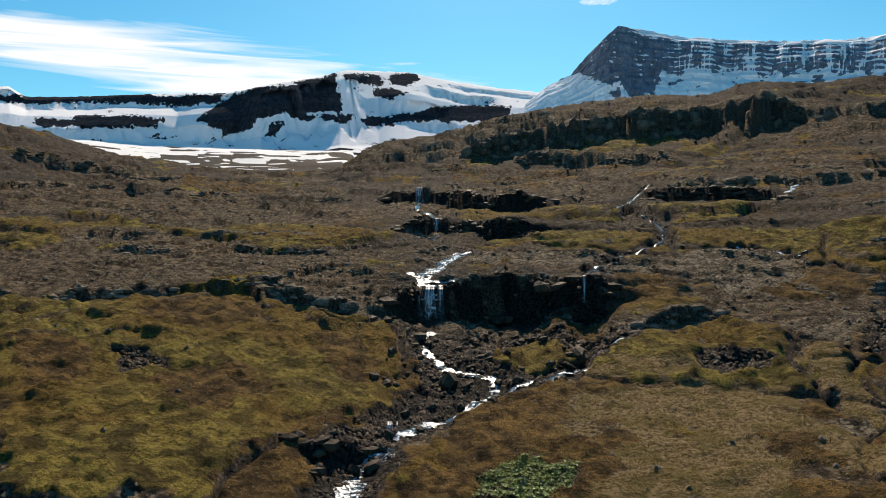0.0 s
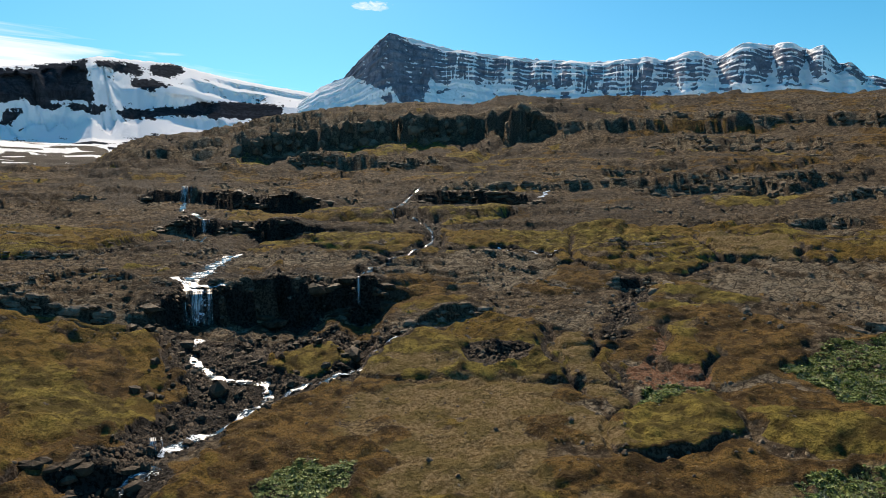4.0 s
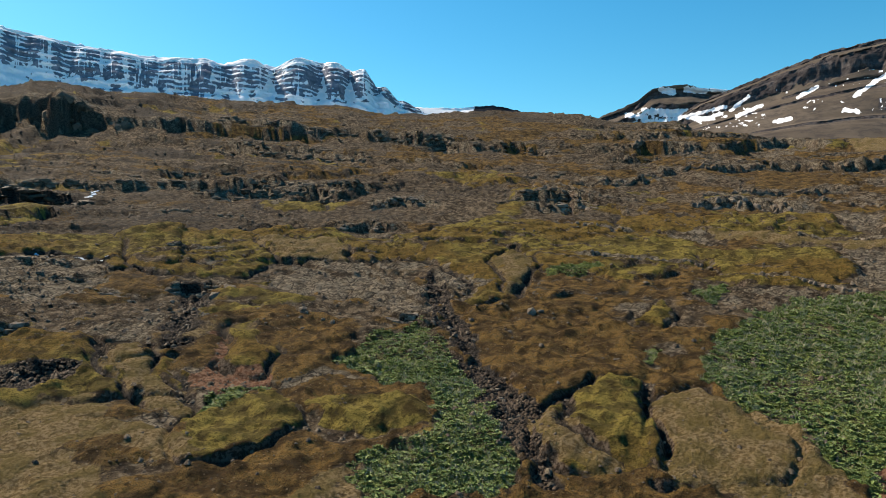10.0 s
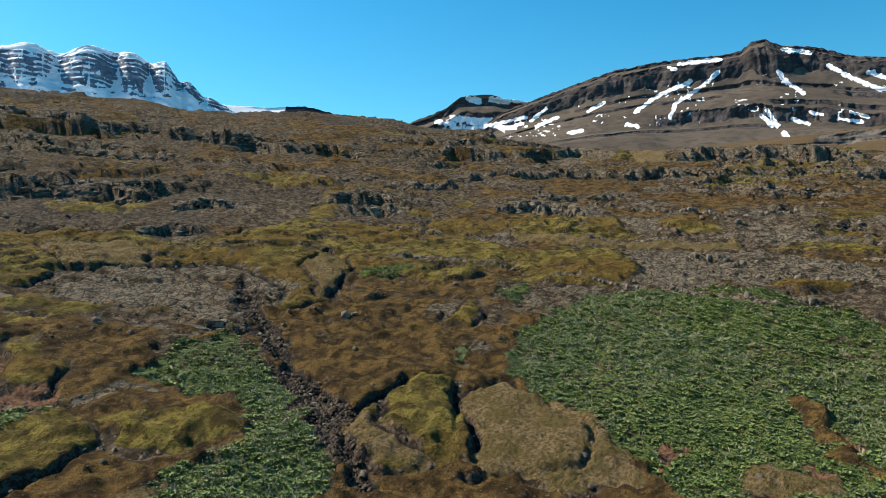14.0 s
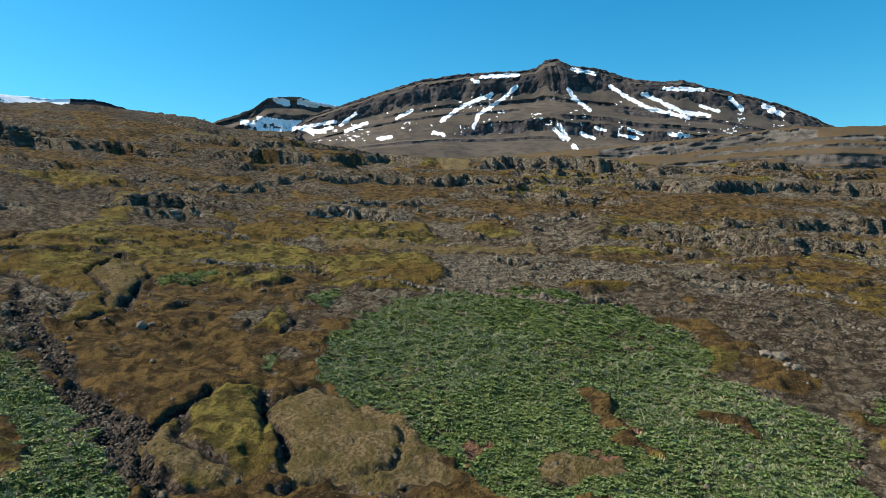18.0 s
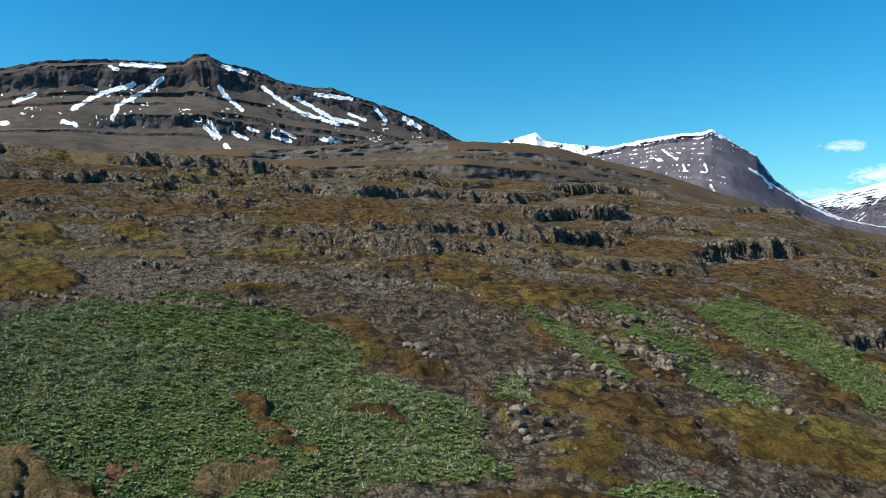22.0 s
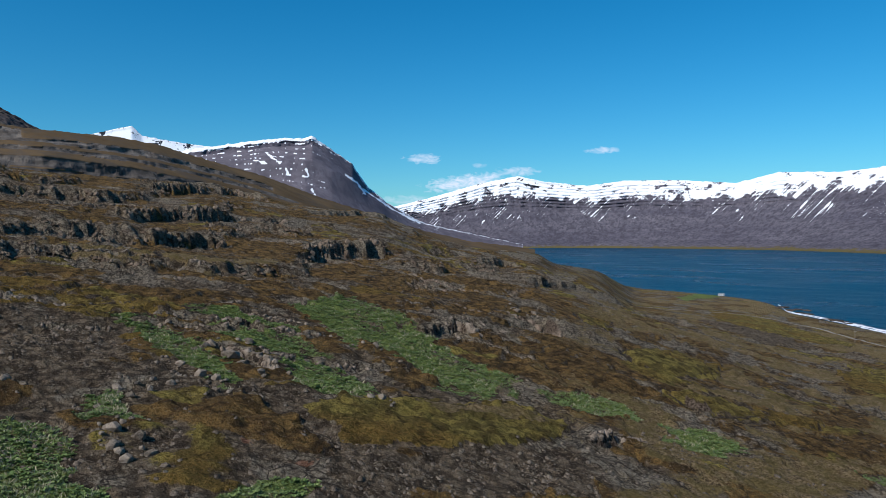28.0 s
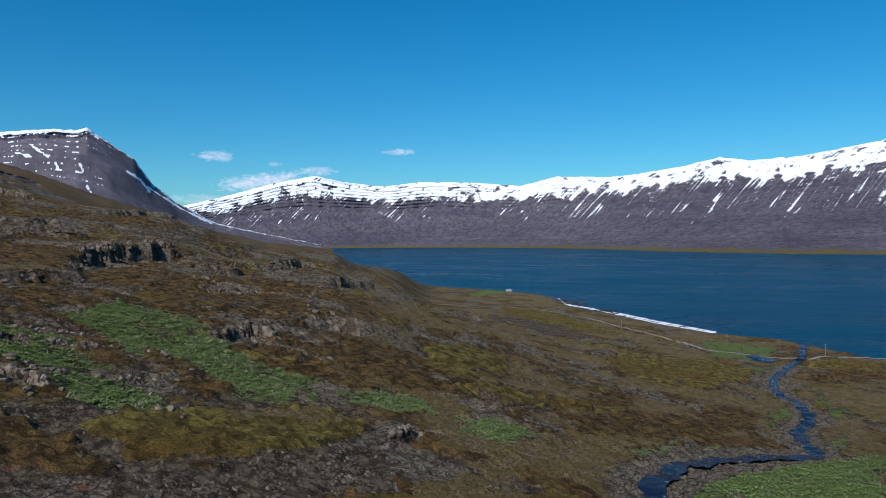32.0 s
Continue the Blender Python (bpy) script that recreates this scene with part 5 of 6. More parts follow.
patch("green", [(77.4, -29.5), (77.6, -33.7), (73.2, -34.5), (70.9, -29.7)])
patch("heath", [(88.5, -20.2), (85.5, -29.3), (78.8, -27.6), (77.0, -20.5)])
patch("heath", [(71.2, -14.6), (67.4, -22.1), (65.0, -18.3)])
patch("green", [(107.6, -48.5), (106.5, -56.2), (94.2, -54.1), (81.1, -50.5), (72.7, -47.5), (75.1, -45.2), (89.2, -47.8)])
patch("green", [(113.1, -62.8), (111.7, -69.6), (100.4, -74.7), (88.8, -72.5), (72.8, -67.4), (68.4, -62.4), (71.4, -56.5), (89.1, -62.1), (97.1, -58.6)])
patch("green", [(115.6, -86.0), (129.4, -109.2), (124.9, -115.8), (100.6, -105.7), (80.8, -99.3), (72.1, -100.8), (65.7, -93.3), (65.0, -79.9), (70.1, -75.9), (82.9, -79.2), (94.0, -80.5)])
patch("green", [(66.0, -98.5), (63.1, -107.8), (57.5, -110.9), (51.2, -106.1), (54.1, -98.9), (60.6, -95.1)])
patch("green", [(48.7, -106.7), (45.2, -113.2), (38.6, -113.9), (37.3, -101.3), (43.8, -99.6)])
patch("green", [(76.7, -29.8), (74.1, -33.3), (67.6, -34.9), (71.2, -28.7)])
patch("green", [(75.4, -20.2), (71.7, -26.2), (66.1, -26.6), (56.5, -21.9), (60.3, -16.0)])
patch("green", [(53.8, -33.4), (52.9, -38.6), (48.8, -39.8), (47.4, -37.4), (50.8, -30.0)])
patch("moss", [(65.8, -52.1), (65.8, -64.9), (61.9, -86.6), (52.9, -87.4), (49.4, -73.7), (51.2, -55.4), (56.5, -47.6)])
patch("straw", [(63.0, -68.2), (61.1, -84.0), (53.3, -85.0), (57.4, -77.6), (60.4, -67.5)])
patch("rust", [(61.1, -38.3), (61.9, -41.7), (59.0, -40.3), (58.7, -38.0)])
patch("rust", [(54.9, -40.4), (53.5, -42.6), (52.2, -40.9)])
patch("gravel", [(54.0, -45.4), (49.9, -63.3), (46.6, -79.5), (37.5, -66.2), (46.6, -39.2)])
patch("gravel", [(108.5, -29.2), (111.3, -45.0), (95.9, -43.2), (79.3, -34.4), (82.0, -27.2), (88.5, -23.7)])
patch("moss", [(126.5, -34.1), (118.7, -39.6), (111.3, -45.0), (106.8, -54.4), (97.0, -55.7), (112.0, -57.1), (120.7, -48.8), (129.5, -41.4)])
patch("straw", [(170.6, -90.2), (180.9, -122.4), (169.9, -126.5), (146.5, -87.0), (155.7, -80.9)])
patch("heath", [(229, -128), (276, -187), (261, -220), (243, -181)])
patch("heath", [(255, -69), (275, -112), (275, -148), (230, -102), (219.5, -59.3)])
patch("moss", [(82.1, -158.4), (79.6, -184.3), (68.4, -193.4), (65.0, -166.1), (71.6, -151.1)])
patch("moss", [(60.5, -127.7), (51.0, -144.2), (40.2, -168.8), (38.8, -154.7), (47.4, -134.0)])
patch("heath", [(71.9, -41.2), (72.7, -47.5), (63.4, -47.0), (54.2, -45.7), (55.8, -41.4), (62.7, -38.3)])
patch("heath", [(93.9, -140.3), (78.2, -143.0), (60.5, -127.7), (64.7, -114.4), (76.1, -117.5)])
patch("moss", [(127, -217), (119, -221), (100.7, -184.2), (108.4, -185.1)])
patch("heath", [(94.0, -84.4), (82.3, -83.8), (69.8, -81.8), (70.1, -71.3), (83.1, -76.9)])
patch("moss", [(82.8, -162.7), (82.7, -199.7), (72.3, -205.5), (69.4, -167.4), (74.9, -149.8)])
patch("moss", [(70, -328), (23, -380), (11, -338), (25, -262), (40.3, -242.2), (58, -266)])
patch("straw", [(65.7, -148.6), (51.3, -180.5), (43.9, -186.1), (51.5, -157.8)])
patch("moss", [(61.4, -133.1), (50.7, -155.4), (39.8, -168.6), (39.8, -158.0), (50.7, -130.9)])
patch("heath", [(45.4, -122.7), (37.7, -159.8), (12.5, -208.3), (5.5, -207.0), (24.0, -144.1), (38.0, -116.4)])
patch("green", [(24.1, -127.2), (19.9, -144.8), (17.8, -129.8), (21.5, -118.3)])
patch("green", [(13.4, -108.7), (5.9, -148.0), (-21.6, -200.5), (-14.9, -137.9), (11.9, -102.6)])
patch("green", [(4.6, -231.2), (-3, -261), (-2.9, -237.0), (2.9, -217.8)])
patch("green", [(-9.0, -206.5), (-15.4, -226.9), (-15.0, -203.0), (-10.5, -189.4)])
patch("green", [(47, -467), (19, -478), (3, -460), (8, -399), (33, -379)])
patch("green", [(15, -366), (5, -390), (0, -363), (11, -334)])
patch("green", [(13.8, -151.9), (10.1, -169.0), (9.5, -158.0)])
patch("green", [(-10, -318), (-18, -268), (-15.3, -247.7), (-11, -262)])
patch("rock", [(21.3, -112.3), (17.2, -132.5), (9.0, -150.2), (1.2, -177.6), (-4.2, -170.0), (3.8, -144.1), (11.1, -117.1), (14.4, -99.1), (17.8, -94.0)])
patch("green", [(320, -742), (367, -971), (301, -817), (286, -677)])
patch("heath", [(-3, -491), (-44, -413), (-37, -341), (-8, -342)])
patch("moss", [(-8, -420), (-49, -453), (-43, -401), (-9, -383)])
patch("gravel", [(169, -419), (144, -444), (93, -395), (109, -345)])
patch("straw", [(-14, -321), (-35, -323), (-29, -265), (-14, -274)])
patch("straw", [(267, -791), (277, -887), (202, -684), (190, -599)])
patch("moss", [(221, -571), (155, -546), (93, -458), (106, -424), (164, -444)])
patch("heath", [(243, -234), (220, -255), (160, -225), (151.1, -187.8), (177, -182)])
patch("heath", [(94.4, -132.8), (76.0, -135.8), (65.4, -130.9), (65.1, -116.3), (79.1, -118.6)])
ledge([(191, 284), (208, 263), (215, 241), (228, 235), (241, 211), (245, 188), (247, 171)], 5.0)
ledge([(57.2, 196.4), (70.7, 197.0), (89.0, 190.1), (106.5, 187.7), (117.7, 174.6), (133.4, 168.8), (140.6, 153.3), (152.9, 144.8)], 3.2)
ledge([(32, 335), (57, 314), (77, 295), (87, 268)], 6.5)
ledge([(156, 256), (167, 232), (179, 207), (189, 179)], 3.6)
ledge([(167, 249), (178, 227), (194, 203)], 4.0)
# bleached grass among the moss of the near slope
bleached = smooth(108, 88, GR) * smooth(66, 54, GBEAR) * smooth(4, 14, GBEAR) * smooth(0.08, 0.3, fbm(GX * 0.085, GY * 0.085, 4, 253))
lay("straw", (slice(None), slice(None)), 0.8 * bleached * np.clip(1 - COVER[..., 2] - COVER2[..., 1] - COVER2[..., 2] - COVER[..., 3], 0, 1))
COVER[..., 2] *= 0.5 + 0.5 * smooth(-0.22, 0.1, fbm(GX * 0.17, GY * 0.17, 4, 233))
# low outcrops too many to name, lying along the slope
AUTO = random.Random(9)
for _ in range(135):
    b, r = AUTO.uniform(-34, 176), math.exp(AUTO.uniform(math.log(108), math.log(330)))
    if 148 < b:
        continue
    h = AUTO.uniform(0.5, 1.1) * (0.6 + r / 200)
    half = math.degrees(AUTO.uniform(2.5, 7.0) * (1.8 if b > 55 else 1.0) * h / r)
    lean = AUTO.uniform(-0.12, 0.12)
    ledge([((r * (1 + lean * q * 0.3)) * math.sin(radians(b + q * half)), (r * (1 + lean * q * 0.3)) * math.cos(radians(b + q * half))) for q in (-1, -0.4, 0.3, 1)], h)
bed([(-7.3, 205.3), (-4.3, 193.8), (-2.0, 183.7)], 2.5, 0.6)
bed([(5.2, 143.5), (4.3, 139.9), (0.7, 132.2), (-1.8, 124.0), (-3.0, 119), (-2.4, 113.0)], 2.4, 0.5)
bed([(-2.2, 104.0), (-2.6, 93.0), (-0.4, 89.0), (5.2, 85.8), (5.6, 82.3), (2.7, 77.0), (-0.4, 73.0), (-2.6, 70.0), (-5.0, 67.0)], 1.6, 0.5)
bed([(-5.3, 62.9), (-6.4, 59.7), (-7.5, 56.9), (-7.4, 50.0)], 1.8, 0.5)
bed([(57.4, 200.6), (48.5, 187.3), (42.2, 173.6), (45.4, 163.1), (46.8, 158.4), (45.4, 149.6), (42.2, 139.9), (30.1, 130.0), (22.0, 112.0)], 1.3, 0.5)
bed([(23.0, 91.6), (19.5, 90.5), (14.3, 84.6), (10.0, 82.3), (6.2, 79.3)], 1.5, 0.4)
bed([(15.8, -96.9), (17.4, -104.4), (17.1, -115.0), (15.3, -128.3), (12.3, -140.3), (7.2, -154.5), (0.1, -172.7), (-6.7, -178.5), (-4.3, -197.1), (-2.4, -218.5), (-6.9, -240.6), (-6, -260), (-2, -284), (4, -304), (5, -333), (1, -372), (-2, -387)], 4.4, 0.9, "rock")
# tussocks, hummocks and stones too small to stand alone
soft = np.clip(COVER[..., 0] + COVER[..., 1] + 0.4 * COVER2[..., 0], 0, 1)
near = smooth(420, 120, GR)
HUMP = 1 - 2.2 * np.abs(fbm(GX * 0.2, GY * 0.2, 3, 195))
RUBBLE = fbm(GX * 0.75, GY * 0.75, 3, 197)
far_scale = np.clip(GR / 110, 0.6, 2.5)
# low rock steps up the valley side
for rise, amp, sd in ((6.5, 2.2, 71), (3.4, 1.1, 73)):
    f = (GZ + 2.2 * rise * fbm(GX * 0.012, GY * 0.012, 4, sd) + 0.5 * rise * NM) / rise
    f = f - np.floor(f)
    mask = smooth(62, 40, GBEAR) * smooth(140, 190, GR) * (1 - smooth(12, 6, np.abs(GBEAR)) * smooth(275, 240, GR)) * smooth(700, 420, GR) * smooth(-0.25, 0.1, fbm(GX * 0.03, GY * 0.03, 3, sd + 1))
    GZ = GZ + amp * (np.where(f < 0.2, f / 0.2, 1 - (f - 0.2) / 0.8) - 0.5) * mask
    grey = mask * np.exp(-((f - 0.1) / 0.12) ** 2)
    COVER *= (1 - 0.85 * grey)[..., None]
    # risers, turned from the sun, are darkened in colour too
    COVER2[..., 2] = np.maximum(COVER2[..., 2], 0.6 * grey)
# long basalt terraces along the dry side, with turf on their treads
TERRACE = np.zeros(GSHAPE)
for rise, amp, sd in ((8.5, 2.6, 81),):
    f = (GZ + 1.5 * rise * fbm(GX * 0.008, GY * 0.008, 4, sd) + 0.22 * rise * NM + 0.08 * rise * NS) / rise
    f = f - np.floor(f)
    mask = smooth(52, 70, GBEAR) * smooth(152, 140, GBEAR) * smooth(132, 165, GR) * smooth(620, 460, GR) * smooth(-0.12, 0.12, fbm(GX * 0.016, GY * 0.016, 3, sd + 1))
    GZ = GZ + amp * (np.where(f < 0.16, f / 0.16, 1 - (f - 0.16) / 0.84) - 0.5) * mask * (0.6 + GR / 500)
    face = mask * np.exp(-((f - 0.09) / 0.065) ** 2)
    turf = 0.85 * mask * smooth(0.4, 0.55, f) * smooth(-0.2, 0.15, PATCHY)
    for cover in (COVER, COVER2):
        cover *= (1 - 0.9 * np.maximum(face, turf))[..., None]
    COVER[..., 3] = np.maximum(COVER[..., 3], 0.8 * face)
    COVER[..., 1] += 0.8 * turf
    TERRACE = np.maximum(TERRACE, face)
# small turf banks that follow the slope
for rise, amp, sd in ((3.0, 0.85, 61), (1.5, 0.4, 67)):
    f = (GZ + 3.2 * rise * fbm(GX * 0.03, GY * 0.03, 4, sd) + 0.35 * rise * NM) / rise
    f = f - np.floor(f)
    mask = smooth(0.0, 0.3, fbm(GX * 0.06, GY * 0.06, 3, sd + 1) + 0.08) * smooth(600, 350, GR) * smooth(55, 125, GR) * (1 - COVER[..., 2]) * (1 - WATER)
    step = np.where(f < 0.12, f / 0.12, 1 - (f - 0.12) / 0.88)
    GZ = GZ + amp * (step - 0.5) * mask * (0.35 + GR / 250)
    grey = mask * np.exp(-((f - 0.06) / 0.07) ** 2)
    COVER *= (1 - 0.8 * grey)[..., None]
GZ = GZ + near * (0.55 * NM + soft * (0.5 * np.abs(NS) + 0.16 * fbm(GX * 1.3, GY * 1.3, 2, 191)) + (1 - soft) * 0.13 * fbm(GX * 1.7, GY * 1.7, 2, 193)) + smooth(400, 200, GR) * (soft * 0.55 * HUMP * smooth(300, 120, GR) + (1 - soft) * (0.5 - 0.2 * STONY_BACKLIT) * far_scale * RUBBLE) + smooth(100, 300, GR) * smooth(700, 400, GR) * (1.0 * NM + 1.2 * np.abs(fbm(GX * 0.05, GY * 0.05, 3, 199)) + 1.8 * smooth(136, 142, GBEAR) * smooth(156, 152, GBEAR) * fbm(GX * 0.07, GY * 0.07, 4, 207)) + smooth(600, 900, GR) * smooth(2600, 2000, GR) * smooth(3, -5, GBEAR) * 9 * fbm(GBEAR * 0.2, np.log(GR) * 22, 3, 203)


def height_at(x, y):
    """Height of the built ground at a place."""
    b = math.degrees(math.atan2(x, y))
    b = b + 360 if b < -105 else b
    i = min(max(np.searchsorted(gb, b) - 1, 0), len(gb) - 2)
    j = min(max(np.searchsorted(gr, math.hypot(x, y)) - 1, 0), len(gr) - 2)
    u = min(max((b - gb[i]) / (gb[i + 1] - gb[i]), 0), 1)
    v = min(max((math.hypot(x, y) - gr[j]) / (gr[j + 1] - gr[j]), 0), 1)
    return float((GZ[i, j] * (1 - u) + GZ[i + 1, j] * u) * (1 - v) + (GZ[i, j + 1] * (1 - u) + GZ[i + 1, j + 1] * u) * v)


gverts = np.stack([GX, GY, GZ], -1).reshape(-1, 3)
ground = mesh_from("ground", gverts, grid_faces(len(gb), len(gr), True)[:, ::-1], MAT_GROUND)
paint(ground, "cover", COVER.reshape(-1, 4))
paint(ground, "cover_more", COVER2.reshape(-1, 4))
tagged(ground, "rolling tundra of moss, heath and gravel terraces", "ground", kind="structure")

sb_ = np.radians(np.arange(100, 262, 2.0))
sr_ = np.array([380.0, 600, 900, 1500, 2500, 4940])
SB, SR = np.meshgrid(sb_, sr_, indexing="ij")
sea = mesh_from("water", np.stack([SR * np.sin(SB), SR * np.cos(SB), np.zeros_like(SR)], -1).reshape(-1, 3), grid_faces(len(sb_), len(sr_))[:, ::-1], MAT_SEA)
tagged(sea, "deep blue rippled water of the fjord", "sea", kind="structure")
# ---------------------------------------------------------------- rocks
RNG = random.Random(5)
FALLS = [(-2.7, 108.5, 4.5), (-3.0, 97.6, 2.5), (-5.1, 65.5, 2.0), (-1.6, 171.0, 4.0), (-7.6, 229.0, 5.0), (21.6, 110.0, 2.0)]      # no blocks stand in the falls


def rock_mesh(name, seed, mat, blocky=0.6, cuts=1):
    """A broken stone: a rounded cube pushed in and out, with flat faces."""
    rnd = random.Random(seed)
    bm = bmesh.new()
    bmesh.ops.create_icosphere(bm, subdivisions=cuts, radius=1.0)
    planes = [(Vector((rnd.gauss(0, 1), rnd.gauss(0, 1), rnd.gauss(0, 1))).normalized(), rnd.uniform(0.55, 0.85)) for _ in range(9)]
    for v in bm.verts:
        c = v.co.copy()
        m = max(abs(c.x), abs(c.y), abs(c.z))
        c = c * (1 - blocky) + c / m * 0.8 * blocky
        for n, d in planes:
            over = c.dot(n) - d
            if over > 0:
                c -= n * over
        v.co = c + c * 0.06 * noise.noise(c * 2.3 + Vector((seed, 0, 0)))
    me = bpy.data.meshes.new(name)
    bm.to_mesh(me)
    bm.free()
    me.materials.append(mat)
    return me


BLOCKS = [rock_mesh("block", 100 + i, MAT_BASALT, 0.75) for i in range(8)]
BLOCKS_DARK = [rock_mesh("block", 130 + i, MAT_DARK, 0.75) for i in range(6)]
BLOCKS_FAR = [rock_mesh("block", 150 + i, MAT_FAR, 0.8) for i in range(6)]
STONES = [rock_mesh("boulder", 200 + i, MAT_STONE, 0.35) for i in range(8)]
STONES_DARK = [rock_mesh("boulder", 230 + i, MAT_DARK, 0.35) for i in range(6)]


def rock_ledge(points, height, dark=False):
    """Jointed basalt blocks along a step of the ground; the step is the thing, each block a part."""
    r0 = math.hypot(*points[len(points) // 2])
    far = r0 > 190
    if r0 > 330 and height < 6:
        return
    root = new("rock_ledge")
    root.location = (*points[0], height_at(*points[0]))
    made = 0
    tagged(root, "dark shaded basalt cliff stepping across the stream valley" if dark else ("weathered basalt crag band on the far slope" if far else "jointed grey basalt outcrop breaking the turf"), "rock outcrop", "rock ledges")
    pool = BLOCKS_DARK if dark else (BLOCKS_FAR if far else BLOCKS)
    lengths = [math.hypot(b[0] - a[0], b[1] - a[1]) for a, b in zip(points, points[1:])]
    total = sum(lengths)
    slabs = points[0][0] < points[0][1] * 1.6 and not (far and height > 8)      # layered ledges of the stream valley
    south = points[0][1] < -60 and abs(points[0][0]) < 70
    size = (0.65 if south else 1.0) * max(0.42 * height ** 0.75, 0.5) * (0.85 if height > 5 else 1.0)
    n = int(min(max(total / (size * 1.15), 5), 70)) * (2 if height > 1.6 else 1)
    for k in range(n):
        d = RNG.uniform(0.03, 0.97) * total
        i = 0
        while i < len(lengths) - 1 and d > lengths[i]:
            d -= lengths[i]
            i += 1
        (ax, ay), (bx, by) = points[i], points[i + 1]
        t = d / lengths[i]
        nx, ny = -(by - ay) / lengths[i], (bx - ax) / lengths[i]
        gap = noise.noise(Vector((k * 0 + (ax + t * (bx - ax)) * 0.09, (ay + t * (by - ay)) * 0.09, height)))
        if gap < -0.28 and made > 1:
            continue
        made += 1
        off = RNG.uniform(-0.45, 0.4) * height * 0.55
        x, y = ax + t * (bx - ax) + nx * off, ay + t * (by - ay) + ny * off
        # the block follows the face that the ground makes here
        if any(math.hypot(x - fx, y - fy) < fw for fx, fy, fw in FALLS):
            continue
        z = height_at(x, y)
        s = size * RNG.uniform(0.55, 1.25)
        tall = s * (RNG.uniform(0.4, 0.85) if slabs else RNG.uniform(0.7, 1.5))
        ob = new("block", pool[RNG.randrange(len(pool))])
        ob.parent = root
        face = math.degrees(math.atan2(by - ay, bx - ax))
        ob.matrix_local = Matrix.Translation(Vector((x, y, z - tall * 0.25)) - root.location) @ pose(0, 0, 0, RNG.gauss(0, 6), RNG.gauss(0, 6), face + RNG.gauss(0, 14)) @ Matrix.Diagonal((s * RNG.uniform(0.8, 1.4) * (1.4 if slabs else 1.0), s * 0.85, tall, 1))


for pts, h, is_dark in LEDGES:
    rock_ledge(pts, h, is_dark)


def boulder(x, y, s, dark):
    pool = STONES_DARK if dark else STONES
    ob = new("boulder", pool[RNG.randrange(len(pool))])
    zs = s * RNG.uniform(0.55, 0.85)
    ob.matrix_world = Matrix.Translation((x, y, height_at(x, y) + zs * 0.28)) @ pose(0, 0, 0, RNG.gauss(0, 12), RNG.gauss(0, 12), RNG.uniform(0, 360)) @ Matrix.Diagonal((s, s * RNG.uniform(0.65, 1), zs, 1))
    return tagged(ob, "dark wet boulder in the stream bed" if dark else "weathered grey boulder lying on the heath", "boulder", "boulders in the stream" if dark else "boulders on the slope")


def boulder_field(points, count, size):
    x0, x1 = min(p[0] for p in points), max(p[0] for p in points)
    y0, y1 = min(p[1] for p in points), max(p[1] for p in points)
    made = 0
    for _ in range(count * 40):
        x, y = RNG.uniform(x0, x1), RNG.uniform(y0, y1)
        if inside(points, np.array([x]), np.array([y]))[0] > 0:
            dark = math.hypot(x, y) < 115 and -12 < x < 25
            boulder(x, y, size * 0.48 * math.exp(RNG.gauss(0, 0.42)), dark)
            made += 1
            if made >= count:
                break


boulder_field([(79.2, -34.4), (87.5, -44.6), (88.2, -49.4), (76.5, -42.9), (71.8, -35.5)], 12, 1.1)
boulder_field([(73.1, -29.5), (76.1, -34.2), (67.8, -34.5), (59.9, -29.7), (64.1, -26.9)], 10, 1.0)
boulder_field([(90.2, -43.6), (84.0, -46.6), (79.0, -48.4), (70.5, -49.1), (69.2, -45.2), (75.9, -42.1)], 26, 0.9)
boulder_field([(94.2, -54.1), (91.8, -62.0), (75.9, -58.2), (72.1, -51.9), (83.5, -53.7)], 14, 1.2)
boulder_field([(70.9, -29.1), (64.7, -31.2), (56.8, -30.3), (55.5, -28.6), (62.3, -28.0)], 12, 1.0)
boulder_field([(90.0, -25.2), (83.7, -27.8), (80.7, -26.2), (86.5, -24.2)], 8, 0.9)
boulder_field([(68.4, -63.3), (66.7, -67.9), (60.9, -61.0), (62.4, -58.7)], 8, 0.9)
boulder_field([(97.2, -79.4), (87.8, -84.0), (82.8, -80.3), (88.5, -77.0)], 12, 0.9)
boulder_field([(129.5, -172.6), (117.5, -181.4), (94.0, -152.6), (103.3, -144.5)], 16, 1.2)
boulder_field([(-5.2, 102.0), (5.0, 98.2), (7.9, 87.5), (5.9, 79.8), (-1.5, 75.5), (-5.9, 87.3)], 40, 0.9)
boulder_field([(12.4, 101.7), (22.1, 102.2), (22.5, 94.2), (13.2, 86.3)], 16, 0.9)
boulder_field([(-9.0, 105.0), (12, 106), (22, 103), (20, 93), (9, 83), (4, 72), (-6, 68), (-8, 80), (-7, 95)], 90, 1.15)
boulder_field([(-10.9, 61.2), (-7.2, 62.3), (-4.6, 68.3), (-7.1, 54.0), (-10.4, 53.1)], 18, 0.8)
boulder_field([(76.0, 62.9), (72.8, 53.0), (60.0, 38.3), (49.3, 29.4), (56.0, 35.8)], 14, 0.7)
boulder_field([(65.5, 81.5), (68.9, 71.0), (64.4, 66.4), (59.4, 74.0)], 8, 0.9)
boulder_field([(84.1, 52.0), (86.5, 48.3), (82.1, 46.7)], 6, 0.8)
boulder_field([(60.1, 101.8), (66.4, 97.0), (54.1, 81.7), (47.4, 79.1)], 10, 1.0)
boulder_field([(92.6, -24.7), (85.3, -28.0), (80.4, -27.6), (81.5, -23.0)], 12, 0.8)
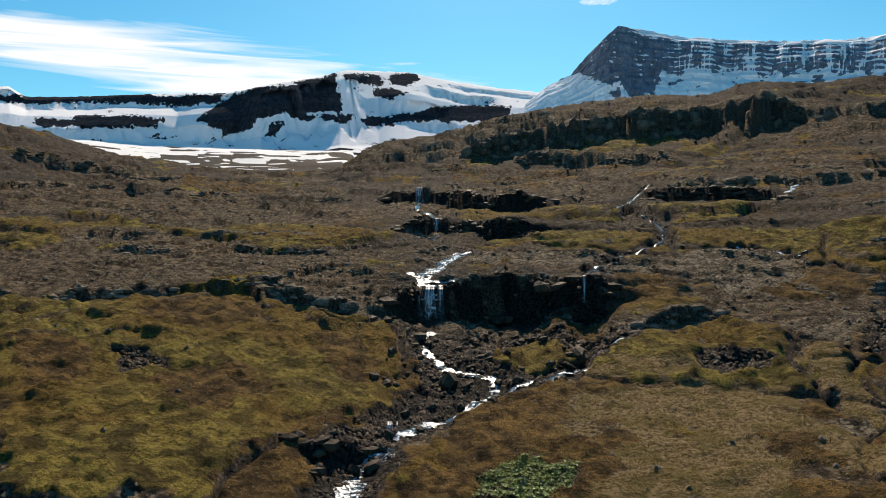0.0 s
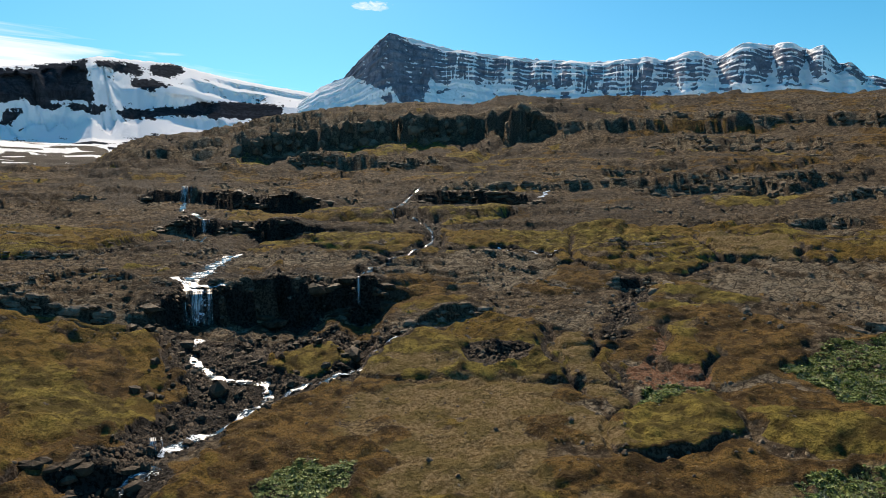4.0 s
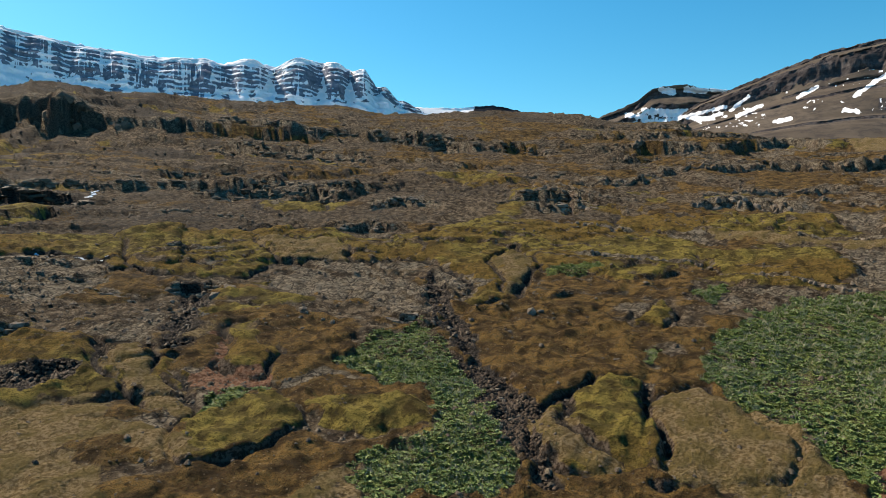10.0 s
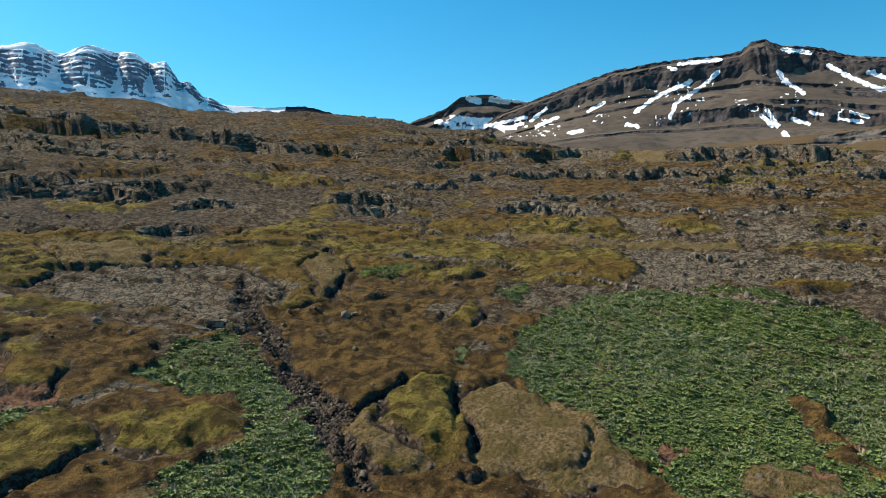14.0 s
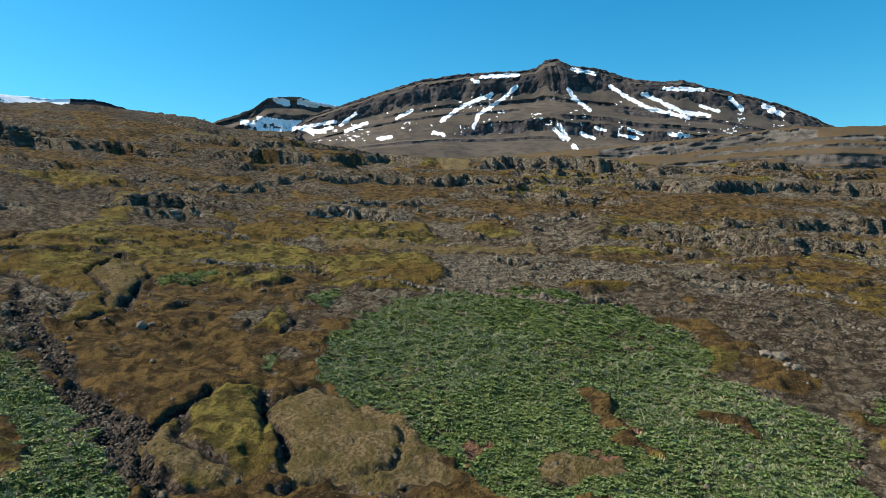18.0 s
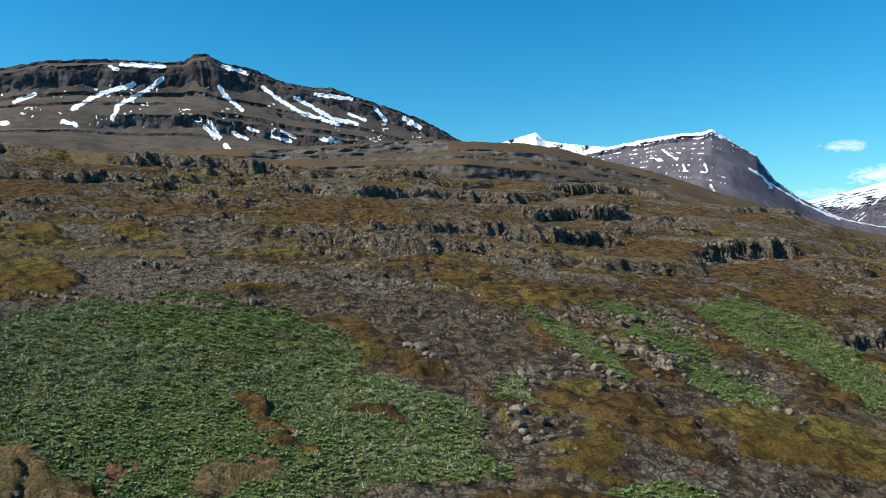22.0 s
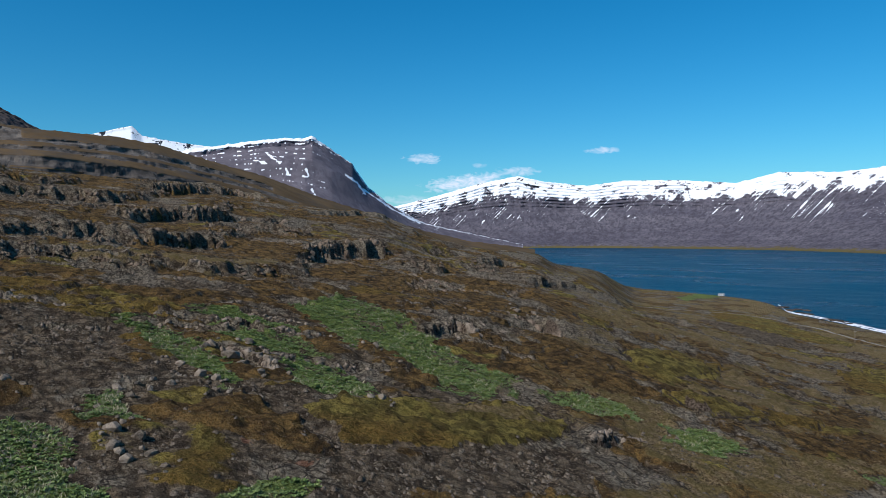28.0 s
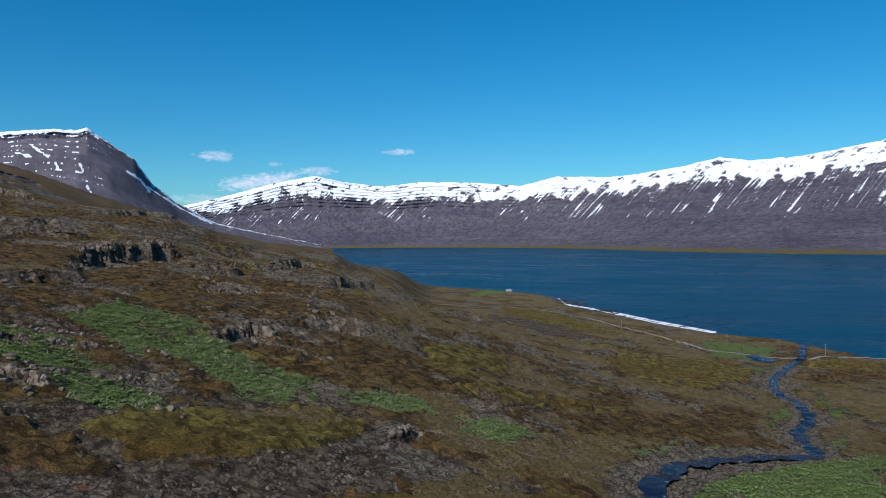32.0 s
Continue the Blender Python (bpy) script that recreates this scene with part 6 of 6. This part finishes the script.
boulder_field([(186.1, 19.6), (190.2, -3.7), (178.5, -31.1), (162.6, -20.8), (171.6, 4.7)], 10, 1.0)
boulder_field([(187.7, -32.8), (196.9, -63.0), (193.8, -92.7), (170.8, -61.1)], 14, 1.0)


def scatter(name, weight, count, shapes, size, mat, label, category, sink=0.3, seed=1, flat=0.7, smooth_faces=False):
    """Many small pieces strewn over the ground where weight allows, joined into one."""
    rs = np.random.RandomState(seed)
    p = (weight * AREA).ravel()
    pick = rs.choice(p.size, count, p=p / p.sum())
    i, j = np.unravel_index(pick, GSHAPE)
    jit = rs.uniform(-0.5, 0.5, (2, count))
    b = np.radians(gb[i] + jit[0] * GRID_B)
    r = gr[j] * (1 + jit[1] * 0.006)
    x, y, z = r * np.sin(b), r * np.cos(b), GZ[i, j]
    s = size * np.exp(np.clip(rs.normal(0, 0.6, count), -1, 1.1)) * (0.85 + r / 500)
    turn, tilt = rs.uniform(0, 2 * np.pi, count), rs.normal(0, 0.18, (2, count))
    vs, fs, base = [], [], 0
    which = rs.randint(0, len(shapes), count)
    for k, (sv, sf) in enumerate(shapes):
        m = np.where(which == k)[0]
        c, n = np.cos(turn[m])[:, None], np.sin(turn[m])[:, None]
        X = (sv[None, :, 0] * c - sv[None, :, 1] * n) * s[m][:, None]
        Y = (sv[None, :, 0] * n + sv[None, :, 1] * c) * s[m][:, None]
        Z = sv[None, :, 2] * s[m][:, None] * flat
        X, Y = X + Z * tilt[0][m][:, None], Y + Z * tilt[1][m][:, None]
        V = np.stack([X + x[m][:, None], Y + y[m][:, None], Z + z[m][:, None] - sink * 0 + s[m][:, None] * flat * sink], -1)
        vs.append(V.reshape(-1, 3))
        fs.append((sf[None] + (np.arange(len(m)) * len(sv))[:, None, None] + base).reshape(-1, sf.shape[1]))
        base += len(m) * len(sv)
    ob = mesh_from(name, np.concatenate(vs), np.concatenate(fs), mat, smooth_faces)
    return tagged(ob, label, category, kind="stuff")


AREA = GR * np.gradient(gr)[None, :] * np.radians(np.gradient(gb))[:, None]
AREA[GR > 420] = 0
AREA[GR < 44] = 0
PLANT = smooth(260, 170, GR)
AREA[np.broadcast_to(((gb < -38) | (gb > 192))[:, None], GSHAPE)] = 0
THIN = np.clip(110.0 / GR, 0.12, 1.6) ** 1.3     # fewer pieces far away, where they are too small to tell


def pebble(seed):
    rs = np.random.RandomState(seed)
    sv = np.array([(1, 0, 0), (0.3, 0.9, 0), (-0.8, 0.55, 0.05), (-0.75, -0.6, 0), (0.35, -0.9, 0.05), (0.5, 0.3, 0.7), (-0.3, 0.4, 0.8), (-0.1, -0.5, 0.65)])
    sv = sv * rs.uniform(0.55, 1.35, sv.shape) * rs.uniform(0.7, 1.3, (1, 3))
    sv[:5, 2] -= 0.4
    sf = np.array([(0, 1, 5), (1, 6, 5), (1, 2, 6), (2, 3, 6), (3, 7, 6), (3, 4, 7), (4, 0, 7), (0, 5, 7), (5, 6, 7)])
    return sv, sf


PEBBLES = [pebble(i) for i in range(6)]
bare = np.clip(1 - COVER[..., 0] - 0.96 * COVER[..., 1] - COVER[..., 2] - 0.9 * COVER2[..., 0] - COVER2[..., 3], 0, 1)
clump = smooth(-0.25, 0.45, fbm(GX * 0.09, GY * 0.09, 3, 211))
scatter("rubble", THIN * (bare * (0.25 + clump) + 0.002) * (1 - 0.4 * COVER2[..., 2]), 52000, PEBBLES, 0.15, MAT_STONE, "loose grey stones strewn over gravel and heath", "stones", 0.1, 3)
scatter("terrace_stones", THIN ** 0.5 * TERRACE ** 2 * (0.15 + clump), 4500, PEBBLES, 0.27, MAT_FAR, "broken basalt blocks lying along the terrace edges", "stones", 0.1, 5)
scatter("stream_stones", THIN * smooth(0.62, 0.92, COVER2[..., 2]) * (1 - 0.9 * WATER) * (0.2 + clump) * smooth(260, 200, GR), 22000, PEBBLES, 0.125, MAT_DARK, "wet dark stones filling the stream bed", "stones", 0.1, 4)


def rosette(seed):
    """A low leafy plant: five leaves round a centre, each a folded diamond."""
    rs = np.random.RandomState(seed)
    sv, sf = [], []
    for k in range(5):
        a = k * 1.26 + rs.uniform(-0.35, 0.35)
        l, up, w = rs.uniform(0.8, 1.25), rs.uniform(0.35, 1.0), rs.uniform(0.26, 0.4)
        ca, sa = np.cos(a), np.sin(a)
        n = len(sv)
        for q, h, side in ((0.05, 0.0, 0), (0.6 * l, up, -1), (l, up * rs.uniform(0.6, 1.2), 0), (0.6 * l, up, 1)):
            sv.append((ca * q - sa * w * side, sa * q + ca * w * side, h))
        sf.append((n, n + 1, n + 2, n + 3))
    return np.array(sv), np.array(sf)


def stalks(seed):
    rs = np.random.RandomState(seed)
    sv, sf = [], []
    for k in range(3):
        x, y = rs.uniform(-0.5, 0.5, 2)
        lx, ly, h, w = rs.uniform(-0.5, 0.9), rs.uniform(-0.4, 0.4), rs.uniform(0.9, 1.7), 0.055
        n = len(sv)
        sv += [(x - w, y, 0), (x + w, y, 0), (x + lx + w, y + ly, h), (x + lx - w, y + ly, h)]
        sf.append((n, n + 1, n + 2, n + 3))
    return np.array(sv), np.array(sf)


ROSETTES, STALKS = [rosette(i) for i in range(5)], [stalks(40 + i) for i in range(5)]
TUFTS = [stalks(60 + i) for i in range(4)]
paleness = smooth(-0.2, 0.4, fbm(GX * 0.06, GY * 0.06, 3, 221))
scatter("herb_patch", PLANT * THIN ** 0.7 * smooth(0.3, 0.6, COVER[..., 2]) * (1 - 0.45 * smooth(112, 122, GBEAR)), 76000, ROSETTES, 0.125, MAT_LEAF, "dense green patch of knee-high leafy herbs", "plants", 0.0, 7, 0.9, True)
scatter("dry_stalks", PLANT * THIN ** 0.7 * smooth(0.35, 0.7, COVER[..., 2]) * (0.3 + paleness) * smooth(172, 166, GBEAR) * (1 - 0.75 * smooth(112, 122, GBEAR)), 34000, STALKS, 0.17, MAT_STALK, "bleached dry stalks standing among green herbs", "plants", 0.0, 8, 0.6)
scatter("grass_tufts", smooth(150, 110, GR) * THIN ** 1.2 * np.clip(0.25 * COVER[..., 1] + COVER2[..., 0], 0, 1), 14000, TUFTS, 0.09, MAT_GRASS, "short dry grass tufts over moss and heath", "grass", 0.0, 9, 1.0)


# ---------------------------------------------------------------- water


def resample(points, step):
    out = []
    for (ax, ay), (bx, by) in zip(points, points[1:]):
        n = max(int(math.hypot(bx - ax, by - ay) / step), 1)
        out += [(ax + (bx - ax) * k / n, ay + (by - ay) * k / n) for k in range(n)]
    out.append(points[-1])
    pts = np.array(out)
    for _ in range(3):
        pts[1:-1] = (pts[:-2] + 2 * pts[1:-1] + pts[2:]) / 4
    return pts


def ribbon(name, points, width, mat, label, category, foam=0.5, lift=0.12, step=0.6, level=None, wander=0.6, seed=0):
    """Running water that lies in its bed."""
    pts = resample(points, step)
    tang = np.gradient(pts, axis=0)
    tang /= np.hypot(tang[:, 0], tang[:, 1])[:, None] + 1e-9
    nrm = np.stack([-tang[:, 1], tang[:, 0]], -1)
    n = len(pts)
    s = np.arange(n) * step
    half = 0.5 * width * (1 + wander * vnoise(s * 0.25, s * 0 + 7.7, seed) + 0.5 * wander * vnoise(s * 0.9, s * 0 + 3.3, seed + 1))
    mid = pts + nrm * (wander * 0.6 * width * vnoise(s * 0.2, s * 0 + 1.5, seed + 2))[:, None]
    cols = 7
    verts, flow = [], []
    for k in range(cols):
        q = k / (cols - 1) * 2 - 1
        edge_xy = mid + nrm * (half * q)[:, None]
        for m in range(n):
            x, y = edge_xy[m]
            z = level if level is not None else height_at(mid[m][0], mid[m][1]) * 0.7 + height_at(x, y) * 0.3 + lift
            verts.append((x, y, z - 0.10 * abs(q) ** 3))
            flow.append((k / (cols - 1), s[m], foam * (1 - 0.4 * abs(q)), 1))
    ob = mesh_from(name, verts, grid_faces(cols, n), mat)
    paint(ob, "flow", flow)
    return tagged(ob, label, category)


def waterfall(x, y, drop, width, label, strands=1, reach=0.6, top=None):
    """A sheet of falling water in strands, from a lip down to the bed; (x, y) is the lip, the water falls towards the hover point."""
    r = math.hypot(x, y)
    ux, uy = -x / r, -y / r
    # the face of the step along the way that the water falls
    cut = np.arange(-7, 9, 0.25)
    ground_z = np.array([max(height_at(x + ux * q - uy * p, y + uy * q + ux * p) for p in (-0.3 * width, 0, 0.3 * width)) for q in cut])
    lip = int(np.argmax(ground_z[:-12] - ground_z[12:]))
    hull = np.maximum.accumulate(ground_z[::-1])[::-1]
    z0 = hull[lip] + 0.15
    drop = min(max(z0 - float(ground_z[lip:lip + 26].min()), 1.2), drop * 1.15)
    root = new("waterfall")
    root.location = (x, y, z0 - drop)
    tagged(root, label, "waterfall", "waterfalls of the stream")
    rnd = random.Random(int(x * 10 + y))
    for k in range(strands):
        w = width * (0.7 if k == 0 else 0.3) if strands > 1 else width
        shift = 0 if k == 0 else (rnd.uniform(0.35, 0.5) * width * (1 if k % 2 else -1))
        rows, cols, verts, flow = 26, 9, [], []
        for i in range(cols):
            q = i / (cols - 1) * 2 - 1
            for j in range(rows):
                v = j / (rows - 1)
                fall = drop * (1 - max(v - 0.04, 0) / 0.96)
                at = min(cut[np.where(hull >= z0 - drop + fall - 0.1)[0][-1]], cut[lip] + 0.6 + 0.3 * drop) if v > 0.04 else cut[lip] - 0.9 + v * 20
                out = max(at, cut[lip] + (reach * v ** 0.5 if v > 0.04 else -1)) + 0.25
                side = shift + q * w * 0.5 * (0.85 + 0.5 * v) + 0.05 * math.sin(9 * v + i)
                verts.append((ux * (out + 0.12 * (1 - q * q)) - uy * side, uy * (out + 0.12 * (1 - q * q)) + ux * side, fall))
                flow.append((i / (cols - 1) + k, v * drop * 0.4, 0.8 * (1 - abs(q) ** 1.6) * (1 - 0.35 * v) * (1.0 if k == 0 else 0.75) * smooth(1.0, 0.85, v), 1))
        ob = mesh_from("water_sheet", verts, grid_faces(cols, rows), MAT_FALL)
        paint(ob, "flow", flow)
        ob.parent = root
    return root


waterfall(-2.2, 110.2, 7.0, 4.0, "tall white waterfall over a dark basalt cliff", 4, 1.0)
waterfall(-3.0, 97.6, 3.0, 2.2, "short white cascade among dark boulders", 2, 0.9)
waterfall(-5.1, 66.3, 2.3, 1.5, "small white waterfall into a stony pool", 2, 0.7)
waterfall(-1.6, 172.5, 4.6, 2.4, "narrow white waterfall on the upper stream", 2, 0.9)
waterfall(-7.6, 230.0, 5.6, 5.0, "wide thin waterfall at the head of the gorge", 2, 0.8)
waterfall(21.6, 110.6, 4.0, 0.8, "thin trickle falling down the dark cliff", 1, 0.6)
ribbon("stream", [(-7.3, 226.0), (-7.3, 205.3), (-4.3, 193.8), (-2.0, 174.0)], 2.2, MAT_FLOW, "shallow stream between the upper falls", "stream", 0.05, seed=1)
ribbon("stream", [(5.2, 143.5), (4.3, 139.9), (0.7, 132.2), (-1.8, 124.0), (-3.0, 119), (-2.2, 113.0)], 4.6, MAT_FLOW, "white rushing stream above the tall waterfall", "stream", 0.4, seed=2)
ribbon("stream", [(-6.0, 120.4), (-3.6, 118.2), (-0.6, 117.0), (2.2, 116.0)], 2.2, MAT_FLOW, "thin sheet of water spilling along the cliff edge", "stream", 0.6, seed=12)
ribbon("stream", [(-1.5, 161.5), (-4.0, 156.0), (-8.0, 150.0)], 1.6, MAT_FLOW, "dark pool under the narrow upper fall", "stream", 0.1, seed=13)
ribbon("stream", [(-2.4, 106.0), (-2.6, 100), (-2.8, 98)], 2.0, MAT_FLOW, "white pool under the tall waterfall", "stream", 0.7, seed=3)
ribbon("stream", [(-2.7, 96), (-2.6, 93.0), (-0.4, 89.0), (5.2, 85.8), (5.6, 82.3), (2.7, 77.0), (-0.4, 73.0), (-2.6, 70.0), (-4.6, 67.8)], 2.5, MAT_FLOW, "white stream winding through dark boulders", "stream", 0.42, seed=4)
ribbon("stream", [(-5.0, 64.6), (-6.0, 63.5), (-7.5, 60.8), (-7.8, 57.7), (-7.4, 50.0), (-6, 46)], 3.8, MAT_FLOW, "glittering stony stream below the small fall", "stream", 0.42, seed=5)
ribbon("stream", [(57.4, 200.6), (48.5, 187.3), (42.2, 173.6), (45.4, 163.1), (46.8, 158.4), (45.4, 149.6), (42.2, 139.9), (36, 134), (30.1, 128.0), (22.5, 114.0)], 1.1, MAT_FLOW, "thin side stream running down the moss", "stream", 0.2, seed=6)
ribbon("stream", [(23.0, 91.6), (19.5, 90.5), (14.3, 84.6), (10.0, 82.3), (6.2, 79.8)], 1.9, MAT_FLOW, "thin side stream over stones below the cliff", "stream", 0.4, seed=7)
ribbon("stream", [(54, 133.0), (59.1, 126.7), (61.0, 120.8)], 0.9, MAT_FLOW, "short glinting trickle across bare rock", "stream", 0.6, seed=8)
ribbon("stream", [(92, 188), (87, 180.6), (83.2, 175)], 1.6, MAT_FLOW, "short glinting trickle across bare rock", "stream", 0.6, seed=9)
ribbon("river", [(15.0, -80), (15.8, -96.9), (17.4, -104.4), (17.1, -115.0), (15.3, -128.3), (12.3, -140.3), (7.2, -154.5), (0.1, -172.7), (-6.7, -178.5), (-4.3, -197.1), (-2.4, -218.5), (-6.9, -240.6), (-6, -260), (-2, -284), (4, -304), (5, -333), (1, -372), (-2, -387), (-8, -430), (-10, -520)], 3.6, MAT_RIVER, "shallow blue river winding to the fjord", "river", 0.3, 0.5, 1.5, wander=0.4, seed=10)
ribbon("pond", [(5.5, -398), (12, -400), (18, -402)], 11.0, MAT_RIVER, "small blue pond on the coastal meadow", "pond", 0.0, 0.5, 1.5, seed=11)

# surf along the beach, and dark skerries in it
shore_b = np.arange(163.6, 175.3, 0.1)
shore_e = np.interp(shore_b, [p[0] for p in CREST_C], [p[1] for p in CREST_C])
SHORE_R = EYE / np.tan(np.radians(-shore_e))
verts, flow = [], []
for k, dr in enumerate((-5, 0, 5, 12, 20, 30)):
    for b, r in zip(shore_b, SHORE_R):
        q = r + dr * (1 + 0.2 * noise.noise(Vector((b * 3.0, 0, 0)))) * (0.5 + 0.5 * math.sin(math.pi * min(max((b - 163.6) / 11.7, 0.05), 0.95)))
        verts.append((q * math.sin(radians(b)), q * math.cos(radians(b)), 0.35 - 0.02 * k + 0.2 * (k in (1, 3))))
        flow.append((k / 5, 0, (0.25, 0.7, 0.35, 0.55, 0.3, 0.0)[k], 1))
surf = mesh_from("surf", verts, grid_faces(6, len(shore_b)), MAT_FOAM)
paint(surf, "flow", flow)
tagged(surf, "white surf breaking along the dark beach", "surf", kind="structure")
for b, dr, s in ((165.0, 14, 5), (165.6, 20, 4), (164.4, 24, 6), (164.9, 45, 5), (165.5, 52, 4), (166.8, 6, 5), (167.3, 9, 6), (167.7, 12, 4), (168.0, 5, 4), (163.9, 8, 6)):
    r = float(np.interp(b, shore_b, SHORE_R)) + dr
    ob = new("skerry", STONES_DARK[int(dr) % 6])
    ob.matrix_world = Matrix.Translation((r * math.sin(radians(b)), r * math.cos(radians(b)), 0.2)) @ pose(0, 0, 0, 0, 0, b * 40) @ Matrix.Diagonal((s * 1.6, s, s * 0.3, 1))
    tagged(ob, "low black skerry awash in the surf", "rock", "skerries")

# ---------------------------------------------------------------- the coast: track, poles, farm
ribbon("road", [(240, -470), (205, -530), (178, -562), (143, -560), (100, -500), (66, -460), (41, -420), (12, -412), (-4, -416), (-25, -448), (-51, -465), (-90, -470)], 2.2, MAT_TRACK, "pale gravel track along the coast", "road", 0, 0.35, 3.0, wander=0.05)["kind"] = "structure"


def utility_pole(x, y, h=7.5):
    root = new("utility_pole")
    root.location = (x, y, height_at(x, y) - 0.2)
    tagged(root, "slender weathered wooden utility pole on the coastal meadow", "utility pole", "utility poles")
    bm = bmesh.new()
    bmesh.ops.create_cone(bm, cap_ends=True, segments=10, radius1=0.17, radius2=0.11, depth=h, matrix=Matrix.Translation((0, 0, h / 2)))
    part("pole", bm, MAT_WOOD, root)
    bm = bmesh.new()
    bmesh.ops.create_cube(bm, size=1, matrix=Matrix.Translation((0, 0, h - 0.5)) @ Matrix.Diagonal((1.7, 0.12, 0.14, 1)))
    part("crossarm", bm, MAT_WOOD, root)
    for dx in (-0.7, 0, 0.7):
        bm = bmesh.new()
        bmesh.ops.create_cone(bm, cap_ends=True, segments=8, radius1=0.05, radius2=0.03, depth=0.2, matrix=Matrix.Translation((dx, 0, h - 0.33)))
        part("insulator", bm, MAT_GLASS, root)


for px, py in ((98.3, -480.0), (31.5, -454.8), (-19.6, -448.0)):
    utility_pole(px, py)


def cottage(x, y, turn, l=7.5, w=5.0, h=2.0):
    root = new("farmhouse")
    root.matrix_world = Matrix.Translation((x, y, height_at(x, y) - 0.1)) @ pose(0, 0, 0, 0, 0, turn)
    tagged(root, "small white farmhouse with a grey roof by the shore", "house", "farm buildings")
    bm = bmesh.new()
    bmesh.ops.create_cube(bm, size=1, matrix=Matrix.Translation((0, 0, h / 2)) @ Matrix.Diagonal((l, w, h, 1)))
    part("wall", bm, MAT_WHITE, root)
    bm = bmesh.new()
    vs = [bm.verts.new(c) for c in ((-l / 2 - .3, -w / 2 - .3, h), (l / 2 + .3, -w / 2 - .3, h), (l / 2 + .3, w / 2 + .3, h), (-l / 2 - .3, w / 2 + .3, h), (-l / 2 - .3, 0, h + 1.3), (l / 2 + .3, 0, h + 1.3))]
    for f in ((0, 1, 5, 4), (3, 4, 5, 2), (0, 4, 3), (1, 2, 5), (0, 3, 2, 1)):
        bm.faces.new([vs[i] for i in f])
    part("roof", bm, MAT_ROOF, root, "grey metal roof")
    for dx in (-2.2, 0, 2.2):
        bm = bmesh.new()
        bmesh.ops.create_cube(bm, size=1, matrix=Matrix.Translation((dx, w / 2 + 0.01, 1.1)) @ Matrix.Diagonal((1.0, 0.08, 0.9, 1)))
        part("window", bm, MAT_GLASS, root)


cottage(313, -850, 20, 6.5, 4.4, 1.8)
cottage(262, -870, 30, 5.4, 3.6, 1.6)
